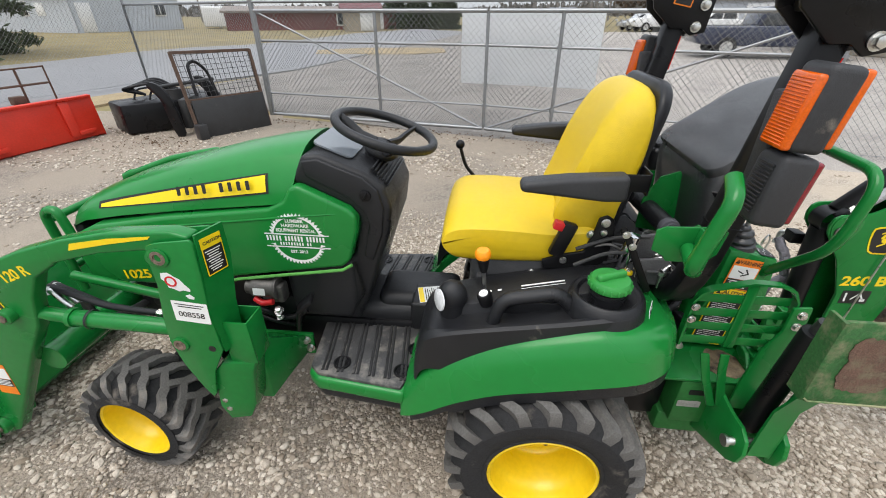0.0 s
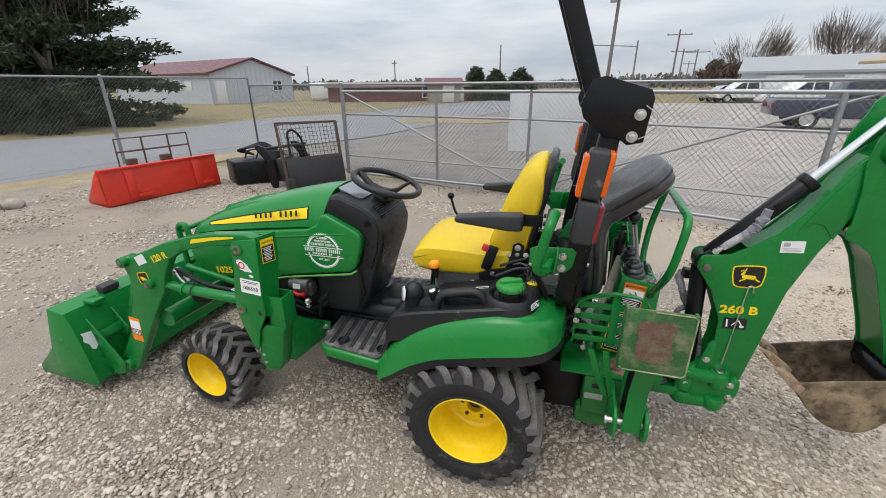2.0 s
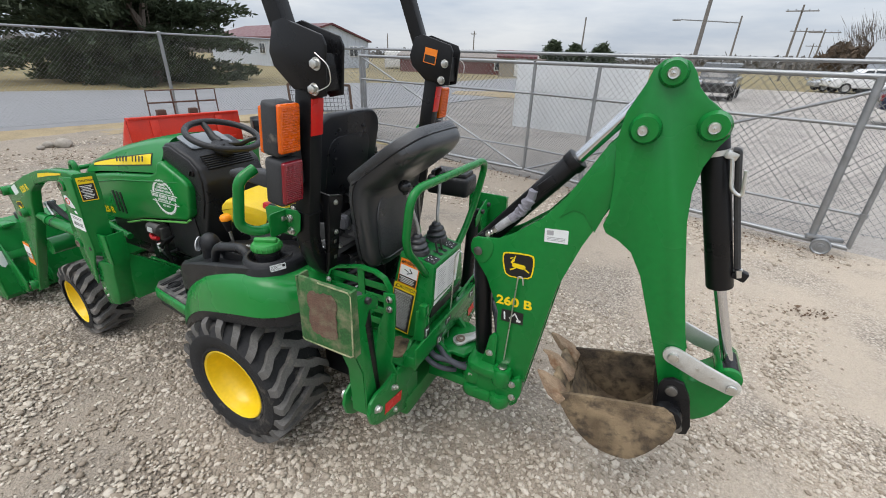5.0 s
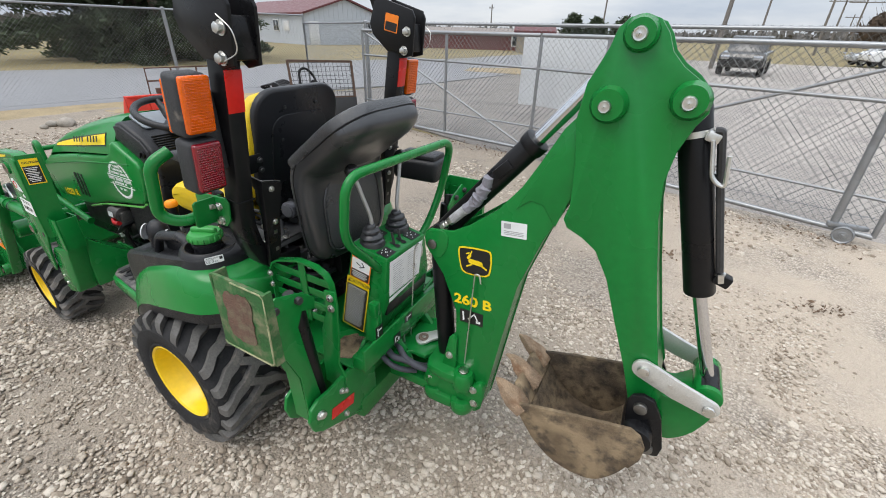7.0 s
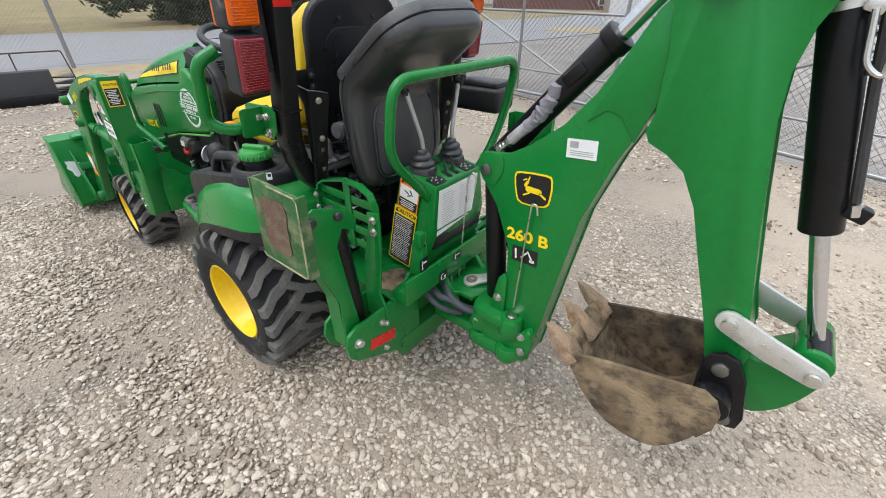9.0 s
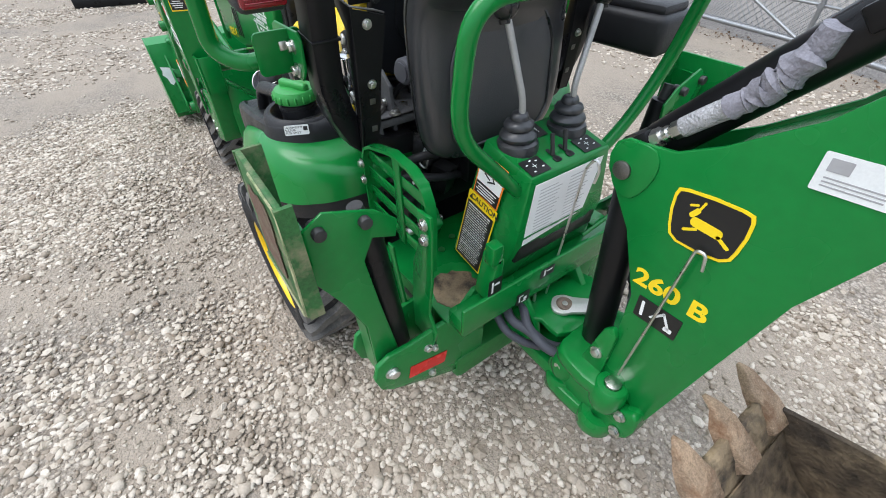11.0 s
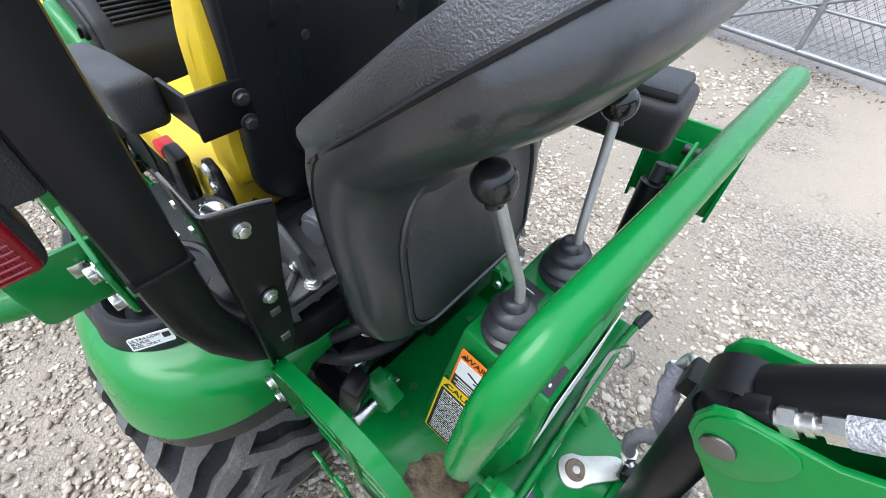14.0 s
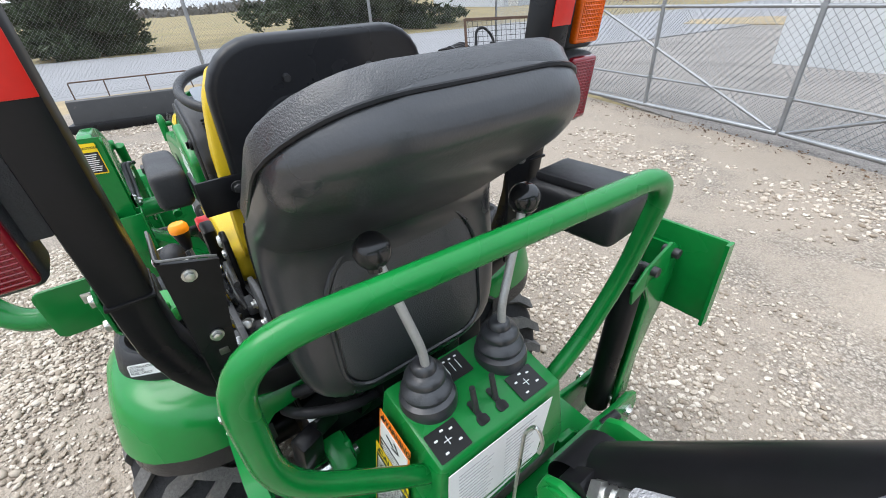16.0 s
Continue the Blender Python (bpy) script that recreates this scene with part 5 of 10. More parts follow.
for x, z in ((0.172, 1.018), (0.196, 0.982)):
    hexbolt(bm, (x, -0.3185, z), (0, -1, 0), 0.0080, 0.007)
part("strut_bolt", bm, STEEL, st)
bm = B()
box(bm, (0.015, -0.262, 0.965), (0.045, 0.028, 0.115), (0, 18, 0), 0.008)
buck = part("belt_buckle", bm, BLACK, seat, "black seat belt buckle")
bm = B()
box(bm, (-0.003, -0.264, 1.012), (0.030, 0.029, 0.026), (0, 18, 0), 0.005)
part("buckle_button", bm, REDP, buck, "red release button")
bm = B()
tube(bm, path_round([(-0.16, 0.36, 0.80), (-0.255, 0.385, 0.90), (-0.312, 0.390, 0.96), (-0.336, 0.391, 1.045)], 0.03), 0.0075, 8)
ball(bm, (-0.337, 0.392, 1.056), 0.020, seg=14)
part("joystick", bm, BLACK, tractor, "black loader joystick")
bm = B()
box(bm, (-0.20, 0.34, 0.83), (0.12, 0.09, 0.08), bev=0.02)
part("joystick_base", bm, PLASTIC, tractor)


# folding roll bar with tail lamps
def rops_side(s):
    bm = B()
    y0, y1 = s * 0.365, s * 0.430
    # the tube bends inwards at its foot: centre x, y, z, half size along x, then the two directions of its section
    rings = []
    for x, y, z, tilt in ((0.335, 0.20, 0.815, 84), (0.335, 0.27, 0.822, 78), (0.335, 0.318, 0.840, 56), (0.336, 0.352, 0.876, 34), (0.339, 0.380, 0.935, 16), (0.345, 0.395, 1.000, 5), (0.352, 0.397, 1.06, 0), (0.375, 0.397, 1.20, 0), (0.435, 0.397, 1.60, 0)):
        c, sn = math.cos(radians(tilt)) * 0.0285, math.sin(radians(tilt)) * 0.0285
        rings.append([(x - 0.033, s * (y - c), z + sn), (x + 0.033, s * (y - c), z + sn), (x + 0.033, s * (y + c), z - sn), (x - 0.033, s * (y + c), z - sn)])
    p = B()
    loft(p, rings)
    bevelled(p, 0.008, 2, 50)
    merge(bm, p)
    post = part("roll_bar_post", bm, BLACK, tractor, "black steel roll bar post")
    bm = B()
    outline = [(0.345, 1.675), (0.385, 1.685), (0.520, 1.645), (0.532, 1.620), (0.518, 1.488), (0.470, 1.478), (0.440, 1.500), (0.400, 1.500), (0.330, 1.560), (0.318, 1.600)]
    for y in (s * 0.360, s * 0.434):
        prism(bm, outline, y - 0.005, y + 0.005, bev=0.002)
    span(bm, (0.475, s * 0.36, 1.50), (0.515, s * 0.43, 1.60), 0.006)
    part("hinge_plate", bm, BLACK, post, "black folding hinge plates")
    bm = B()
    loft(bm, [[(x - 0.028, s * ya, z - 0.009), (x + 0.028, s * ya, z + 0.009), (x + 0.028, s * yb, z + 0.009), (x - 0.028, s * yb, z - 0.009)] for x, z, ya, yb in
              ((0.385, 1.56, 0.372, 0.422), (0.347, 1.66, 0.372, 0.422), (0.217, 2.02, 0.362, 0.412), (0.127, 2.27, 0.352, 0.402))])
    bevelled(bm, 0.006, 2, 50)
    part("upper_bar", bm, BLACK, post)
    bm = B()
    for x, z in ((0.497, 1.572), (0.482, 1.505)):
        for yy in (s * 0.440, s * 0.354):
            d = (0, s if abs(yy) > 0.4 else -s, 0)
            hexbolt(bm, (x, yy, z), d, 0.013, 0.014)
    part("hinge_bolt", bm, STEEL, post)
    bm = B()
    tube(bm, path_round([(0.508, s * 0.455, 1.60), (0.55, s * 0.45, 1.57), (0.545, s * 0.44, 1.52), (0.50, s * 0.45, 1.50)], 0.02), 0.0016, 6)
    part("lanyard", bm, STEEL, post)
    bm = B()
    box(bm, (0.4412, s * 0.397, 1.420), (0.003, 0.052, 0.112), (0, 8.5, 0), 0.001)
    part("reflector_strip", bm, REDTAPE, post, "red reflective strip")
    bm = B()
    box(bm, (0.360, s * 0.397, 1.100), (0.070, 0.061, 0.006), (0, 7, 0), 0.002)
    part("post_seam", bm, BLACK, post)
    # lamp cluster on the outside of the post
    bm = B()
    box(bm, (0.384, s * 0.496, 1.395), (0.066, 0.088, 0.158), (0, 7, 0), 0.014, 3)
    box(bm, (0.372, s * 0.496, 1.235), (0.072, 0.088, 0.150), (0, 7, 0), 0.014, 3)
    span(bm, (0.345, s * 0.425, 1.21), (0.39, s * 0.47, 1.42), 0.006)
    lamp = part("tail_lamp", bm, PLASTIC_G, tractor, "black tail lamp housing")
    for name, x, z, hh, material, label, n in (("amber_lens", 0.420, 1.396, 0.142, AMBER, "amber turn signal lens", 18), ("front_amber_lens", 0.348, 1.390, 0.138, AMBER, "amber front marker lens", 20), ("red_lens", 0.408, 1.234, 0.134, REDLENS, "dark red ribbed brake lens", 19)):
        bm = B()
        box(bm, (x, s * 0.496, z), (0.020, 0.078, hh), (0, 7, 0), 0.007, 3)
        lens = part(name, bm, material, lamp, label)
        bm = B()
        d = 1 if name != "front_amber_lens" else -1
        for i in range(n):
            u = (i + 0.5) / n - 0.5
            box(bm, (x + d * 0.010 + u * 0.9 * hh * 0.123, s * 0.496, z + u * 0.9 * hh), (0.0040, 0.066, 0.0026), (0, 7, 0), 0.0010, 1)
        for i in range(13):
            yy = s * (0.496 + (i - 6) * 0.0052)
            box(bm, (x + d * 0.0096, yy, z), (0.003, 0.0020, hh * 0.88), (0, 7, 0), 0.0007, 1)
        tagged(part("lens_moulding", bm, material, lens), kind="stuff")
    bm = B()
    for i in range(13):
        u = (i - 6) * 0.0082
        box(bm, (0.3335 + u * 0.123, s * 0.500, 1.240 + u), (0.006, 0.048, 0.0042), (0, 7, 0), 0.001, 1)
    part("housing_vent", bm, PLASTIC, lamp, "ribbed black vent")
    # grab handle and its bracket
    bm = B()
    out = [(0.195, 1.040), (0.195, 1.095), (0.215, 1.105), (0.345, 1.110), (0.360, 1.095), (0.350, 1.035), (0.325, 1.010), (0.235, 1.010), (0.225, 1.025)]
    prism(bm, out, s * 0.432, s * 0.438, bev=0.002)
    p = B()
    prism(p, rrect(0.098, 0.086, 0.012, 4), -0.003, 0.003, "z", bev=0.0015)
    merge(bm, p, facing((0.290, s * 0.460, 1.064), (0, 1, 0), (0.1, 0, 1)))
    hand = part("grab_handle_bracket", bm, GREEN, tractor, "green grab handle bracket")
    bm = B()
    tube(bm, path_round([(0.275, s * 0.445, 1.052), (0.255, s * 0.535, 1.045), (0.225, s * 0.575, 1.075), (0.262, s * 0.575, 1.235), (0.275, s * 0.520, 1.262)], 0.05, 8), 0.0175, 14)
    part("grab_handle", bm, GREEN, hand, "bent green tubular grab handle")
    bm = B()
    for p in ((0.313, s * 0.438, 1.076), (0.313, s * 0.438, 1.030)):
        hexbolt(bm, p, (0, s, 0), 0.011, 0.010)
    part("handle_bolt", bm, STEEL, hand)
    bm = B()
    box(bm, (0.2945, s * 0.452, 1.076), (0.004, 0.017, 0.017), (0, 0, 0), 0.001)
    part("square_nut", bm, STEEL, hand, "bright square nut in the bracket")


rops_side(-1)
rops_side(1)
bm = B()
box(bm, (0.117, 0, 2.285), (0.060, 0.81, 0.055), (0, 20, 0), 0.012)
part("roll_bar_top", bm, BLACK, tractor)
bm = B()
m = facing((0.425, 0.3535, 1.60), (1, 0, -0.2), (0.2, 0, 1))
plate(bm, m, 0.062, 0.062, 0.001)
lab = part("roll_bar_label", bm, ORANGE_D, tractor, "orange warning label")
bm = B()
plate(bm, m, 0.054, 0.030, 0.0008, 0.002, (0, -0.012), 0.0012)
part("label_panel", bm, BLACK_D, lab)
bm = B()
m = facing((0.395, 0.3645, 1.22), (1, 0, -0.15), (0.1, 0, 1))
plate(bm, m, 0.04, 0.10, 0.001)
lab = part("post_label", bm, WHITE_D, tractor, "white and orange post label")
bm = B()
plate(bm, m, 0.036, 0.03, 0.0008, 0.002, (0, 0.032), 0.0012)
part("label_head", bm, ORANGE_D, lab)
# zinc fittings and levers crowded beside the seat
rng = random.Random(27)
for x, y, z in ((0.235, -0.285, 0.905), (0.285, -0.270, 0.915), (0.305, -0.300, 0.895)):
    bm = B()
    a = rng.uniform(0, 6.28)
    e = Vector((x + 0.022 * math.cos(a), y + 0.012 * math.sin(a), z + rng.uniform(0.006, 0.02)))
    cyl(bm, (x, y, 0.838), (x, y, z), 0.0065, seg=10)
    cyl(bm, (x, y, z - 0.012), (x, y, z), 0.0125, seg=6)
    cyl(bm, (x, y, z), e, 0.008, seg=12, bev=0.001)
    part("zinc_fitting", bm, STEEL, tractor, "bright zinc fitting")
for way in ([(0.14, -0.28, 0.90), (0.19, -0.29, 0.925), (0.26, -0.285, 0.91), (0.31, -0.28, 0.86)], [(0.14, -0.24, 0.91), (0.24, -0.235, 0.92), (0.33, -0.22, 0.86)]):
    bm = B()
    tube(bm, path_round(way, 0.03), 0.0052, 8)
    part("control_cable", bm, HOSE, tractor)
# black mounting brackets between the roll bar and the backhoe
for s in (-1, 1):
    bm = B()
    loft(bm, [[(x, s * ya, z - q), (x, s * yb, z), (x + 0.008, s * yb, z), (x + 0.008, s * ya, z - q)] for x, ya, yb, z, q in ((0.375, 0.318, 0.346, 0.84, 0), (0.388, 0.306, 0.346, 0.90, 0), (0.396, 0.300, 0.348, 0.975, 0), (0.400, 0.296, 0.348, 1.02, 0), (0.412, 0.280, 0.352, 1.150, 0.020))])
    prism(bm, [(0.335, 1.164), (0.418, 1.152), (0.408, 1.02), (0.395, 0.90), (0.385, 0.84), (0.372, 0.84), (0.382, 1.0), (0.384, 1.11)], s * 0.346, s * 0.352, bev=0.002)
    br = part("mount_bracket", bm, BLACK, tractor, "black mounting bracket")
    bm = B()
    tube(bm, path_round([(0.338, s * 0.349, 1.165), (0.416, s * 0.351, 1.153), (0.416, s * 0.300, 1.141), (0.416, s * 0.281, 1.134)], 0.008), 0.0021, 6)
    part("worn_edge", bm, PINM, br, "bright worn bracket edge")
    bm = B()
    for x, z in ((0.417, 1.120), (0.408, 1.004)):
        hexbolt(bm, (x, s * 0.321, z), (1, 0, -0.1), 0.0075, 0.006)
    part("mount_bolt", bm, STEEL, br)
    bm = B()
    for z in (0.965, 0.90):
        box(bm, (0.402 if z > 0.95 else 0.396, s * 0.321, z), (0.004, 0.014, 0.014), (0, 6, 0), 0.001)
    part("bracket_slot_pin", bm, PINM, br)
bm = B()
prism(bm, [(0.352, -0.300), (0.352, 0.300), (0.285, 0.300), (0.285, 0.120), (0.318, 0.110), (0.318, 0.020), (0.285, 0.010), (0.285, -0.110), (0.322, -0.120), (0.322, -0.185), (0.290, -0.195), (0.262, -0.205), (0.262, -0.300)], 0.886, 0.892, "z", bev=0.001)
prism(bm, [(0.352, -0.300), (0.352, 0.300), (0.347, 0.300), (0.347, -0.300)], 0.868, 0.892, "z", bev=0.001)
part("rear_cover_plate", bm, GREYPLATE, tractor, "dusty dark grey notched plate behind the seat")
bm = B()
tube(bm, [(0.245, -0.06, 1.030), (0.245, 0.30, 1.030)], 0.020, 14)
part("cross_bar", bm, BLACK, tractor, "black cross bar behind the seat")
bm = B()
span(bm, (0.12, -0.27, 0.838), (0.30, 0.27, 0.846), 0.002)
span(bm, (0.27, -0.24, 0.70), (0.34, 0.24, 0.80), 0.015)
part("rear_tray", bm, GREYPLATE, tractor, "dusty grey tray under the notched plate")
for way, r in (([(0.36, -0.24, 0.76), (0.40, -0.20, 0.79), (0.42, -0.10, 0.78), (0.40, 0.02, 0.74)], 0.012), ([(0.35, -0.27, 0.72), (0.41, -0.25, 0.75), (0.44, -0.16, 0.73), (0.42, -0.04, 0.70)], 0.011), ([(0.34, -0.15, 0.82), (0.38, -0.13, 0.84), (0.41, -0.06, 0.80), (0.38, 0.04, 0.76)], 0.010)):
    bm = B()
    tube(bm, path_round(way, 0.04), r, 10)
    part("hydraulic_hose", bm, HOSE, tractor, "black hydraulic hose")
for c, size in (((0.39, -0.215, 0.700), (0.05, 0.06, 0.07)), ((0.38, -0.12, 0.69), (0.06, 0.05, 0.08)), ((0.42, -0.26, 0.66), (0.04, 0.05, 0.10))):
    bm = B()
    box(bm, c, size, (0, 12, 20), 0.006)
    part("valve_block", bm, BLACK, tractor)
bm = B()
plate(bm, facing((0.417, -0.232, 0.735), (0.2, 1, 0.2), (-0.5, 0, 1)), 0.022, 0.012, 0.001, 0.001)
part("cable_tag", bm, WHITE_D, tractor, "small white cable tag")
bm = B()
span(bm, (0.10, -0.24, 0.60), (0.38, 0.24, 0.70), 0.01)
part("rear_housing", bm, BLACK, tractor)
for i in range(6):
    bm = B()
    cyl(bm, (0.20 + 0.03 * i, -0.2 + 0.06 * i, 0.70), (0.22 + 0.03 * i, -0.18 + 0.06 * i, 0.80), 0.018, seg=12, bev=0.003)
    part("valve_spool", bm, DARKSTEEL, tractor)
# bright bits beside the seat: damper, yellow knob, pale cable ends and nuts
bm = B()
cyl(bm, (0.205, -0.290, 1.005), (0.190, -0.285, 0.900), 0.019, seg=22, bev=0.003)
part("damper", bm, CHROME, tractor, "bright steel damper")
bm = B()
ball(bm, (0.205, -0.290, 0.878), 0.016, (1.5, 0.9, 0.9), 16)
part("yellow_knob", bm, DECAL_Y, tractor, "small yellow knob")
for way in ([(0.16, -0.275, 0.842), (0.20, -0.280, 0.865), (0.25, -0.270, 0.868), (0.30, -0.255, 0.842)], [(0.10, -0.24, 0.93), (0.15, -0.265, 0.96), (0.19, -0.27, 0.94), (0.22, -0.26, 0.90)], [(0.36, -0.16, 0.72), (0.39, -0.19, 0.76), (0.40, -0.17, 0.80), (0.37, -0.14, 0.79)]):
    bm = B()
    tube(bm, path_round(way, 0.02), 0.0045, 8)
    part("pale_cable", bm, PINM, tractor, "pale grey cable")
for x, y, z in ((0.24, -0.245, 0.846), (0.34, -0.235, 0.892), (0.335, -0.06, 0.892), (0.22, -0.14, 0.846), (0.31, -0.15, 0.800), (0.18, -0.20, 0.846)):
    bm = B()
    hexbolt(bm, (x, y, z), (0, 0, 1), 0.011, 0.009)
    part("plate_bolt", bm, STEEL, tractor)
for x0, x1, y, z0, z1, t in ((0.16, 0.36, -0.285, 0.84, 0.93, 0.006), (0.20, 0.34, -0.235, 0.84, 0.985, 0.005), (0.12, 0.30, -0.06, 0.84, 0.96, 0.006), (0.15, 0.33, 0.16, 0.84, 0.97, 0.006)):
    bm = B()
    prism(bm, [(x0, z0), (x1, z0), (x1 - 0.01, z1 - 0.03), (x1 - 0.05, z1), (x0 + 0.03, z1 - 0.01)], y - t, y + t, bev=0.002)
    pl = part("seat_bracket", bm, GREYPLATE, tractor, "dusty bracket plate under the seat")
    bm = B()
    for u in (0.25, 0.75):
        hexbolt(bm, (x0 + (x1 - x0) * u, y - t, (z0 + z1) / 2), (0, -1, 0), 0.008, 0.006)
    part("bracket_bolt", bm, STEEL, pl)
for a, b in (((0.06, -0.255, 0.93), (0.26, -0.262, 0.985)), ((0.05, -0.30, 0.90), (0.22, -0.30, 0.955)), ((0.10, -0.20, 0.93), (0.34, -0.215, 0.875))):
    bm = B()
    tube(bm, path_round([a, Vector(a).lerp(Vector(b), 0.5) + Vector((0, 0, 0.02)), b], 0.03), 0.006, 8)
    part("link_rod", bm, DARKSTEEL, tractor, "dark link rod")
rng = random.Random(12)
for i in range(9):
    bm = B()
    x, y = rng.uniform(0.05, 0.36), rng.uniform(-0.27, 0.05)
    a = rng.uniform(0, 180)
    if i % 3 == 0:
        box(bm, (x, y, 0.868 + rng.uniform(0, 0.03)), (rng.uniform(0.04, 0.10), rng.uniform(0.02, 0.05), rng.uniform(0.02, 0.06)), (0, 0, a), 0.005)
    else:
        tube(bm, path_round([(x, y, 0.845), (x + 0.03, y + 0.02, 0.90), (x + 0.10 * math.cos(a), y + 0.10 * math.sin(a), 0.89), (x + 0.12 * math.cos(a), y + 0.12 * math.sin(a), 0.845)], 0.03), 0.008, 8)
    part("linkage" if i % 3 == 0 else "control_cable", bm, (GREYPLATE, HOSE, ENGINE)[i % 3], tractor)
bm = B()
cyl(bm, (0.336, -0.196, 0.985), (0.300, 0.050, 0.996), 0.029, seg=24, bev=0.005)
sock = part("rear_socket", bm, PLASTIC, tractor, "black cylindrical socket housing")
bm = B()
cyl(bm, (0.337, -0.206, 0.985), (0.334, -0.180, 0.986), 0.0305, seg=24, bev=0.004)
cyl(bm, (0.338, -0.211, 0.985), (0.337, -0.206, 0.985), 0.022, seg=20)
part("socket_cap", bm, mat("grey_socket_plastic", (0.085, 0.087, 0.100), 0.35, var=0.1), sock, "grey socket cover")
bm = B()
prism(bm, [(0.290, 0.920), (0.290, 1.020), (0.330, 1.100), (0.385, 1.120), (0.420, 1.055), (0.420, 0.900)], -0.064, -0.056, bev=0.002)
part("socket_bracket", bm, GREEN, tractor, "green bracket plate behind the seat")
bm = B()
tube(bm, path_round([(0.23, -0.23, 0.86), (0.26, -0.24, 0.875), (0.275, -0.25, 0.865)], 0.01), 0.007, 8)
part("yellow_lever", bm, DECAL_Y, tractor, "small yellow lever")
bm = B()
box(bm, (0.535, 0.395, 1.035), (0.215, 0.145, 0.095), (0, 0, 4), 0.02, 3)
box(bm, (0.535, 0.395, 1.088), (0.185, 0.115, 0.028), (0, 0, 4), 0.012, 2)
part("tool_box", bm, PLASTIC, tractor, "black plastic tool box")


# ---- front loader ----
loader = thing("front_loader", (-1.6, 0, 0), "green front loader with its bucket lowered to the gravel", "loader")
ARM = [(-1.842, 0.820), (-1.838, 0.850), (-1.815, 0.866), (-1.783, 0.864), (-1.532, 0.966), (-1.374, 1.013), (-1.226, 1.043), (-1.036, 1.058), (-0.985, 1.045), (-0.99, 1.000), (-1.050, 0.985), (-1.102, 0.998), (-1.27, 0.977), (-1.42, 0.937), (-1.515, 0.880), (-1.565, 0.800), (-1.605, 0.690), (-1.70, 0.56), (-1.93, 0.215), (-1.985, 0.130), (-2.04, 0.105), (-2.095, 0.135), (-2.085, 0.19), (-1.945, 0.40), (-1.845, 0.632), (-1.82, 0.75)]
for s in (-1, 1):
    bm = B()
    prism(bm, ARM, s * 0.455, s * 0.505, bev=0.008, seg=3)
    arm = part("lift_arm", bm, GREEN, loader, "curved green lift arm")
    bm = B()
    for x, z, r in ((-1.819, 0.838, 0.026), (-1.675, 0.735, 0.026), (-2.03, 0.165, 0.034), (-1.085, 0.985, 0.024)):
        cyl(bm, (x, s * 0.44, z), (x, s * 0.530, z), r, seg=20, bev=0.004)
    part("arm_boss", bm, GREEN, arm)
    bm = B()
    for x, z, r in ((-1.819, 0.838, 0.015), (-1.675, 0.735, 0.014), (-2.03, 0.165, 0.018)):
        cyl(bm, (x, s * 0.529, z), (x, s * 0.536, z), r, seg=16, bev=0.003)
    part("pivot_pin", bm, RUSTPIN, arm, "rusty pin end")
    # mast bolted to the chassis: outer plate, angled rear plate, socket, leg, brace
    MAST = [(-1.104, 0.992), (-1.096, 1.024), (-1.066, 1.034), (-0.970, 1.047), (-0.960, 1.034), (-0.968, 0.930), (-0.983, 0.805), (-0.981, 0.670), (-1.034, 0.575), (-1.056, 0.478), (-1.070, 0.456), (-1.090, 0.492), (-1.128, 0.600), (-1.143, 0.690), (-1.134, 0.775), (-1.108, 0.90)]
    bm = B()
    prism(bm, MAST, s * 0.516, s * 0.526, bev=0.003)
    mo = part("mast", bm, GREEN, loader, "green loader mast")
    bm = B()
    prism(bm, [(x, z) for x, z in MAST if z > 0.6] + [(-1.05, 0.55)], s * 0.430, s * 0.440, bev=0.003)
    part("inner_plate", bm, GREEN, mo)
    bm = B()
    loft(bm, [[(xa, s * 0.520, z), (xb, s * 0.436, z), (xb - 0.006, s * 0.434, z), (xa - 0.006, s * 0.518, z)] for xa, xb, z in ((-0.976, -0.965, 0.66), (-0.984, -0.955, 0.80), (-0.962, -0.928, 0.96), (-0.952, -0.928, 1.06))])
    part("rear_plate", bm, GREEN, mo)
    bm = B()
    for x0, y0, x1, y1 in ((-0.985, 0.412, -0.900, 0.418), (-0.985, 0.492, -0.900, 0.500), (-0.906, 0.418, -0.900, 0.492), (-0.985, 0.418, -0.979, 0.492)):
        span(bm, (x0, s * y0, 0.60), (x1, s * y1, 0.757), 0.002)
    part("socket", bm, GREEN, mo, "open square socket on the mast")
    bm = B()
    loft(bm, [[(xa, s * 0.418, z), (xb, s * 0.418, z), (xb, s * 0.498, z), (xa, s * 0.514, z)] for xa, xb, z in ((-1.050, -0.985, 0.335), (-1.072, -0.955, 0.40), (-1.050, -0.925, 0.56), (-1.010, -0.908, 0.60))])
    bevelled(bm, 0.006, 2, 30)
    part("mast_leg", bm, GREEN, mo)
    bm = B()
    loft(bm, [[(xa, s * y, za), (xb, s * y, za), (xb, s * y, zb), (xa, s * y, zb)] for y, xa, xb, za, zb in ((0.425, -1.060, -0.936, 0.352, 0.640), (0.32, -1.09, -0.914, 0.362, 0.545), (0.205, -1.130, -0.890, 0.366, 0.452))])
    bevelled(bm, 0.006, 2, 30)
    span(bm, (-1.160, s * 0.192, 0.360), (-0.862, s * 0.206, 0.462), 0.004)
    part("mast_brace", bm, GREEN, mo, "sloping green box brace to the chassis")
    bm = B()
    for x, z in ((-1.045, 0.385), (-1.050, 0.425)):
        hexbolt(bm, (x, s * 0.500, z), (0, s, 0), 0.010, 0.010)
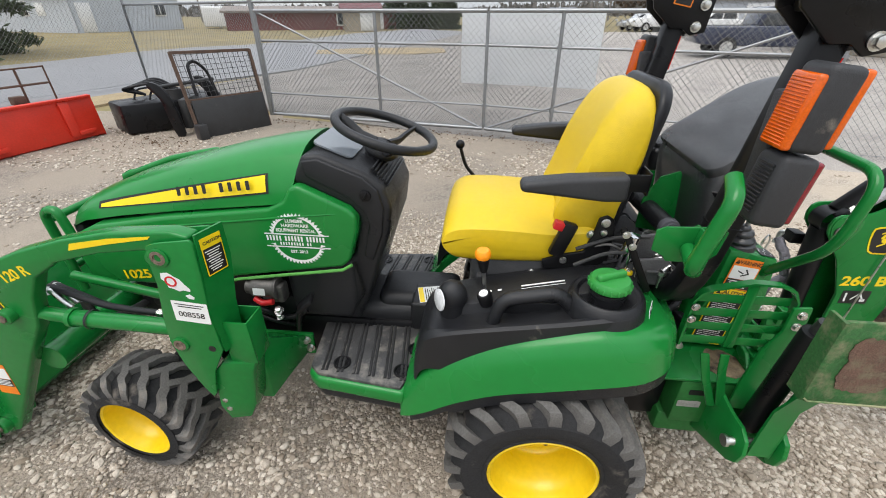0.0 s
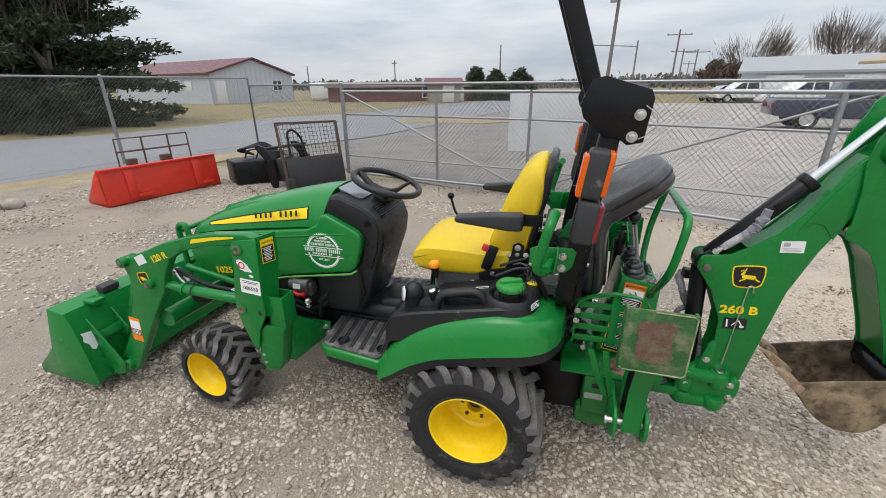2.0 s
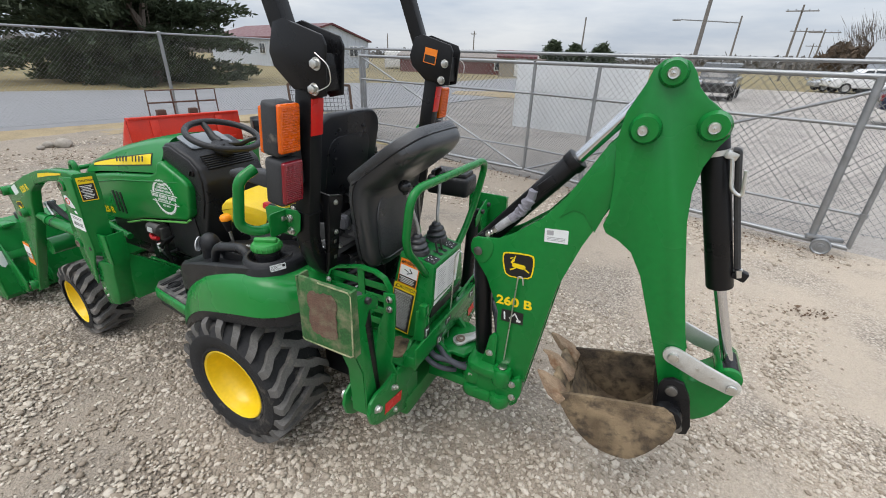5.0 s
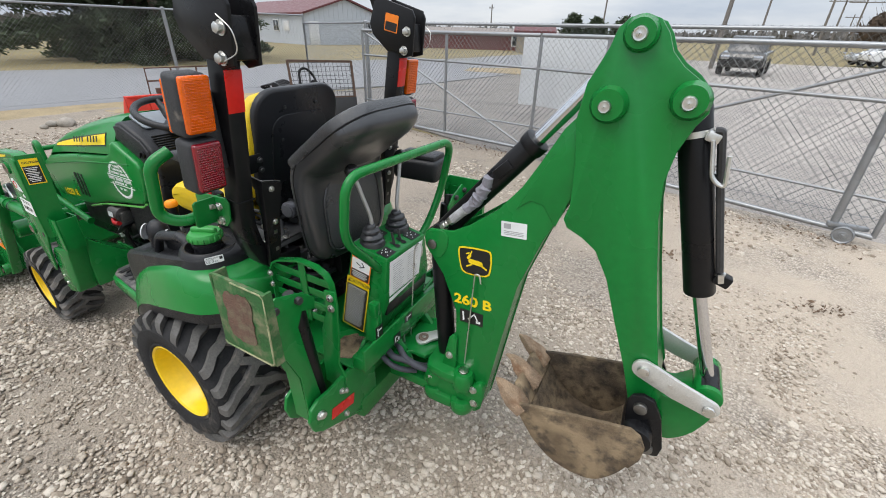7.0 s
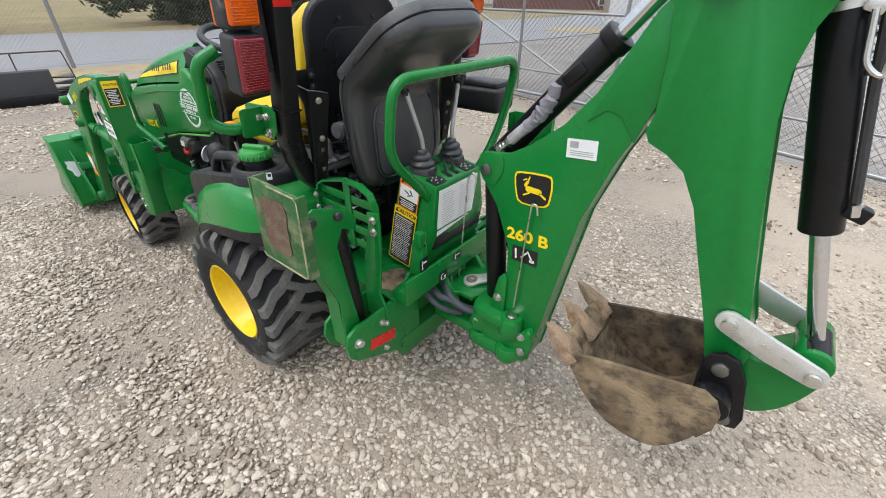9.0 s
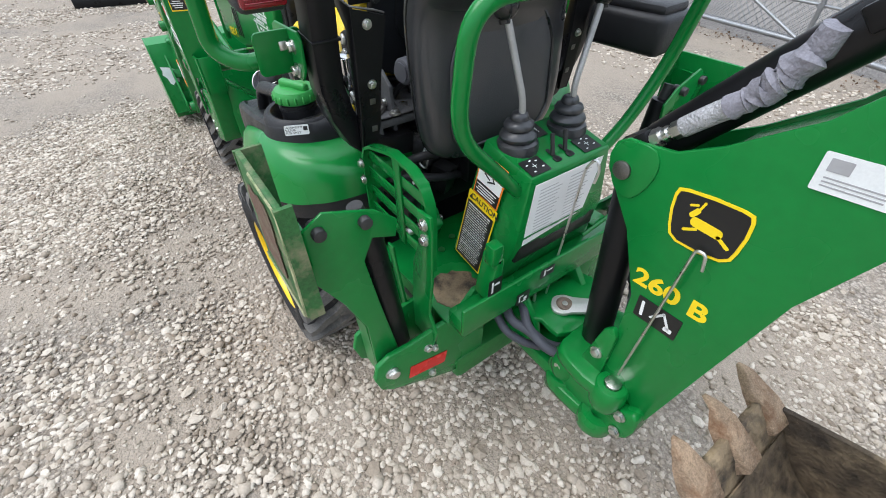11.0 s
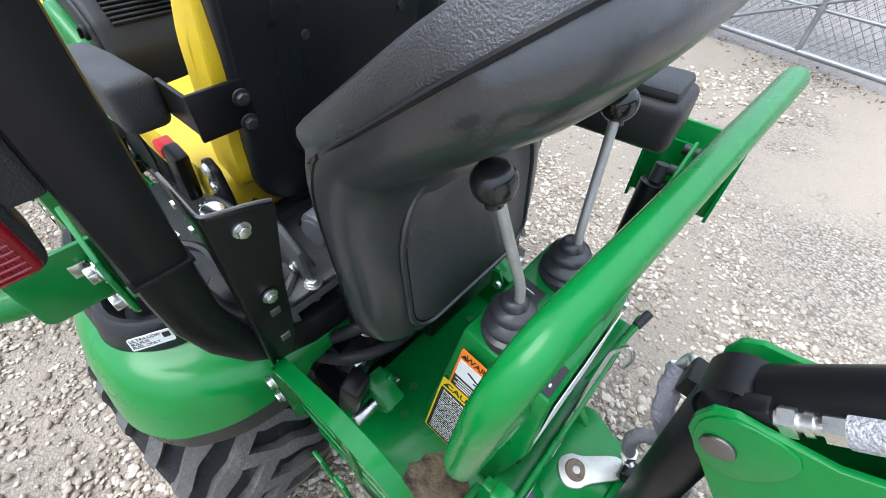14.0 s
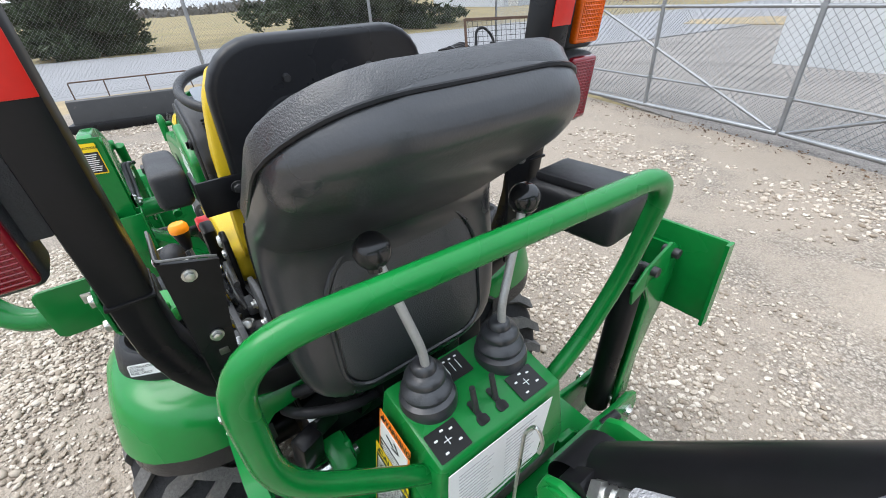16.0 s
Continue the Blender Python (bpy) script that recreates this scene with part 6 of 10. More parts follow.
    for x, z in ((-0.887, 0.434), (-0.876, 0.396), (-1.145, 0.436), (-1.145, 0.396)):
        hexbolt(bm, (x, s * 0.207, z), (0, s, 0), 0.012, 0.014)
    part("mast_bolt", bm, STEEL, mo)
    for x, z, r in ((-1.068, 0.992, 0.021), (-1.110, 0.684, 0.019)):
        bm = B()
        lathe(bm, [(r + 0.007, -0.010), (r + 0.007, 0.004), (r + 0.003, 0.006), (r, 0.006)], (x, s * 0.526, z), (0, s, 0), 24)
        boss = part("pin_boss", bm, GREEN, mo)
        bm = B()
        lathe(bm, [(r, 0.000), (r, 0.007), (r - 0.008, 0.008), (r - 0.011, 0.003), (0.001, 0.003)], (x, s * 0.526, z), (0, s, 0), 24)
        part("mast_pin", bm, RUSTPIN, boss, "rusty hollow pin")
    bm = B()
    lathe(bm, [(0.011, 0.0), (0.011, 0.0015), (0.001, 0.0015)], (-1.012, s * 0.5258, 0.675), (0, s, 0), 16)
    part("mast_hole", bm, BLACK_D, mo)
    # lift cylinder
    bm = B()
    cyl(bm, (-1.14, s * 0.478, 0.705), (-1.50, s * 0.478, 0.715), 0.026, seg=24, bev=0.003)
    cyl(bm, (-1.68, s * 0.478, 0.735), (-1.50, s * 0.478, 0.716), 0.022, seg=20, bev=0.003)
    cyl(bm, (-1.485, s * 0.478, 0.715), (-1.50, s * 0.478, 0.7155), 0.031, seg=24)
    part("lift_cylinder", bm, GREEN, loader)
    # bucket cylinder along the front of the arm
    bm = B()
    cyl(bm, (-1.819, s * 0.425, 0.83), (-2.02, s * 0.425, 0.42), 0.024, seg=20, bev=0.003)
    tl = part("tilt_cylinder", bm, GREEN, loader)
    bm = B()
    cyl(bm, (-2.02, s * 0.425, 0.42), (-2.09, s * 0.425, 0.28), 0.014, seg=16)
    part("tilt_rod", bm, CHROME, tl)
bm = B()
cyl(bm, (-1.70, -0.46, 0.50), (-1.70, 0.46, 0.50), 0.05, seg=24)
part("cross_tube", bm, GREEN, loader)
bm = B()
for y, dz in ((-0.436, 0.0), (-0.420, -0.018)):
    tube(bm, path_round([(-1.62, y + 0.03, 0.775), (-1.56, y, 0.792 + dz * 0.3), (-1.49, y, 0.765 + dz * 0.6), (-1.42, y, 0.738 + dz), (-1.34, y, 0.728 + dz), (-1.24, y, 0.722 + dz)], 0.05, 6), 0.0105, 12)
part("loader_hose", bm, HOSE, loader, "black hydraulic hoses")
for y in (-0.440, -0.415):
    bm = B()
    tube(bm, path_round([(-1.60, y + 0.01, 0.775), (-1.575, y, 0.785), (-1.55, y, 0.745), (-1.53, y, 0.725)], 0.012), 0.010, 10)
    cyl(bm, (-1.585, y + 0.003, 0.782), (-1.60, y + 0.01, 0.774), 0.0155, seg=6)
    part("elbow_fitting", bm, STEEL, loader, "bright steel elbow")
for y, dz in ((-0.436, -0.005), (-0.420, -0.023)):
    bm = B()
    cyl(bm, (-1.245, y, 0.7275 + dz), (-1.185, y, 0.722 + dz), 0.009, seg=14)
    cyl(bm, (-1.232, y, 0.7265 + dz), (-1.215, y, 0.725 + dz), 0.0155, seg=6)
    part("hose_fitting", bm, STEEL, loader, "bright steel hose fitting")
bm = B()
lathe(bm, [(0.0305, -0.004), (0.0325, 0.0), (0.0305, 0.004)], (-1.43, -0.478, 0.7135), (1, 0, 0), 20)
part("cable_tie", bm, PLASTIC, loader)
bm = B()
cyl(bm, (-1.67, -0.285, 0.735), (-1.10, -0.300, 0.640), 0.017, seg=16)
part("guard_tube", bm, GREEN, loader)
bm = B()
tube(bm, path_round([(-1.66, -0.30, 0.64), (-1.66, -0.30, 0.52), (-1.60, -0.15, 0.50), (-1.60, 0.15, 0.50), (-1.66, 0.30, 0.52), (-1.66, 0.30, 0.64)], 0.06), 0.017, 10)
part("bumper_bar", bm, DARKSTEEL, loader)
# bucket
bm = B()
BK = [(-2.345, 0.545), (-2.235, 0.525), (-2.205, 0.46), (-2.145, 0.10), (-2.175, 0.065), (-2.30, 0.075), (-2.62, 0.085), (-2.62, 0.095)]
outer = BK[:-1]
inner = [(-2.340, 0.537), (-2.243, 0.518), (-2.214, 0.457), (-2.154, 0.108), (-2.18, 0.075), (-2.30, 0.085), (-2.62, 0.094)]
prism(bm, outer + inner[::-1], -0.615, 0.615, bev=0.0)
for s in (-1, 1):
    prism(bm, [(-2.345, 0.547), (-2.232, 0.527), (-2.200, 0.46), (-2.140, 0.10), (-2.175, 0.060), (-2.60, 0.078), (-2.60, 0.13), (-2.44, 0.27)], s * 0.612, s * 0.622, bev=0.002)
bucket = part("bucket", bm, GREEN, loader, "scuffed green loader bucket")
bm = B()
for s in (-1, 1):
    for y in (0.40, 0.54):
        prism(bm, [(-2.205, 0.46), (-2.10, 0.32), (-2.01, 0.20), (-2.03, 0.13), (-2.14, 0.09), (-2.18, 0.25)], s * (y - 0.005), s * (y + 0.005), bev=0.002)
    box(bm, (-2.16, s * 0.47, 0.35), (0.02, 0.15, 0.05), (0, -15, 0), 0.004)
    span(bm, (-2.26, s * 0.43, 0.525), (-2.17, s * 0.50, 0.55), 0.01)
for y in (-0.2, 0.2):
    box(bm, (-2.185, y, 0.30), (0.012, 0.05, 0.36), (0, -9.5, 0), 0.003)
part("bucket_ear", bm, GREEN, bucket)
bm = B()
box(bm, (-2.27, -0.34, 0.557), (0.06, 0.10, 0.045), (0, 10, 0), 0.01)
part("bucket_hook", bm, DARKSTEEL, bucket, "dark bolt-on hook")
bm = B()
p = B()
prism(p, [(-0.046, 0.060), (-0.010, 0.052), (0.018, 0.044), (0.034, 0.030), (0.030, 0.010), (0.040, -0.016), (0.030, -0.046), (0.012, -0.038), (-0.012, -0.060), (-0.026, -0.046), (-0.030, -0.014), (-0.050, 0.010), (-0.042, 0.034)], 0.004, 0.005, "z", bev=0)
merge(bm, p, facing((-2.186, -0.552, 0.338), (0, 1, 0), (-0.165, 0, 1)))
part("bucket_sticker", bm, PAPER, bucket, "torn white sticker")
# decals on the near arm and mast
AP = -0.5055
bm = B()
prism(bm, [(-1.352, 0.984), (-1.340, 1.006), (-1.22, 1.028), (-1.09, 1.042), (-1.10, 1.033), (-1.22, 1.012)], AP, AP - 0.0012, bev=0)
part("arm_stripe", bm, DECAL_Y, loader, "yellow arm stripe")
bm = B()
words(bm, "120 R", facing((-1.575, AP, 0.888), (1, 0, 0.38), (0, 0, 1)), 0.048, lift=0.0, bold=0.001)
part("arm_number", bm, DECAL_Y, loader, "yellow model number")
bm = B()
plate(bm, facing((-1.70, AP, 0.862), (1, 0, 0.42), (0, 0, 1)), 0.066, 0.048, 0.001)
part("arm_tag", bm, PAPER, loader, "small white tag")
BD = facing((-1.715, AP, 0.759), (1, 0, 0.2), (0, 0, 1))
bm = B()
plate(bm, BD, 0.070, 0.066, 0.001, 0.014)
ab = part("arm_badge", bm, DECAL_Y, loader, "black and yellow badge")
bm = B()
plate(bm, BD, 0.062, 0.058, 0.0008, 0.011, (0, 0), 0.0008)
part("badge_field", bm, BLACK_D, ab)
bm = B()
p = B()
prism(p, [(-0.022, 0.004), (-0.012, 0.012), (0.004, 0.004), (0.024, -0.010), (0.022, -0.016), (0.006, -0.008), (-0.004, -0.012), (-0.018, -0.010), (-0.012, -0.002)], 0.0016, 0.0024, "z", bev=0)
merge(bm, p, BD)
part("badge_mark", bm, DECAL_Y, ab)
AL = facing((-1.888, AP, 0.425), (1, 0, -0.10), (0.42, 0, 1))
bm = B()
plate(bm, AL, 0.072, 0.150, 0.001, 0.003)
wl = part("warning_label", bm, ORANGE_D, loader, "orange, white and black warning label")
for name, material, h, yy in (("label_panel", WHITE_D, 0.052, 0.030), ("label_text", BLACK_D, 0.036, -0.016)):
    bm = B()
    plate(bm, AL, 0.068, h, 0.0008, 0.002, (0, yy), 0.0008)
    part(name, bm, material, wl)
bm = B()
for i in range(4):
    plate(bm, AL, 0.058, 0.003, 0.0006, 0.001, (0, -0.004 - i * 0.008), 0.0016)
part("label_line", bm, WHITE_D, wl)
MP = -0.5265
bm = B()
m = facing((-1.035, MP, 0.812), (1, 0, -0.08), (0, 0, 1))
plate(bm, m, 0.105, 0.072, 0.001, 0.002)
tag = part("asset_tag", bm, WHITE_D, loader, "white number tag")
bm = B()
words(bm, "008558", m, 0.026, (0, -0.010), 0.0012, bold=0.0003)
for i, w in enumerate((0.085, 0.07)):
    plate(bm, m, w, 0.003, 0.0006, 0.001, (0, 0.026 - i * 0.008), 0.001)
part("tag_print", bm, BLACK_D, tag)
bm = B()
p = B()
prism(p, [(-0.040, 0.022), (-0.020, 0.028), (-0.004, 0.018), (0.010, 0.012), (0.022, -0.004), (0.036, -0.018), (0.034, -0.026), (0.016, -0.024), (0.004, -0.030), (-0.012, -0.024), (-0.026, -0.022), (-0.030, -0.004), (-0.042, 0.004)], 0, 0.001, "z", bev=0)
merge(bm, p, facing((-1.045, MP, 0.915), (1, 0, -0.12), (0, 0, 1)))
p = B()
prism(p, [(-0.010, 0.004), (0.004, 0.008), (0.014, -0.004), (0.010, -0.010), (-0.004, -0.006)], 0, 0.001, "z", bev=0)
merge(bm, p, facing((-1.022, MP, 0.868), (1, 0, 0.1), (0, 0, 1)))
part("mast_sticker", bm, PAPER, loader, "worn white and red sticker")
bm = B()
lathe(bm, [(0.017, 0.0), (0.017, 0.0012), (0.012, 0.0012), (0.012, 0.0)], (-1.060, MP - 0.001, 0.917), (0, -1, 0), 20)
part("sticker_ring", bm, REDP, loader)
CL = facing((-0.9435, -0.4815, 0.985), (0.030, 0.084, 0), (0.06, 0, 1))
bm = B()
plate(bm, CL, 0.062, 0.115, 0.001, 0.002)
cl = part("caution_label", bm, DECAL_Y, loader, "yellow and black caution label")
bm = B()
plate(bm, CL, 0.056, 0.078, 0.0006, 0.001, (0, -0.014), 0.001)
words(bm, "CAUTION", CL, 0.0125, (0.004, 0.041), 0.0014, bold=0.0003)
part("label_panel", bm, BLACK_D, cl)
bm = B()
for i in range(9):
    plate(bm, CL, 0.046 - 0.008 * (i % 3), 0.003, 0.0004, 0.001, (-0.002, 0.016 - i * 0.0075), 0.0017)
part("label_line", bm, WHITE_D, cl)


# ---- backhoe ----
backhoe = thing("backhoe", (0.9, 0, 0), "green backhoe with folded boom, resting its muddy bucket on gravel", "backhoe")
# main frame: cross beam, side boxes, rear plates
bm = B()
span(bm, (0.46, -0.335, 0.30), (0.64, 0.335, 0.495), 0.01)
span(bm, (0.44, -0.30, 0.20), (0.70, 0.30, 0.30), 0.02)
part("main_frame", bm, GREEN_D, backhoe, "dusty green main frame")
bm = B()
span(bm, (0.355, -0.335, 0.497), (0.70, 0.335, 0.507), 0.003)
part("deck_plate", bm, GREEN, backhoe, "flat green deck plate")
bm = B()
for x, y in ((0.44, -0.13), (0.47, -0.19), (0.51, -0.14), (0.42, 0.10)):
    cyl(bm, (x, y, 0.507), (x, y, 0.511), 0.010, seg=14)
part("deck_pin", bm, GREEN_D, backhoe)
bm = B()
rng = random.Random(3)
prism(bm, [(0.620 + (0.070 + rng.uniform(-0.016, 0.004)) * math.cos(a), -0.250 + (0.074 + rng.uniform(-0.016, 0.006)) * math.sin(a)) for a in [2 * math.pi * i / 26 for i in range(26)]], 0.505, 0.511, "z", bev=0.002)
part("deck_mud", bm, MUD, backhoe, "caked mud patch on the deck")
bm = B()
span(bm, (0.694, -0.33, 0.500), (0.755, 0.33, 0.556), 0.008)
span(bm, (0.745, -0.33, 0.515), (0.757, 0.33, 0.600), 0.004)
part("rear_channel", bm, GREEN, backhoe, "green rear cross channel")
for s in (-1, 1):
    bm = B()
    lobe = [(s * y, z) for y, z in ((0.500, 0.345), (0.530, 0.375), (0.542, 0.425), (0.530, 0.470), (0.495, 0.490), (0.440, 0.486), (0.300, 0.500))]
    foot = [(s * y, z) for y, z in ((0.200, 0.210), (0.230, 0.205), (0.300, 0.245))]
    prism(bm, lobe + [(s * 0.245, 0.56), (s * 0.20, 0.56)] + foot, 0.675, 0.690, "x", bev=0.003)
    prism(bm, lobe + [(s * 0.20, 0.495)] + foot, 0.565, 0.578, "x", bev=0.003)
    sp = part("stabiliser_bracket", bm, GREEN, backhoe, "green stabiliser bracket plate")
    bm = B()
    m = facing((0.6905, s * 0.391, 0.366), (0, 1, 0.20 * s), (0, 0, 1))
    plate(bm, m, 0.116, 0.046, 0.0015, 0.003)
    part("reflector", bm, REDTAPE, sp, "red reflector")
    bm = B()
    for y, z, r in ((0.497, 0.425, 0.013), (0.39, 0.440, 0.009), (0.37, 0.425, 0.008), (0.38, 0.318, 0.009)):
        hexbolt(bm, (0.690, s * y, z), (1, 0, 0), r, 0.008)
    part("bracket_bolt", bm, STEEL, sp)
    bm = B()
    cyl(bm, (0.545, s * 0.492, 0.425), (0.705, s * 0.492, 0.425), 0.013, seg=18, bev=0.002)
    cyl(bm, (0.536, s * 0.492, 0.425), (0.545, s * 0.492, 0.425), 0.019, seg=18)
    part("pivot_pin", bm, STEEL, sp)
    if s < 0:
        bm = B()
        prism(bm, [(s * 0.215, 0.56), (s * 0.255, 0.58), (s * 0.235, 0.70), (s * 0.215, 0.70)], 0.70, 0.75, "x", bev=0.003)
        box(bm, (0.735, s * 0.235, 0.715), (0.03, 0.03, 0.055), (0, 0, 0), 0.004)
        part("lock_bracket", bm, GREEN, backhoe)
    # stabiliser leg folded up, channel section with pad
    bm = B()
    leg = [(s * y, z) for y, z in ((0.485, 0.385), (0.452, 0.400), (0.462, 0.49), (0.487, 0.66), (0.503, 0.79), (0.480, 0.835), (0.432, 0.815), (0.425, 0.855), (0.470, 0.895), (0.560, 0.928), (0.600, 0.905), (0.605, 0.79), (0.560, 0.70), (0.524, 0.60), (0.522, 0.50), (0.520, 0.390))]
    prism(bm, leg, 0.658, 0.666, "x", bev=0.003)
    loft(bm, [[(0.598, s * y, z), (0.658, s * y, z), (0.658, s * (y - 0.008), z), (0.598, s * (y - 0.008), z)] for y, z in ((0.520, 0.40), (0.522, 0.50), (0.527, 0.60), (0.561, 0.70), (0.605, 0.79), (0.600, 0.90))])
    lg = part("stabiliser_leg", bm, GREEN, backhoe, "green stabiliser leg folded upright")
    bm = B()
    p = B()
    dx, dz = (0.006, 0.021) if s < 0 else (0.035, -0.045)
    prism(p, rrect(0.204, 0.230, 0.014, 4), -0.005, 0.005, "z", bev=0.002)
    merge(bm, p, facing((0.619 + dx, s * 0.634, 0.868 + dz), (1, 0, 0), (0, -s * 0.03, 1)))
    for x, w in ((0.520 + dx, 0.046), (0.718 + dx, 0.026)):
        loft(bm, [[(x - 0.004, s * 0.638, z + dz), (x + 0.004, s * 0.638, z + dz), (x + 0.004, s * (0.638 - w), z + dz), (x - 0.004, s * (0.638 - w), z + dz)] for z in (0.755, 0.981)])
    pad = part("stabiliser_pad", bm, PADGREEN if s < 0 else GREEN, lg, "scuffed green stabiliser pad with bent flanges" if s < 0 else "green stabiliser pad with bent flanges")
    bm = B()
    rng = random.Random(8 + s)
    pts = []
    for i in range(72):
        a = 2 * math.pi * i / 72
        k = 1.0 / (abs(math.cos(a) / 0.056) ** 4 + abs(math.sin(a) / 0.078) ** 4) ** 0.25 * (1 + 0.16 * noise.noise((math.cos(a) * 2.2 + 3 * s, math.sin(a) * 2.2, 1.5))) * rng.uniform(0.955, 1.03)
        pts.append((k * math.cos(a), k * math.sin(a)))
    p = B()
    prism(p, pts, 0, 0.0012, "z", bev=0)
    merge(bm, p, facing((0.612 + dx, s * 0.6405, 0.872 + dz), (-s, 0, 0), (0, -s * 0.03, 1)))
    part("pad_mud", bm, RUSTMUD, pad, "rusty mud patch")
    bm = B()
    edge = [(0.520, 0.766), (0.530, 0.758), (0.708, 0.758), (0.718, 0.766), (0.719, 0.970), (0.709, 0.978), (0.60, 0.979)]
    tube(bm, [(x + dx, s * (0.6395 - 0.03 * (z - 0.868)), z + dz) for x, z in edge], 0.0028, 6)
    part("pad_worn_edge", bm, WORNEDGE, pad, "pale worn pad edge")
    bm = B()
    for y, z in ((0.575, 0.895), (0.492, 0.882)):
        cyl(bm, (0.640, s * y, z), (0.680, s * y, z), 0.012, seg=16, bev=0.002)
    part("leg_pin", bm, DARKSTEEL, lg)
    bm = B()
    cyl(bm, (0.628, s * 0.440, 0.44), (0.628, s * 0.480, 0.85), 0.031, seg=24, bev=0.004)
    cc = part("stabiliser_cylinder", bm, BLACK, backhoe, "black stabiliser cylinder")
    bm = B()
    cyl(bm, (0.628, s * 0.480, 0.85), (0.628, s * 0.490, 0.890), 0.016, seg=16)
    part("cylinder_rod", bm, DARKSTEEL, cc)
    if s > 0:
        continue
    for way, w in (([(0.462, 0.660), (0.494, 0.560), (0.545, 0.440)], 0.013), ([(0.520, 0.660), (0.530, 0.600), (0.572, 0.440)], 0.013)):
        bm = B()
        prism(bm, [(x - w, z) for x, z in way] + [(x + w, z) for x, z in way[::-1]], s * 0.372, s * 0.379, bev=0.002)
        part("footrest_strut", bm, GREEN, backhoe, "flat green footrest strut")
    # footrest: slatted panel standing on edge, with its post
    bm = B()
    arch = [Vector(q) for q in ((0.388, 0.675), (0.388, 0.835), (0.402, 0.862), (0.430, 0.879), (0.528, 0.905), (0.600, 0.902), (0.640, 0.885), (0.660, 0.850), (0.664, 0.79), (0.660, 0.665))]
    rings = []
    for i, q in enumerate(arch):
        d = (arch[min(i + 1, len(arch) - 1)] - arch[max(i - 1, 0)]).normalized()
        n = Vector((-d.y, d.x)) * 0.0035
        rings.append([(q.x + n.x, s * 0.337, q.y + n.y), (q.x - n.x, s * 0.337, q.y - n.y), (q.x - n.x, s * 0.360, q.y - n.y), (q.x + n.x, s * 0.360, q.y + n.y)])
    loft(bm, rings)
    fr = part("footrest", bm, GREEN, backhoe, "green slatted footrest")
    for z, x1 in ((0.690, 0.658), (0.742, 0.660), (0.794, 0.661), (0.844, 0.650)):
        bm = B()
        box(bm, ((0.390 + x1) / 2, s * 0.345, z), (x1 - 0.390, 0.004, 0.028), (0, 0, 0), 0.0015)
        part("footrest_slat", bm, GREEN, fr)
    bm = B()
    box(bm, (0.535, s * 0.349, 0.785), (0.030, 0.005, 0.235), (0, 0, 0), 0.002)
    part("footrest_stem", bm, GREEN, fr)
    bm = B()
    prism(bm, [(0.645, 0.840), (0.692, 0.846), (0.696, 0.80), (0.688, 0.66), (0.672, 0.54), (0.700, 0.49), (0.690, 0.43), (0.600, 0.43), (0.602, 0.55), (0.616, 0.68), (0.646, 0.76)], s * 0.362, s * 0.372, bev=0.003)
    part("footrest_post", bm, GREEN, fr)
    bm = B()
    for x, z in ((0.672, 0.820), (0.672, 0.780)):
        hexbolt(bm, (x, s * 0.372, z), (0, s, 0), 0.010, 0.007)
    for z in (0.822, 0.778):
        hexbolt(bm, (0.393, s * 0.364, z), (0, s, 0), 0.009, 0.006)
    part("footrest_bolt", bm, STEEL, fr)

for x, y, z, w, h in ((0.7515, -0.237, 0.625, 0.040, 0.050), (0.7575, -0.06, 0.575, 0.050, 0.030), (0.7575, 0.19, 0.575, 0.045, 0.03)):
    m = facing((x, y, z), (0, 1, 0), (0, 0, 1))
    bm = B()
    plate(bm, m, w, h, 0.001, 0.002)
    pg = part("pictogram", bm, BLACK_D, backhoe, "small black pictogram label")
    bm = B()
    plate(bm, m, w * 0.12, h * 0.7, 0.0006, 0.001, (-w * 0.2, 0), 0.001)
    plate(bm, m, w * 0.4, h * 0.12, 0.0006, 0.001, (w * 0.12, h * 0.15), 0.001)
    part("pictogram_mark", bm, WHITE_D, pg)
bm = B()
m = facing((0.52, -0.3362, 0.45), (1, 0, 0), (0, 0, 1))
plate(bm, m, 0.055, 0.022, 0.001, 0.002)
part("frame_label", bm, BLACK_D, backhoe, "small black label on the frame")
bm = B()
plate(bm, facing((0.505, -0.3362, 0.395), (1, 0, 0), (0, 0, 1)), 0.075, 0.028, 0.001, 0.002)
part("serial_plate", bm, mat("worn_serial_plate", (0.34, 0.34, 0.32), 0.6, var=0.4, scale=40), backhoe, "worn metal serial plate")
# control tower
bm = B()
loft(bm, [[(0.500, -0.172, 0.52), (0.690, -0.178, 0.52), (0.690, 0.165, 0.52), (0.500, 0.16, 0.52)],
          [(0.545, -0.162, 0.72), (0.728, -0.160, 0.70), (0.728, 0.142, 0.70), (0.545, 0.142, 0.72)],
          [(0.572, -0.140, 0.892), (0.726, -0.138, 0.862), (0.726, 0.115, 0.862), (0.572, 0.115, 0.892)]])
bevelled(bm, 0.008, 2, 30)
tower = part("control_tower", bm, GREEN, backhoe, "green control tower")
bm = B()
prism(bm, [(-0.125, 0.72), (-0.06, 0.66), (0.10, 0.66), (0.13, 0.72), (0.13, 0.625), (-0.15, 0.625)], 0.705, 0.722, "x", bev=0.003)
part("tower_opening", bm, BLACK_D, tower)
TOPM = facing((0.648, -0.012, 0.8788), (0, 1, 0), (-0.98, 0, 0.19))
bm = B()
for x, y in ((-0.092, -0.050), (0.074, -0.048), (-0.010, 0.045)):
    plate(bm, TOPM, 0.056, 0.048, 0.001, 0.002, (x, y))
st = part("control_label", bm, BLACK_D, tower, "black control pattern labels")
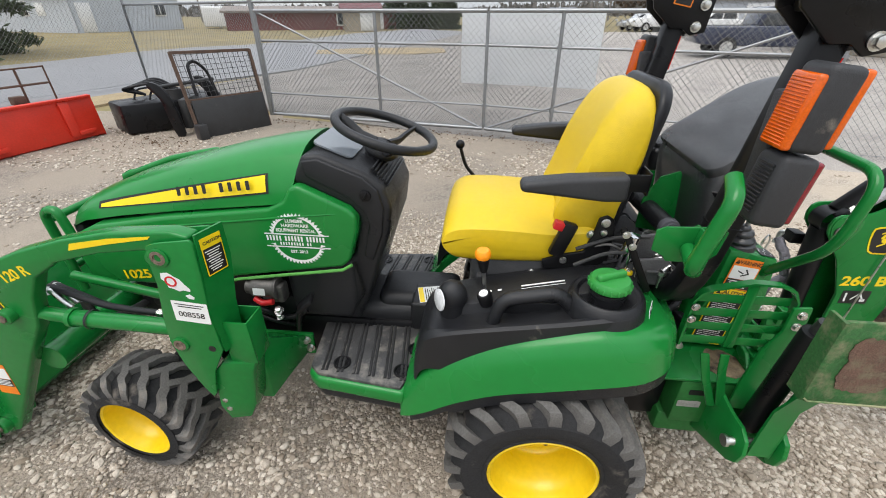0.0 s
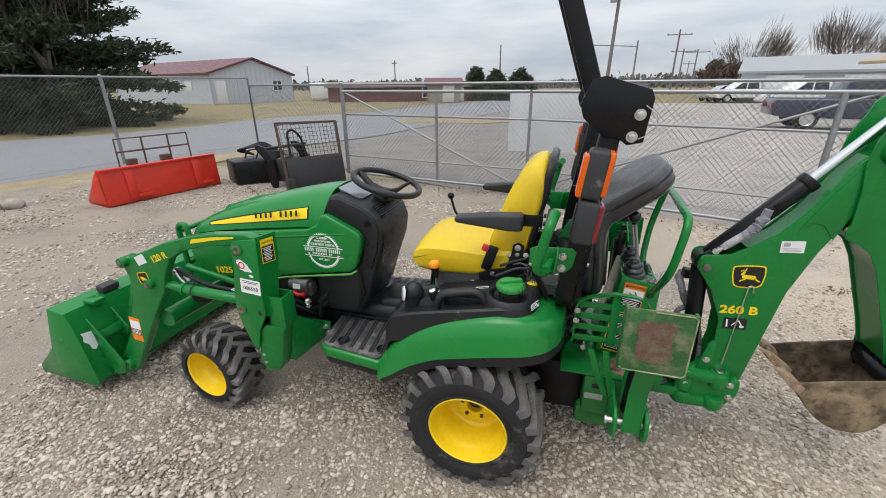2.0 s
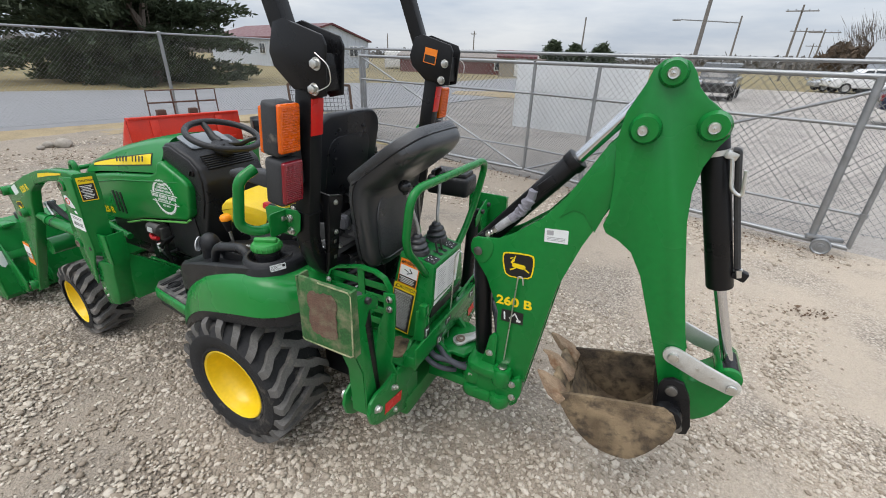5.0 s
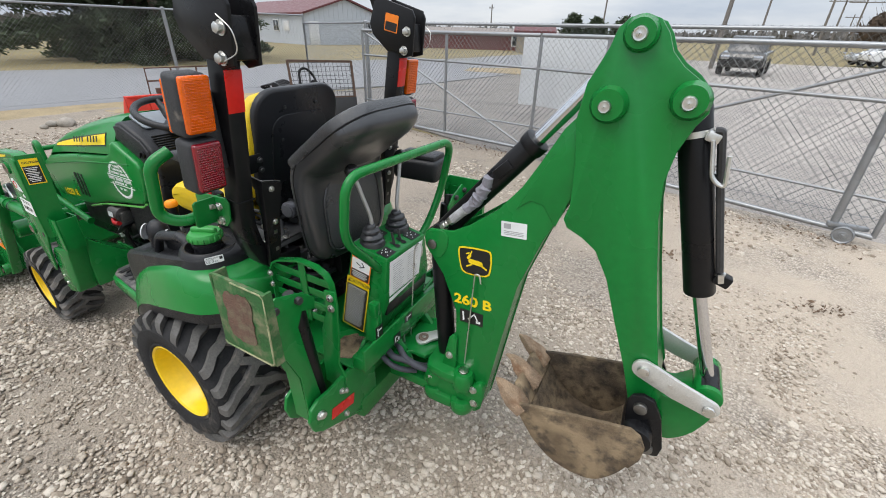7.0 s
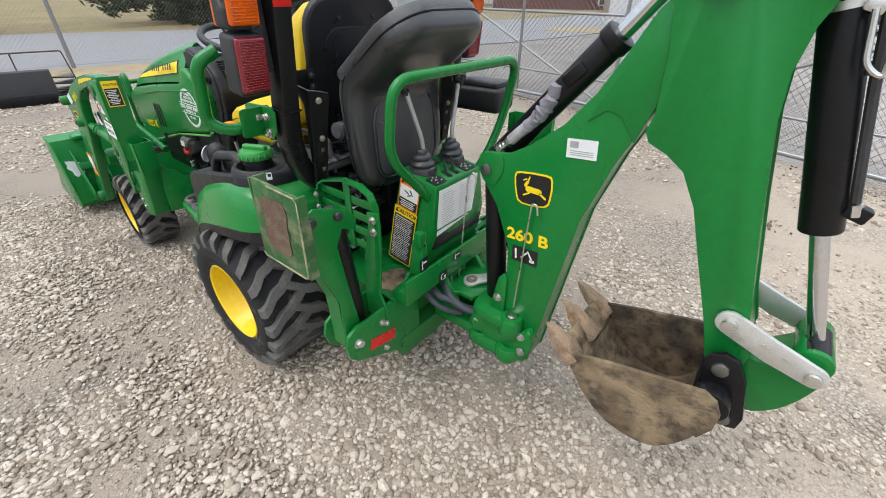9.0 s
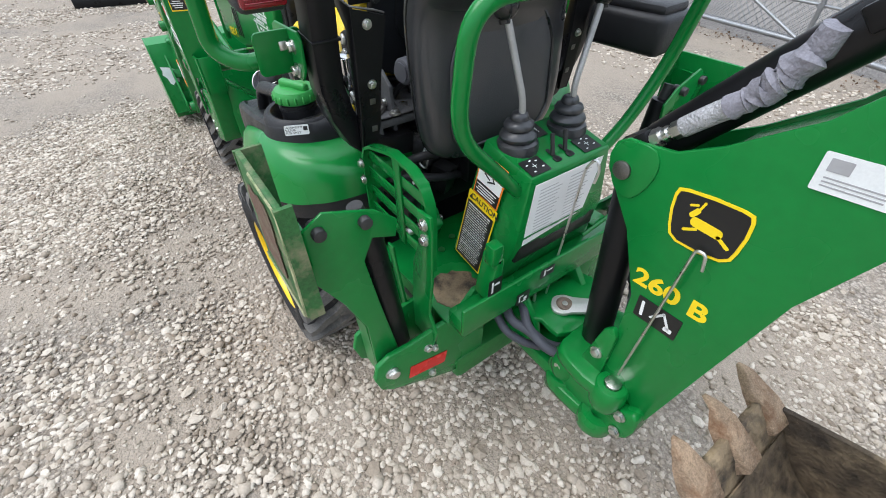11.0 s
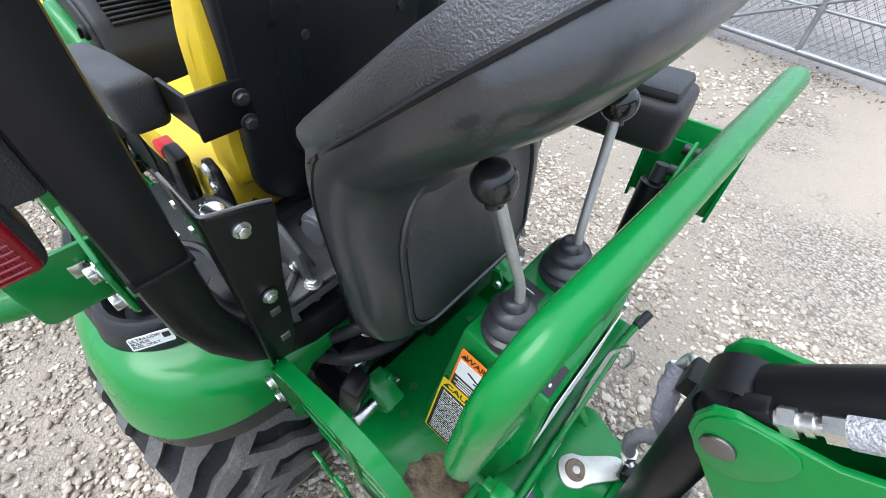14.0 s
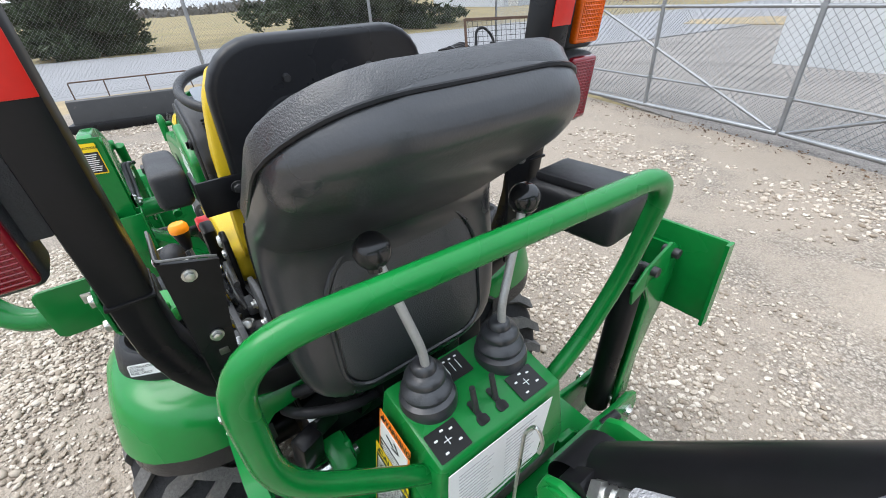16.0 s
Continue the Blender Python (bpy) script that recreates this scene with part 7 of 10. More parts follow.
bm = B()
for x, y in ((-0.092, -0.050), (0.074, -0.048)):
    plate(bm, TOPM, 0.014, 0.0012, 0.0005, 0.0005, (x, y), 0.001)
    plate(bm, TOPM, 0.0012, 0.014, 0.0005, 0.0005, (x, y), 0.001)
    for dx, dy in ((-0.016, 0.008), (0.014, 0.012), (-0.012, -0.015), (0.017, -0.009), (0.0, 0.017)):
        plate(bm, TOPM, 0.006, 0.0030, 0.0005, 0.0008, (x + dx, y + dy), 0.001)
for dx in (-0.012, 0.0, 0.012):
    plate(bm, TOPM, 0.0014, 0.020, 0.0005, 0.0005, (-0.010 + dx, 0.045), 0.001)
    plate(bm, TOPM, 0.005, 0.003, 0.0005, 0.0005, (-0.006 + dx, 0.060), 0.001)
tagged(part("control_print", bm, WHITE_D, tower), kind="stuff")
bm = B()
for x in (-0.028, 0.012):
    plate(bm, TOPM, 0.011, 0.044, 0.001, 0.004, (x, -0.042))
    plate(bm, TOPM, 0.020, 0.016, 0.001, 0.005, (x, -0.056))
part("lever_slot", bm, BLACK_D, tower)
bm = B()
for x in (-0.028, 0.012):
    p = TOPM @ Vector((x, -0.040, 0))
    cyl(bm, p, p + Vector((-0.010, 0, 0.046)), 0.0052, 0.0048, 12)
part("stub_lever", bm, DARKSTEEL, tower, "short dark levers")
SHEET = facing((0.7285, -0.030, 0.765), (0, 1, 0), (0.03, 0, 1))
bm = B()
p = B()
prism(p, [(-0.100, 0.083), (0.118, 0.082), (0.095, -0.066), (-0.108, -0.085)], 0, 0.0012, "z", bev=0)
merge(bm, p, SHEET)
sh = part("instruction_sheet", bm, WHITE_D, tower, "large white printed instruction sheet")
bm = B()
for k in range(2):
    for i in range(15):
        w = 0.055 + 0.02 * ((i * 7 + k * 3) % 4) / 4
        plate(bm, SHEET, w, 0.0022, 0.0004, 0.0006, (-0.045 + k * 0.095 - (0.075 - w) / 2, 0.064 - i * 0.0092), 0.0012)
part("sheet_print", bm, mat("faded_print", (0.45, 0.45, 0.45), 0.6, var=0.1), sh)


KNOBM = mat("glossy_black_knob", (0.012, 0.012, 0.013), 0.22, var=0.15, scale=12, coat=0.2)
LEVERM = mat("dull_zinc_rod", (0.42, 0.42, 0.41), 0.48, metal=0.6, var=0.15, scale=30)


def rings_boot():
    return [(0.001, 0.078), (0.014, 0.078), (0.020, 0.075), (0.024, 0.068), (0.024, 0.062), (0.036, 0.057), (0.040, 0.050), (0.039, 0.044), (0.034, 0.041), (0.046, 0.034), (0.050, 0.027), (0.048, 0.020), (0.043, 0.018), (0.054, 0.012), (0.057, 0.004), (0.057, -0.012)]


for (bx, by), kx, ky, kz in (((0.622, -0.086), 0.584, -0.122, 1.154), ((0.626, 0.068), 0.601, 0.138, 1.150)):
    bm = B()
    lathe(bm, [(q * 0.84, h) for q, h in rings_boot()], (bx, by, 0.880), (-0.05, 0, 1), 32)
    boot = part("lever_boot", bm, VINYL_S, tower, "ribbed black rubber boot")
    bm = B()
    tube(bm, path_round([(bx + 0.004, by, 0.94), (bx + 0.002, by - 0.002, 0.985), (kx, ky, kz)], 0.02), 0.0072, 12)
    part("control_lever", bm, LEVERM, boot, "dull grey steel control lever")
    bm = B()
    ball(bm, (kx, ky, kz), 0.0255, seg=24)
    cyl(bm, (kx + 0.004, ky, kz - 0.030), (kx, ky, kz - 0.015), 0.0105, 0.0125, 16)
    part("lever_knob", bm, KNOBM, boot, "round black lever knob")
# warning and caution labels on the tower's near side
NEARM = facing((0.594, -0.1675, 0.650), (1, 0.0, -0.15), (0.15, 0.075, 1))
for name, w, h, yy, material, label in (("warning_label", 0.088, 0.112, 0.165, ORANGE_D, "orange and white warning label"), ("caution_label", 0.104, 0.222, -0.004, DECAL_Y, "yellow and black caution label")):
    bm = B()
    plate(bm, NEARM, w, h, 0.0012, 0.002, (0.004 if yy > 0 else 0.0, yy), 0.004)
    lb = part(name, bm, material, tower, label)
    if yy > 0:
        bm = B()
        plate(bm, NEARM, 0.080, 0.046, 0.0008, 0.001, (0.004, yy + 0.006), 0.0052)
        part("label_white", bm, WHITE_D, lb)
        bm = B()
        words(bm, "WARNING", NEARM, 0.019, (0.010, yy + 0.042), 0.0054, stretch=0.85, bold=0.0003)
        p = B()
        prism(p, [(-0.037, yy + 0.036), (-0.025, yy + 0.036), (-0.031, yy + 0.047)], 0.0052, 0.0058, "z", bev=0)
        merge(bm, p, NEARM)
        plate(bm, NEARM, 0.080, 0.034, 0.0008, 0.001, (0.004, yy - 0.035), 0.0052)
        for a, b, c in ((-0.006, 0.008, 30), (0.008, 0.0, -20), (0.014, 0.012, 60)):
            box(bm, NEARM @ Vector((a, yy + b, 0.0062)), (0.022, 0.001, 0.004), (0, c, 0), 0, 1)
        part("label_dark", bm, BLACK_D, lb)
        bm = B()
        for i in range(4):
            plate(bm, NEARM, 0.068 - 0.012 * (i % 2), 0.0028, 0.0004, 0.0006, (0.002, yy - 0.025 - i * 0.0068), 0.0062)
        part("label_line", bm, WHITE_D, lb)
    else:
        bm = B()
        words(bm, "CAUTION", NEARM, 0.022, (0.008, yy + 0.097), 0.0054, bold=0.0004)
        p = B()
        prism(p, [(-0.047, yy + 0.089), (-0.033, yy + 0.089), (-0.040, yy + 0.103)], 0.0052, 0.0058, "z", bev=0)
        merge(bm, p, NEARM)
        plate(bm, NEARM, 0.096, 0.188, 0.0008, 0.001, (0.0, yy - 0.012), 0.0052)
        part("label_dark", bm, BLACK_D, lb)
        bm = B()
        for i in range(24):
            x, end = -0.042, 0.042 - 0.014 * ((i * 5) % 4) / 4
            while x < end - 0.004:
                w = min(end - x, 0.007 + 0.004 * ((i * 7 + int(x * 900)) % 4))
                plate(bm, NEARM, w, 0.0021 if i % 6 else 0.0036, 0.0004, 0.0003, (x + w / 2, yy + 0.074 - i * 0.0073), 0.0062)
                x += w + 0.0022
        tagged(part("label_print", bm, WHITE_D, lb), kind="stuff")
# hoop guard rail
bm = B()
tube(bm, path_round([(0.692, -0.140, 0.815), (0.700, -0.205, 0.885), (0.706, -0.322, 1.005), (0.732, -0.320, 1.212), (0.765, 0.245, 1.212), (0.722, 0.250, 1.010), (0.702, 0.190, 0.885), (0.692, 0.110, 0.815)], 0.07, 8), 0.0148, 16)
part("guard_rail", bm, GREEN, backhoe, "bent green tubular guard rail")

# operator's seat of the backhoe, turned up: a bulging backrest over a contoured panel
def pad_outline(w, h, rt, rb, n=8):
    out = []
    for cx, cy, r, a0 in ((w / 2, h, rt, 0), (-w / 2, h, rt, 90), (-w / 2, 0, rb, 180), (w / 2, 0, rb, 270)):
        sx, sy = (1 if cx > 0 else -1), (1 if cy > 0 else -1)
        out += [(cx - sx * r + r * math.cos(radians(a0 + 90 * i / n)), cy - sy * r + r * math.sin(radians(a0 + 90 * i / n))) for i in range(n + 1)]
    return out


def pillow(m, w, h, rt, rb, levels):
    """A cushion: its outline at several levels (height over the plane, inset)."""
    b = B()
    rings = []
    for z, inset, bow in levels:
        kx, ky = (w - 2 * inset) / w, (h - 2 * inset) / h
        ring = []
        for x, y in pad_outline(w, h, rt, rb):
            xx, yy = x * kx, h / 2 + (y - h / 2) * ky
            ring.append(m @ Vector((xx, yy, z + bow * (1 - (2 * xx / w) ** 2))))
        rings.append(ring)
    loft(b, rings)
    return b


# a smooth moulded shell that bends back into the overhanging backrest; its widest line is the seam
# centre x, z, depth in front of the seam, width
SHELL = smooth_open([(0.450, 0.802, 0.034, 0.26), (0.451, 0.815, 0.044, 0.34), (0.451, 0.85, 0.050, 0.405), (0.448, 0.92, 0.052, 0.436), (0.442, 1.00, 0.053, 0.442), (0.434, 1.07, 0.057, 0.442), (0.431, 1.125, 0.066, 0.438), (0.446, 1.172, 0.071, 0.434),
                     (0.473, 1.198, 0.073, 0.430), (0.508, 1.224, 0.073, 0.428), (0.568, 1.268, 0.071, 0.424), (0.620, 1.306, 0.068, 0.410), (0.656, 1.333, 0.058, 0.355), (0.678, 1.350, 0.046, 0.273), (0.687, 1.357, 0.018, 0.180)], 3)
rings, cushion, seams = [], [], ([], [])
for i, (x, z, dn, w) in enumerate(SHELL):
    a, b = SHELL[max(i - 1, 0)], SHELL[min(i + 1, len(SHELL) - 1)]
    d = Vector((b[0] - a[0], b[1] - a[1])).normalized()
    n = Vector((d.y, -d.x))
    ring, back = [], []
    for k in range(40):
        c, q = math.cos(2 * math.pi * k / 40), math.sin(2 * math.pi * k / 40)
        u = math.copysign(abs(c) ** 0.50, c) * w / 2
        v = abs(q) ** 0.66 * dn if q > 0 else -abs(q) * 0.010
        ring.append((x + n.x * v, -0.022 + u, z + n.y * v))
        v = abs(q) ** 0.5 * 0.008 if q > 0 else -abs(q) ** 0.45 * 0.040
        u = math.copysign(abs(c) ** 0.35, c) * (w - 0.010) / 2
        back.append((x + n.x * v, -0.022 + u, z + n.y * v))
    rings.append(ring)
    if z < 1.19:
        cushion.append(back)
        for line, side in zip(seams, (-1, 1)):
            line.append((x + n.x * -0.001, -0.022 + side * (w / 2 - 0.001), z))
bm = B()
loft(bm, rings)
bseat = part("backhoe_seat", bm, VINYL_S, backhoe, "black vinyl backhoe seat turned up")
bm = B()
loft(bm, cushion)
part("seat_cushion", bm, VINYL, bseat, "grained vinyl cushion behind the panel")
UPM = facing((0.400, -0.022, 1.142), (0, -1, 0), (0.80, 0, 0.60))
bm = pillow(UPM, 0.424, 0.358, 0.125, 0.045, [(-0.014, 0.022, 0), (-0.002, 0.004, 0), (0.002, 0.001, 0), (0.028, 0.001, 0.0), (0.035, 0.004, 0.0), (0.039, 0.012, 0.0), (0.041, 0.035, 0.001), (0.041, 0.08, 0.002)])
part("seat_face", bm, VINYL, bseat, "grained vinyl seat face")
bm = B()
tube(bm, [UPM @ Vector((x, y, 0.000)) for x, y in pad_outline(0.425, 0.359, 0.125, 0.045)], 0.0030, 6, closed=True)
for line in seams:
    tube(bm, line[3:], 0.0030, 6)
part("seat_piping", bm, BLACK, bseat)
LOM = facing((0.5065, -0.022, 0.797), (0, 1, 0), (-0.062, 0, 1))
bm = B()
tube(bm, [LOM @ Vector((x, y + 0.040, 0.0)) for x, y in pad_outline(0.305, 0.300, 0.13, 0.06)], 0.0045, 6, closed=True)
part("panel_welt", bm, VINYL_S, bseat)
bm = pillow(LOM @ Matrix.Translation((0, 0.047, 0)), 0.290, 0.286, 0.12, 0.055, [(-0.020, 0.0, 0), (0.0005, 0.0, 0), (0.002, 0.004, 0), (0.002, 0.05, 0.0)])
part("panel_insert", bm, VINYL, bseat, "grained insert of the seat panel")
bm = B()
span(bm, (0.42, -0.10, 0.70), (0.47, 0.10, 0.86), 0.01)
part("seat_mount", bm, BLACK, backhoe)
bm = B()
tube(bm, path_round([(0.350, -0.150, 0.790), (0.372, -0.178, 0.780), (0.392, -0.205, 0.765), (0.402, -0.190, 0.748), (0.385, -0.172, 0.762), (0.358, -0.160, 0.800)], 0.010), 0.0026, 6)
part("hairpin_clip", bm, STEEL, backhoe)

# swing post and boom
YB0, YB1 = -0.095, 0.012
bm = B()
span(bm, (0.74, -0.13, 0.31), (0.90, 0.11, 0.36), 0.012)
prism(bm, smooth_poly([(0.735, -0.14), (0.80, -0.10), (0.86, -0.10), (0.885, -0.02), (0.885, 0.08), (0.83, 0.11), (0.735, 0.12)], 2), 0.436, 0.454, "z", bev=0.004)
prism(bm, [(0.70, 0.30), (0.70, 0.50), (0.745, 0.50), (0.80, 0.435), (0.84, 0.31)], -0.12, -0.10, bev=0.004)
prism(bm, [(0.70, 0.30), (0.70, 0.50), (0.745, 0.50), (0.80, 0.435), (0.84, 0.31)], 0.08, 0.10, bev=0.004)
part("swing_frame", bm, GREEN, backhoe, "green swing frame")
bm = B()
prism(bm, smooth_poly([(0.865, -0.09), (0.885, -0.135), (0.94, -0.145), (1.04, -0.135), (1.08, -0.105), (1.10, -0.02), (1.07, 0.07), (1.0, 0.10), (0.90, 0.10), (0.86, 0.06)], 2), 0.285, 0.335, "z", bev=0.012)
prism(bm, smooth_poly([(0.88, -0.11), (0.92, -0.148), (1.04, -0.148), (1.08, -0.08), (1.08, 0.04), (1.0, 0.09), (0.92, 0.09), (0.88, 0.05)], 2), 0.425, 0.468, "z", bev=0.012)
sw = part("swing_post", bm, GREEN, backhoe, "cast green swing post")
bm = B()
span(bm, (0.985, -0.085, 0.30), (1.10, 0.045, 0.46), 0.012)
part("swing_core", bm, GREEN, sw)
bm = B()
prism(bm, smooth_poly([(0.868, 0.360), (0.876, 0.405), (0.905, 0.428), (0.950, 0.436), (1.000, 0.418), (1.060, 0.415), (1.104, 0.452), (1.122, 0.420), (1.118, 0.360), (1.070, 0.300), (0.985, 0.284), (0.925, 0.290), (0.885, 0.318)], 2), -0.128, -0.070, bev=0.016, seg=3)
prism(bm, [(0.935, 0.430), (0.968, 0.600), (0.985, 0.622), (1.000, 0.600), (1.000, 0.430)], -0.112, -0.098, bev=0.005)
for v in bm.verts:
    v.co += v.normal * 0.004 * noise.noise(v.co * 30)
part("swing_casting", bm, GREEN, sw, "rough cast green swing knuckle")
for x, y, h in ((0.91, -0.10, -0.045), (1.035, -0.115, 0.0)):
    bm = B()
    lathe(bm, [(0.020, 0.474 + h), (0.034, 0.472 + h), (0.040, 0.464 + h), (0.043, 0.425 + h), (0.038, 0.400 + h), (0.020, 0.398 + h)], (x, y, 0.0), (0, 0, 1), 28)
    part("swing_boss", bm, GREEN, sw)
    bm = B()
    lathe(bm, [(0.020, 0.345), (0.040, 0.343), (0.046, 0.332), (0.046, 0.295), (0.036, 0.280), (0.001, 0.280)], (x, y, 0.0), (0, 0, 1), 28)
    part("swing_boss", bm, GREEN, sw)
bm = B()
for x, y, z in ((1.035, -0.115, 0.466), (0.91, -0.10, 0.424)):
    cyl(bm, (x, y, z), (x, y, z + 0.014), 0.019, seg=20, bev=0.003)
for x, y, z in ((1.084, -0.130, 0.418), (1.090, -0.130, 0.354), (0.973, -0.113, 0.522), (0.907, -0.130, 0.400), (0.990, -0.130, 0.312)):
    hexbolt(bm, (x, y, z), (0, -1, 0), 0.011, 0.008)
part("swing_pin", bm, STEEL, sw)
BOOM = [(0.860, 0.945), (0.856, 0.970), (0.862, 0.996), (0.880, 1.008), (0.905, 1.010), (0.960, 1.018), (1.017, 1.052), (1.104, 1.122), (1.17, 1.206), (1.214, 1.285), (1.259, 1.372), (1.303, 1.425), (1.36, 1.432), (1.385, 1.39), (1.365, 1.33), (1.327, 1.25), (1.307, 1.200), (1.246, 1.055), (1.190, 0.880), (1.158, 0.665), (1.135, 0.50), (1.106, 0.300), (1.085, 0.275), (0.985, 0.262), (0.972, 0.473), (0.990, 0.60), (0.985, 0.72), (0.930, 0.85)]
bm = B()
for y in (YB0, YB1):
    prism(bm, BOOM, y - 0.005, y + 0.005, bev=0.0025)
rings = []
for x, z in BOOM[6:13]:
    rings.append([(x + 0.004, YB0, z - 0.005), (x + 0.004, YB1, z - 0.005), (x + 0.010, YB1, z - 0.016), (x + 0.010, YB0, z - 0.016)])
loft(bm, rings)
rings = []
for x, z in BOOM[14:22]:
    rings.append([(x - 0.004, YB0, z), (x - 0.004, YB1, z), (x - 0.012, YB1, z + 0.002), (x - 0.012, YB0, z + 0.002)])
loft(bm, rings)
boom = part("boom", bm, GREEN, backhoe, "curved green boom")
bm = B()
prism(bm, [(1.16, 1.14), (1.20, 1.172), (1.235, 1.165), (1.275, 1.11), (1.30, 1.19), (1.36, 1.33), (1.30, 1.40), (1.24, 1.30)], YB0 - 0.0085, YB0 - 0.004, bev=0.0015)
prism(bm, smooth_poly([(0.862, 0.970), (0.880, 1.004), (0.935, 1.008), (0.945, 0.965), (0.918, 0.912), (0.880, 0.920)], 3), YB0 - 0.0085, YB0 - 0.004, bev=0.0015)
part("boom_doubler", bm, GREEN, boom)
bm = B()
for y, d in ((YB0 - 0.008, -1), (YB1 + 0.005, 1)):
    cyl(bm, (0.889, y, 0.955), (0.889, y + d * 0.006, 0.955), 0.017, seg=20, bev=0.002)
part("boom_pin", bm, PINM, boom)
# boom lift cylinder in front of the boom, and its hoses
bm = B()
cyl(bm, (0.884, -0.042, 0.945), (0.925, -0.035, 0.44), 0.034, seg=24, bev=0.004)
part("boom_cylinder", bm, BLACK, backhoe, "black boom cylinder")
# dipper cylinder above the boom
bm = B()
cyl(bm, (0.905, -0.042, 0.994), (1.170, -0.042, 1.312), 0.034, seg=26, bev=0.004)
lathe(bm, [(0.040, -0.030), (0.040, 0.030)], (0.889, -0.042, 0.968), (0, 1, 0), 26)
cyl(bm, (1.160, -0.042, 1.300), (1.180, -0.042, 1.324), 0.039, seg=26, bev=0.003)
box(bm, (1.10, -0.072, 1.235), (0.06, 0.02, 0.03), (0, -45, 0), 0.004)
dc = part("dipper_cylinder", bm, BLACK, backhoe, "black dipper cylinder")
bm = B()
cyl(bm, (1.175, -0.042, 1.318), (1.388, -0.035, 1.583), 0.0195, seg=22)
part("dipper_rod", bm, CHROME, dc, "polished chrome rod")
rnd = random.Random(4)
for rr, jit, way in ((0.017, 0.004, [(1.000, -0.080, 1.098), (1.015, -0.082, 1.114), (1.035, -0.080, 1.142), (1.048, -0.078, 1.170), (1.062, -0.074, 1.205)]),
                     (0.0155, 0.0016, [(0.842, 0.050, 0.845), (0.842, 0.030, 0.825), (0.851, 0.001, 0.800), (0.868, 0.010, 0.750), (0.905, 0.025, 0.690), (0.950, 0.020, 0.620), (0.972, 0.010, 0.520), (0.975, 0.0, 0.450)]),
                     (0.0125, 0.0012, [(0.872, 0.048, 0.530), (0.858, 0.040, 0.580), (0.850, 0.020, 0.640), (0.856, 0.012, 0.690), (0.885, 0.016, 0.705), (0.930, 0.030, 0.690)])):
    pts = path_round(way, 0.03, 6)
    bm = B()
    tube(bm, [Vector(q) + Vector((rnd.uniform(-1, 1), rnd.uniform(-1, 1), rnd.uniform(-1, 1))) * jit for q in pts], [rr * (1 + rnd.uniform(-40, 50) * jit) for _ in pts], 14)
    part("hose_sleeve", bm, GREYCLOTH, backhoe, "crumpled hose sleeve")
# ports of the boom cylinder with their steel elbows
for c, size, way in (((0.866, 0.028, 0.870), (0.042, 0.046, 0.040), [(0.856, 0.045, 0.868), (0.846, 0.062, 0.868), (0.841, 0.056, 0.838)]),
                     ((0.892, 0.038, 0.490), (0.036, 0.040, 0.034), [(0.886, 0.044, 0.500), (0.874, 0.050, 0.505), (0.870, 0.047, 0.535)])):
    bm = B()
    box(bm, c, size, (0, 4, 0), 0.004)
    pb = part("port_block", bm, BLACK, backhoe, "black port block on the cylinder")
    bm = B()
    tube(bm, path_round(way, 0.012, 5), 0.0105, 14)
    cyl(bm, way[-1], Vector(way[-1]) + (Vector(way[-1]) - Vector(way[1])).normalized() * 0.014, 0.0165, seg=6)
    part("elbow_fitting", bm, STEEL, pb, "bright steel elbow fitting")
for r, way in ((0.013, [(0.712, -0.150, 0.470), (0.755, -0.168, 0.450), (0.806, -0.142, 0.440), (0.858, -0.140, 0.425), (0.905, -0.10, 0.400)]),
               (0.012, [(0.712, -0.105, 0.475), (0.750, -0.120, 0.470), (0.800, -0.150, 0.452), (0.850, -0.120, 0.410), (0.890, -0.060, 0.390)]),
               (0.011, [(0.715, -0.185, 0.455), (0.760, -0.190, 0.430), (0.800, -0.160, 0.400), (0.830, -0.120, 0.380)])):
    bm = B()
    tube(bm, path_round(way, 0.03, 6), r, 12)
    part("hydraulic_hose", bm, SLATEHOSE, backhoe, "dark grey hydraulic hose")
bm = B()
tube(bm, path_round([(0.948, -0.078, 1.048), (0.975, -0.080, 1.076), (1.005, -0.080, 1.104), (1.040, -0.080, 1.145)], 0.03), 0.0155, 14)
part("braided_hose", bm, mat("braided_hose_grey", (0.42, 0.42, 0.44), 0.45, metal=0.2, var=0.25, scale=60, bump=0.6, bscale=260), backhoe, "grey braided hose end")
bm = B()
tube(bm, [(0.908, -0.078, 1.010), (0.948, -0.078, 1.048)], 0.0095, 16)
cyl(bm, (0.912, -0.078, 1.014), (0.922, -0.078, 1.0235), 0.0155, seg=6)
cyl(bm, (0.926, -0.078, 1.027), (0.931, -0.078, 1.032), 0.0125, seg=18)
cyl(bm, (0.936, -0.078, 1.0365), (0.950, -0.078, 1.050), 0.0140, seg=6)
part("hose_fitting", bm, STEEL, backhoe, "bright steel hose fitting")
bm = B()
box(bm, (0.896, -0.076, 0.999), (0.036, 0.026, 0.034), (0, -45, 0), 0.004)
part("port_block", bm, BLACK, backhoe)
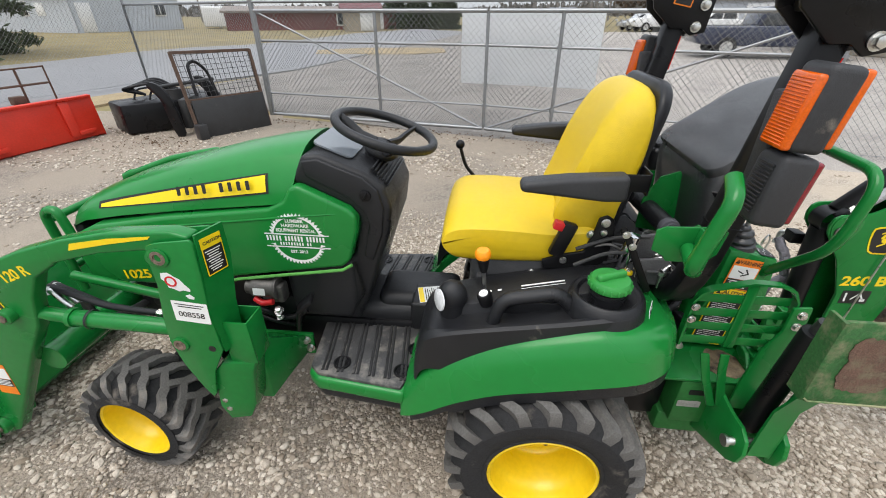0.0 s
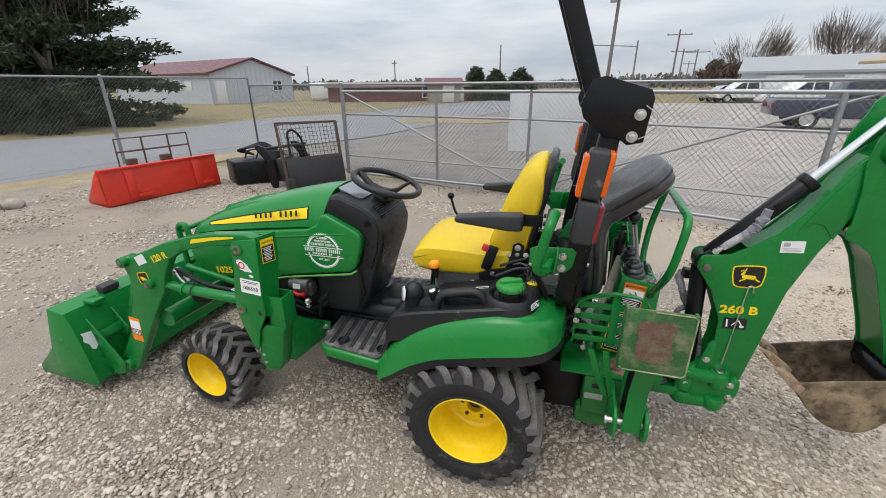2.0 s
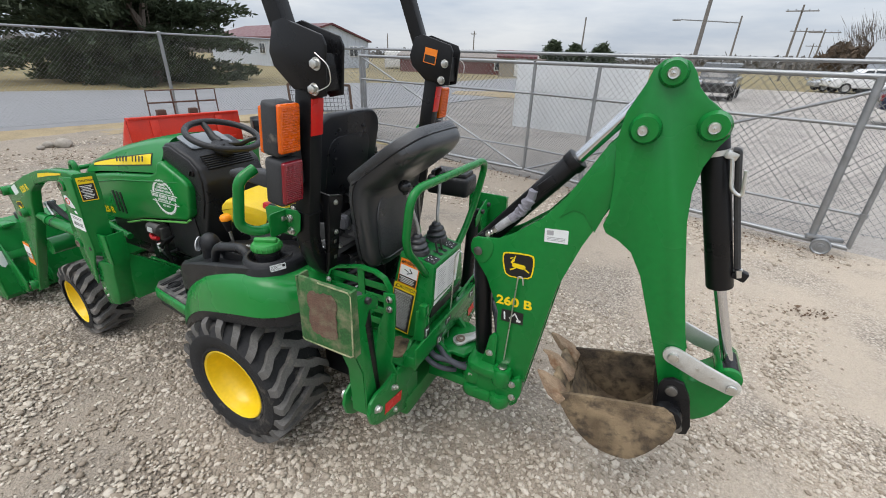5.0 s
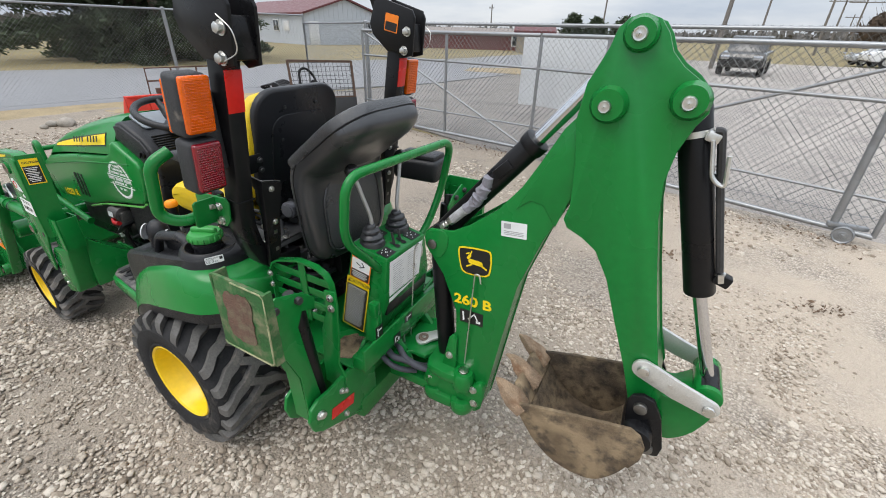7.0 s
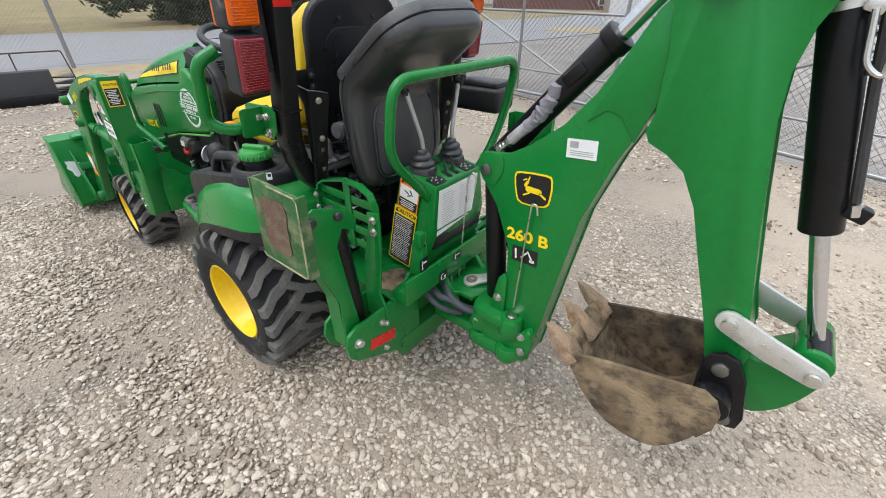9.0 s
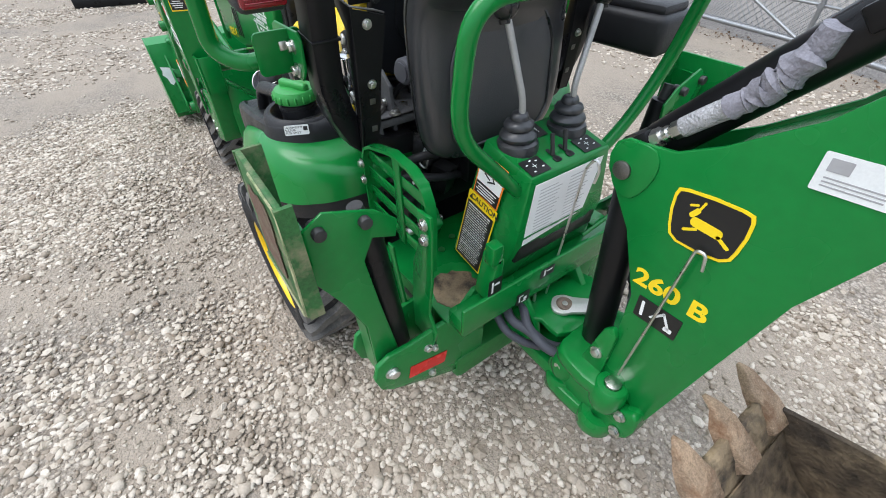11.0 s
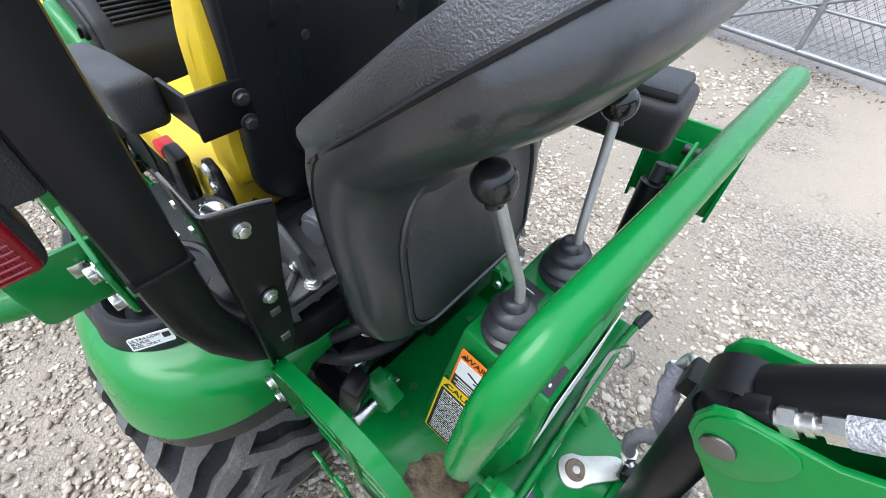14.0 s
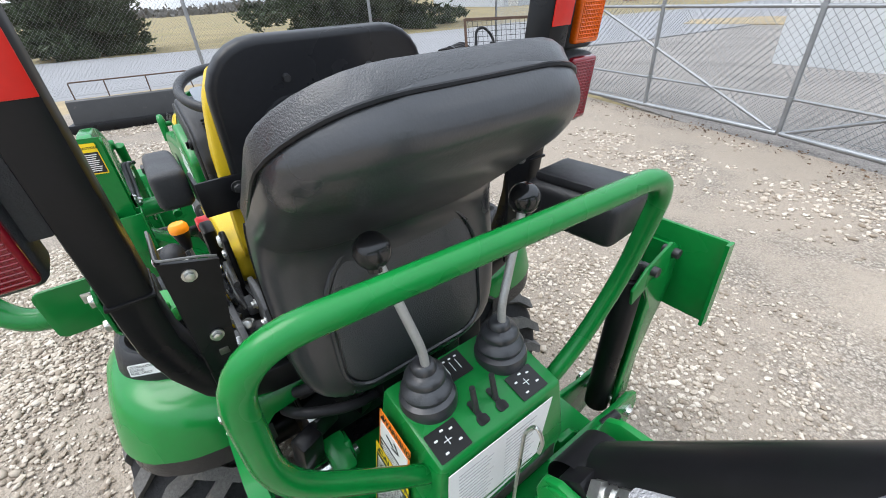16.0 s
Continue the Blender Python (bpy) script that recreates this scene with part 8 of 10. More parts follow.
# dipper stick
DIP = [(1.330, 1.555), (1.340, 1.592), (1.360, 1.612), (1.390, 1.620), (1.420, 1.610), (1.440, 1.585), (1.455, 1.552), (1.482, 1.525), (1.520, 1.500), (1.545, 1.474), (1.550, 1.440), (1.533, 1.412), (1.512, 1.355), (1.504, 1.285), (1.514, 1.195), (1.556, 1.010), (1.615, 0.778), (1.645, 0.690), (1.640, 0.640), (1.605, 0.607), (1.572, 0.622), (1.534, 0.738), (1.481, 0.875), (1.433, 1.003), (1.391, 1.075), (1.350, 1.104), (1.308, 1.122), (1.296, 1.145), (1.306, 1.185), (1.300, 1.30), (1.285, 1.395), (1.296, 1.480)]
YD0, YD1 = -0.112, 0.060
bm = B()
for y in (YD0, YD1):
    prism(bm, DIP, y - 0.005, y + 0.005, bev=0.0025)
for seq, dx, dz in ((DIP[10:19], -0.006, 0), (DIP[19:28], 0.006, 0.004)):
    loft(bm, [[(x + dx, YD0, z + dz), (x + dx, YD1, z + dz), (x + dx * 2.4, YD1, z + dz), (x + dx * 2.4, YD0, z + dz)] for x, z in seq])
dip = part("dipper", bm, GREEN, backhoe, "tall green dipper stick")
bm = B()
for x, z, r in ((1.352, 1.440, 0.042), (1.510, 1.462, 0.040), (1.388, 1.583, 0.036)):
    lathe(bm, [(r, 0.0), (r, 0.006), (r * 0.82, 0.018), (r * 0.80, 0.024), (0.001, 0.024)], (x, YD0 - 0.004, z), (0, -1, 0), 32)
part("dipper_boss", bm, GREEN, dip)
bm = B()
for x, z, r in ((1.347, 1.437, 0.0145), (1.508, 1.459, 0.0155), (1.387, 1.582, 0.0155)):
    lathe(bm, [(r, 0.0), (r, 0.007), (r * 0.82, 0.011), (r * 0.55, 0.010), (0.001, 0.012)], (x, YD0 - 0.026, z), (0, -1, 0), 26)
cyl(bm, (1.305, YB0 - 0.01, 1.160), (1.305, YB0 - 0.018, 1.160), 0.010, seg=14)
part("dipper_pin", bm, STEEL, dip, "bright turned pin end")
# bucket cylinder, links and bucket
CT, CBm, CE = Vector((1.520, -0.035, 1.445)), Vector((1.655, -0.035, 0.992)), Vector((1.752, -0.035, 0.720))
bm = B()
cyl(bm, CT, CBm, 0.0365, seg=28, bev=0.004)
box(bm, CT.lerp(CBm, 0.90) + Vector((0.048, -0.01, 0.01)), (0.04, 0.03, 0.03), (0, 17, 0), 0.005)
cb = part("bucket_cylinder", bm, BLACK, backhoe, "black bucket cylinder")
bm = B()
cyl(bm, CBm, CE, 0.0170, seg=22)
part("bucket_rod", bm, CHROME, cb, "polished chrome rod")
bm = B()
tube(bm, path_round([CT.lerp(CBm, 0.10) + Vector((0.040, -0.03, 0)), CT.lerp(CBm, 0.12) + Vector((0.050, -0.03, 0.01)), CT.lerp(CBm, 0.38) + Vector((0.048, -0.02, 0)), CT.lerp(CBm, 0.86) + Vector((0.046, -0.01, 0))], 0.03), 0.009, 8)
part("feed_tube", bm, DARKSTEEL, cb)
bm = B()
c0, c1 = CT.lerp(CBm, 0.115), CT.lerp(CBm, 0.145)
cyl(bm, c0, c1, 0.0375, seg=28)
box(bm, c0.lerp(c1, 0.5) + Vector((0.036, -0.030, 0)), (0.030, 0.020, 0.022), (0, 17, 0), 0.004)
part("tube_clamp", bm, STEEL, cb, "bright steel tube clamp")
bm = B()
for f in (0.30, 0.84):
    p = CT.lerp(CBm, f) + Vector((0.047, -0.016, 0))
    q = CT.lerp(CBm, f + 0.05) + Vector((0.047, -0.015, 0))
    cyl(bm, p, q, 0.0125, seg=6)
part("tube_nut", bm, STEEL, cb, "bright tube nut")
bm = B()
lp = path_round([CT.lerp(CBm, 0.14) + Vector((0.035, -0.045, 0)), CT.lerp(CBm, 0.32) + Vector((0.030, -0.05, 0)), CT.lerp(CBm, 0.36) + Vector((0.055, -0.05, 0)), CT.lerp(CBm, 0.20) + Vector((0.066, -0.05, 0))], 0.025)
tube(bm, lp, 0.005, 8)
part("lock_clip", bm, STEEL, cb, "bent steel clip")
bm = B()
lathe(bm, [(0.032, -0.05), (0.032, 0.05)], CE, (0, 1, 0), 24)
part("rod_eye", bm, BLACK, cb)
for s, y in ((-1, YD0 - 0.014), (1, YD1 + 0.014)):
    bm = B()
    a, b = Vector((1.583, 0.764)), Vector((1.756, 0.708))
    d = (b - a).normalized()
    n = Vector((-d.y, d.x))
    pts = []
    for i in range(9):
        t = radians(90 + 22.5 * i)
        pts.append(tuple(a + (d * math.cos(t) + n * math.sin(t)) * 0.030))
    pts += [tuple(a.lerp(b, 0.55) - n * 0.034), tuple(a.lerp(b, 0.75) - n * 0.030)]
    for i in range(9):
        t = radians(-90 + 22.5 * i)
        pts.append(tuple(b + (d * math.cos(t) + n * math.sin(t)) * 0.026))
    pts += [tuple(a.lerp(b, 0.5) + n * 0.026)]
    prism(bm, pts, y - 0.006, y + 0.006, bev=0.002)
    lk = part("bucket_link", bm, LINKM, backhoe, "bare steel bucket link")
    bm = B()
    for p, r in ((a, 0.016), (b, 0.016)):
        cyl(bm, (p.x, y + s * 0.006, p.y), (p.x, y + s * 0.020, p.y), r, seg=20, bev=0.003)
    for f in (0.42, 0.68):
        p = a.lerp(b, f)
        cyl(bm, (p.x, y + s * 0.0055, p.y), (p.x, y + s * 0.0075, p.y), 0.005, seg=10)
    part("link_pin", bm, STEEL, lk)
bm = B()
prism(bm, smooth_poly([(1.600, 0.640), (1.640, 0.545), (1.690, 0.500), (1.745, 0.545), (1.778, 0.620), (1.790, 0.690), (1.772, 0.735), (1.735, 0.735), (1.715, 0.700), (1.67, 0.660), (1.63, 0.675)], 3), -0.085, 0.035, bev=0.008)
cyl(bm, (1.752, -0.10, 0.715), (1.752, 0.05, 0.715), 0.036, seg=24, bev=0.004)
part("guide_link", bm, GREEN, backhoe, "curved green guide link")
# the bucket itself, a curved shell between two side plates, thick with dried mud
prof = smooth_open([(1.262, 0.524), (1.300, 0.468), (1.345, 0.408), (1.405, 0.362), (1.470, 0.345), (1.535, 0.356), (1.580, 0.405), (1.612, 0.470), (1.625, 0.540), (1.600, 0.600)], 4)
bm = B()
rings = []
for i, (x, z) in enumerate(prof):
    a, b = prof[max(i - 1, 0)], prof[min(i + 1, len(prof) - 1)]
    d = Vector((b[0] - a[0], b[1] - a[1])).normalized()
    n = Vector((-d.y, d.x)) * 0.012
    ring = []
    for k in range(9):
        y = -0.203 + 0.268 * k / 8
        w = 0.005 * noise.noise((x * 25, y * 25, z * 25))
        ring.append((x + n.x * (1 + w * 60), y, z + n.y * (1 + w * 60)))
    rings.append(ring + [(x, 0.065, z), (x, -0.203, z)])
loft(bm, rings)
bkt = part("digging_bucket", bm, MUD, backhoe, "digging bucket caked with dried tan mud")
bm = B()
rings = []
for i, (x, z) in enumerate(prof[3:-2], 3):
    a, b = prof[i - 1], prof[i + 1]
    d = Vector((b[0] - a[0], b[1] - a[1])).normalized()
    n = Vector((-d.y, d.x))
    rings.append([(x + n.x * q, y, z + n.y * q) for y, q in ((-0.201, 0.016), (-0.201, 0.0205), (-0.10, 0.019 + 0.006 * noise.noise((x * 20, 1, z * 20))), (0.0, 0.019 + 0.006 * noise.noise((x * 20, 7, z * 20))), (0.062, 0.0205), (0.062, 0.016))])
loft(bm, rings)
part("bucket_lining", bm, MUD_IN, bkt, "mud-caked bucket interior in darker tones")
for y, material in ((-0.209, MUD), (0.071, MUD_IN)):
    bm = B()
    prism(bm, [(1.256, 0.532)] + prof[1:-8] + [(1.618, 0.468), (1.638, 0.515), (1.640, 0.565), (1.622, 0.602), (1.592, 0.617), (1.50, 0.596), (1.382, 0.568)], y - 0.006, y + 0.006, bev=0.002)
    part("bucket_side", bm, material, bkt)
bm = B()
box(bm, (1.258, -0.069, 0.534), (0.05, 0.272, 0.016), (0, 48, 0), 0.004)
part("bucket_lip", bm, MUD, bkt, "worn tan cutting lip")
for i, y in enumerate((-0.190, -0.069, 0.052)):
    bm = B()
    L = (0.082, 0.092, 0.090)[i]
    u, n = Vector((-0.80, 0.60)), Vector((0.60, 0.80))
    rings = []
    for f, w, h in ((-0.60, 0.036, 0.016), (0.0, 0.036, 0.020), (0.40, 0.030, 0.016), (0.75, 0.018, 0.010), (1.0, 0.005, 0.003)):
        c = Vector((1.250, 0.535)) + u * (L * f)
        rings.append([(c.x + n.x * b * h, y + a * w, c.y + n.y * b * h) for a, b in ((-1, -0.6), (1, -0.6), (0.75, 1), (-0.75, 1))])
    loft(bm, rings)
    for v in bm.verts:
        v.co += Vector((1, 1, 1)) * 0.006 * noise.noise(v.co * 40)
    bevelled(bm, 0.003, 2, 30)
    part("bucket_tooth", bm, TOOTH, bkt, "worn tan digging tooth")
for y in (-0.150, 0.066):
    bm = B()
    prism(bm, [(1.566, 0.655), (1.575, 0.682), (1.600, 0.697), (1.632, 0.690), (1.660, 0.640), (1.688, 0.535), (1.684, 0.498), (1.665, 0.490), (1.595, 0.505), (1.575, 0.58)], y - 0.008, y + 0.008, bev=0.003)
    ear = part("ear_plate", bm, BLACK, bkt, "black bucket ear plate")
    bm = B()
    for x, z in ((1.603, 0.657), (1.649, 0.520)):
        cyl(bm, (x, y - 0.022, z), (x, y - 0.006, z), 0.018, seg=20, bev=0.003)
    part("ear_pin", bm, PINM, ear)
bm = B()
cyl(bm, (1.612, -0.200, 0.565), (1.612, 0.062, 0.565), 0.043, seg=24, bev=0.006)
part("bucket_tube", bm, BLACK, bkt)
# decals on the boom, cable tie rod
BP = YB0 - 0.0055
DM = facing((1.045, BP, 0.930), (1, 0, 0.10), (-0.10, 0, 1))
bm = B()
p = B()
prism(p, smooth_poly([(-0.058, 0.036), (-0.040, 0.050), (0.040, 0.050), (0.058, 0.036), (0.054, -0.020), (0.036, -0.046), (-0.036, -0.046), (-0.054, -0.020)], 2), 0, 0.0012, "z", bev=0)
merge(bm, p, DM)
bd = part("boom_badge", bm, DECAL_Y, boom, "black and yellow leaping animal badge")
bm = B()
p = B()
prism(p, smooth_poly([(-0.053, 0.033), (-0.037, 0.045), (0.037, 0.045), (0.053, 0.033), (0.049, -0.018), (0.033, -0.041), (-0.033, -0.041), (-0.049, -0.018)], 2), 0.0012, 0.002, "z", bev=0)
merge(bm, p, DM)
part("badge_field", bm, BLACK_D, bd)
bm = B()
for c, s2, a in (((0.002, 0.0), (0.050, 0.017), -8), ((-0.020, 0.017), (0.020, 0.009), 55), ((0.030, -0.013), (0.026, 0.006), -35), ((-0.020, -0.013), (0.024, 0.005), 25), ((-0.024, 0.029), (0.014, 0.004), 20), ((-0.012, 0.032), (0.016, 0.004), 70)):
    p = B()
    prism(p, rrect(s2[0], s2[1], min(s2) * 0.45, 3), 0, 0.0005, "z", bev=0)
    merge(bm, p, DM @ Matrix.Translation((c[0], c[1], 0.0021)) @ pose(0, 0, 0, 0, 0, a))
part("badge_mark", bm, DECAL_Y, bd)
bm = B()
words(bm, "260 B", facing((1.045, BP, 0.775), (1, 0, 0.05), (0, 0, 1)), 0.051, lift=0.0, stretch=1.15, bold=0.0016)
part("boom_number", bm, DECAL_Y, boom, "yellow model number")
m = facing((1.045, BP, 0.712), (1, 0, 0.04), (0, 0, 1))
bm = B()
plate(bm, m, 0.086, 0.052, 0.001, 0.002)
pc = part("pictogram", bm, BLACK_D, boom, "black pictogram label")
bm = B()
for c, s2, a in (((-0.030, 0.0), (0.006, 0.036), 5), ((0.0, 0.004), (0.036, 0.005), 50), ((0.018, 0.004), (0.036, 0.005), -60), ((0.026, -0.012), (0.016, 0.010), 0)):
    p = B()
    prism(p, rrect(s2[0], s2[1], 0.002, 2), 0, 0.0005, "z", bev=0)
    merge(bm, p, m @ Matrix.Translation((c[0], c[1], 0.0011)) @ pose(0, 0, 0, 0, 0, a))
part("pictogram_mark", bm, WHITE_D, pc)
bm = B()
plate(bm, facing((1.160, BP, 1.072), (1, 0, 0.08), (0, 0, 1)), 0.078, 0.048, 0.001, 0.002)
bl = part("boom_label", bm, PAPER, boom, "small white printed label")
bm = B()
m = facing((1.160, BP - 0.001, 1.072), (1, 0, 0.08), (0, 0, 1))
plate(bm, m, 0.022, 0.016, 0.0005, 0.001, (-0.020, 0.010))
for i in range(3):
    plate(bm, m, 0.06, 0.002, 0.0005, 0.0005, (0.0, -0.006 - i * 0.005))
part("label_print", bm, mat("grey_print", (0.35, 0.35, 0.36), 0.6), bl)
bm = B()
tube(bm, path_round([(1.035, -0.112, 0.51), (1.052, -0.112, 0.895), (1.068, -0.112, 0.895), (1.074, -0.112, 0.865)], 0.014, 4), 0.0028, 8)
part("lock_rod", bm, STEEL, backhoe, "thin bent lock rod on the boom")
bm = B()
tube(bm, path_round([(0.743, -0.023, 0.450), (0.752, 0.0, 0.855), (0.768, 0.006, 0.885), (0.782, 0.008, 0.860), (0.776, 0.008, 0.825)], 0.014, 4), 0.0032, 8)
part("latch_rod", bm, STEEL, backhoe, "thin bent latch rod")
bm = B()
p = B()
prism(p, smooth_poly([(-0.034, 0.0), (-0.026, -0.026), (0.0, -0.034), (0.024, -0.027), (0.092, -0.021), (0.098, 0.0), (0.092, 0.021), (0.024, 0.027), (0.0, 0.034), (-0.026, 0.026)], 3), 0, 0.011, "z", bev=0.002)
merge(bm, p, pose(0.808, -0.022, 0.458, 0, -8, 43))
part("swing_link", bm, LINKM, backhoe, "bare steel swing link")
bm = B()
lathe(bm, [(0.008, 0.004), (0.013, 0.006), (0.021, 0.004), (0.023, 0.0)], (0.808, -0.022, 0.4685), (0.1, 0.0, 1), 22)
part("swing_link_pin", bm, RUSTPIN, backhoe, "rusty pin in the link's eye")
bm = B()
cyl(bm, (0.743, -0.070, 0.450), (0.743, -0.070, 0.475), 0.0045, seg=10)
box(bm, (0.743, -0.070, 0.482), (0.004, 0.030, 0.016), (0, 0, 30), 0.0015)
part("wing_screw", bm, STEEL, backhoe, "small steel wing screw")
bm = B()
m = facing((0.7585, -0.140, 0.528), (0, 1, 0), (0, 0, 1))
plate(bm, m, 0.044, 0.040, 0.001, 0.002)
pl = part("channel_label", bm, BLACK_D, backhoe, "small black pictogram label")
bm = B()
for w, h, x, y in ((0.004, 0.022, -0.012, 0.0), (0.012, 0.004, -0.006, 0.010), (0.010, 0.010, 0.008, -0.004), (0.018, 0.003, 0.004, -0.013)):
    plate(bm, m, w, h, 0.0006, 0.0005, (x, y), 0.001)
part("pictogram_mark", bm, WHITE_D, pl)
bm = B()
tube(bm, path_round([(0.735, 0.090, 0.606), (0.748, 0.170, 0.646), (0.760, 0.245, 0.676)], 0.03), 0.006, 8)
sl = part("swing_lever", bm, GREEN, backhoe)
bm = B()
tube(bm, [(0.757, 0.232, 0.671), (0.765, 0.268, 0.685)], 0.0100, 12)
part("lever_grip", bm, PLASTIC, sl, "black rubber grip")


# ---- implements lying along the fence ----
def skid_bucket():
    """A red loader bucket, opening away, 1.8 m wide."""
    a, b = Vector((-6.13, 2.37)), Vector((-5.74, 4.13))
    d = (b - a).normalized()
    n = Vector((-d.y, d.x))
    m = Matrix.Translation((a.x, a.y, 0)) @ Matrix(((d.x, n.x, 0), (d.y, n.y, 0), (0, 0, 1))).to_4x4()
    L = (b - a).length
    t = thing("loader_bucket", (a.x, a.y, 0), "bright red skid loader bucket lying on gravel by the fence", "bucket")

    def p(name, bm, material, parent, label=""):
        bmesh.ops.transform(bm, matrix=m, verts=bm.verts)
        return part(name, bm, material, parent, label)
    bm = B()
    shell = [(0.0, 0.02), (0.03, 0.50), (0.05, 0.55), (0.10, 0.55), (0.12, 0.535), (0.11, 0.50), (0.06, 0.06), (0.55, 0.02), (0.55, 0.0), (0.03, 0.0)]
    prism(bm, shell, 0.0, L, "x", bev=0.004)
    body = p("bucket_shell", bm, REDPAINT, t)
    for x in (0.0, L - 0.012):
        bm = B()
        prism(bm, [(0.0, 0.0), (0.03, 0.52), (0.08, 0.555), (0.24, 0.42), (0.60, 0.05), (0.60, 0.0)], x, x + 0.012, "x", bev=0.003)
        p("bucket_end", bm, REDPAINT, body)
    for x in (0.38, L - 0.38):
        bm = B()
        prism(bm, [(-0.03, 0.06), (-0.01, 0.46), (0.03, 0.54), (0.04, 0.1)], x - 0.07, x + 0.05, "x", bev=0.006)
        box(bm, (x + 0.14, -0.025, 0.10), (0.22, 0.05, 0.05), (0, 0, 0), 0.006)
        p("mount_rib", bm, REDPAINT, body)
    bm = B()
    span(bm, (0.02, -0.012, 0.525), (L - 0.02, 0.03, 0.553), 0.005)
    p("top_flange", bm, REDPAINT, body)
    return m, L


BM_, BL_ = skid_bucket()
rack = thing("steel_rack", (-6.4, 3.2, 0), "rusty welded steel rack behind the red bucket", "rack")
bm = B()
for pts in ([(0.45, 0.42, 0.0), (0.47, 0.40, 0.92), (1.60, 0.40, 0.92), (1.62, 0.42, 0.0)], [(0.47, 0.40, 0.72), (1.60, 0.40, 0.72)], [(0.86, 0.40, 0.92), (0.86, 0.42, 0.05)], [(1.27, 0.40, 0.92), (1.27, 0.42, 0.05)]):
    tube(bm, [BM_ @ Vector(q) for q in pts], 0.014, 6)
part("rack_frame", bm, RUST, rack)
for x in (0.62, 1.14):
    bm = B()
    box(bm, (0, 0, 0), (0.14, 0.10, 0.10), bev=0.01)
    bmesh.ops.transform(bm, matrix=BM_ @ Matrix.Translation((x, 0.36, 0.56)), verts=bm.verts)
    part("rack_block", bm, RUST, rack)

# dark attachment with a mesh guard
guard = thing("mesh_guard", (-3.95, 4.5, 0), "dark steel attachment plate with a wire mesh guard", "guard")
ga, gb = Vector((-4.20, 4.05)), Vector((-3.62, 4.90))
gd = (gb - ga).normalized()
gn = Vector((-gd.y, gd.x))
GMX = Matrix.Translation((ga.x, ga.y, 0)) @ Matrix(((gd.x, gn.x, 0), (gd.y, gn.y, 0), (0, 0, 1))).to_4x4()
GLN = (gb - ga).length


def gpart(name, bm, material, parent=guard, label=""):
    bmesh.ops.transform(bm, matrix=GMX, verts=bm.verts)
    return part(name, bm, material, parent, label)


bm = B()
prism(bm, [(-0.02, 0.0), (0.02, 0.50), (0.05, 0.50), (0.02, 0.0)], 0.0, GLN, "x", bev=0.003)
box(bm, (0.0, -0.04, 0.10), (0.12, 0.16, 0.20), (0, 0, 0), 0.01)
gpart("guard_plate", bm, DARKSTEEL)
for q in ([(-0.02, 0.0, 0.0), (-0.06, 0.12, 1.10)], [(GLN, 0.0, 0.0), (GLN - 0.03, 0.12, 1.08)], [(-0.06, 0.12, 1.09), (GLN - 0.03, 0.12, 1.07)], [(-0.03, 0.05, 0.50), (GLN, 0.05, 0.50)]):
    bm = B()
    tube(bm, q, 0.026, 4)
    gpart("guard_rail", bm, RUST)
bm = B()
for i in range(15):
    f = i / 14
    tube(bm, [(0.02 + f * (GLN - 0.06), 0.06, 0.50), (-0.02 + f * (GLN - 0.05), 0.12, 1.08)], 0.004, 4)
for i in range(9):
    f = i / 8
    tube(bm, [(-0.03, 0.06 + 0.06 * f, 0.52 + f * 0.54), (GLN - 0.02, 0.06 + 0.06 * f, 0.52 + f * 0.54)], 0.004, 4)
tagged(gpart("wire_mesh", bm, DARKSTEEL), kind="stuff")
bm = B()
tube(bm, path_round([(0.10, 0.05, 0.55), (0.10, 0.10, 0.95), (0.22, 0.15, 0.98), (0.36, 0.18, 0.85), (0.42, 0.12, 0.45)], 0.1), 0.020, 8)
gpart("guard_hose", bm, HOSE)


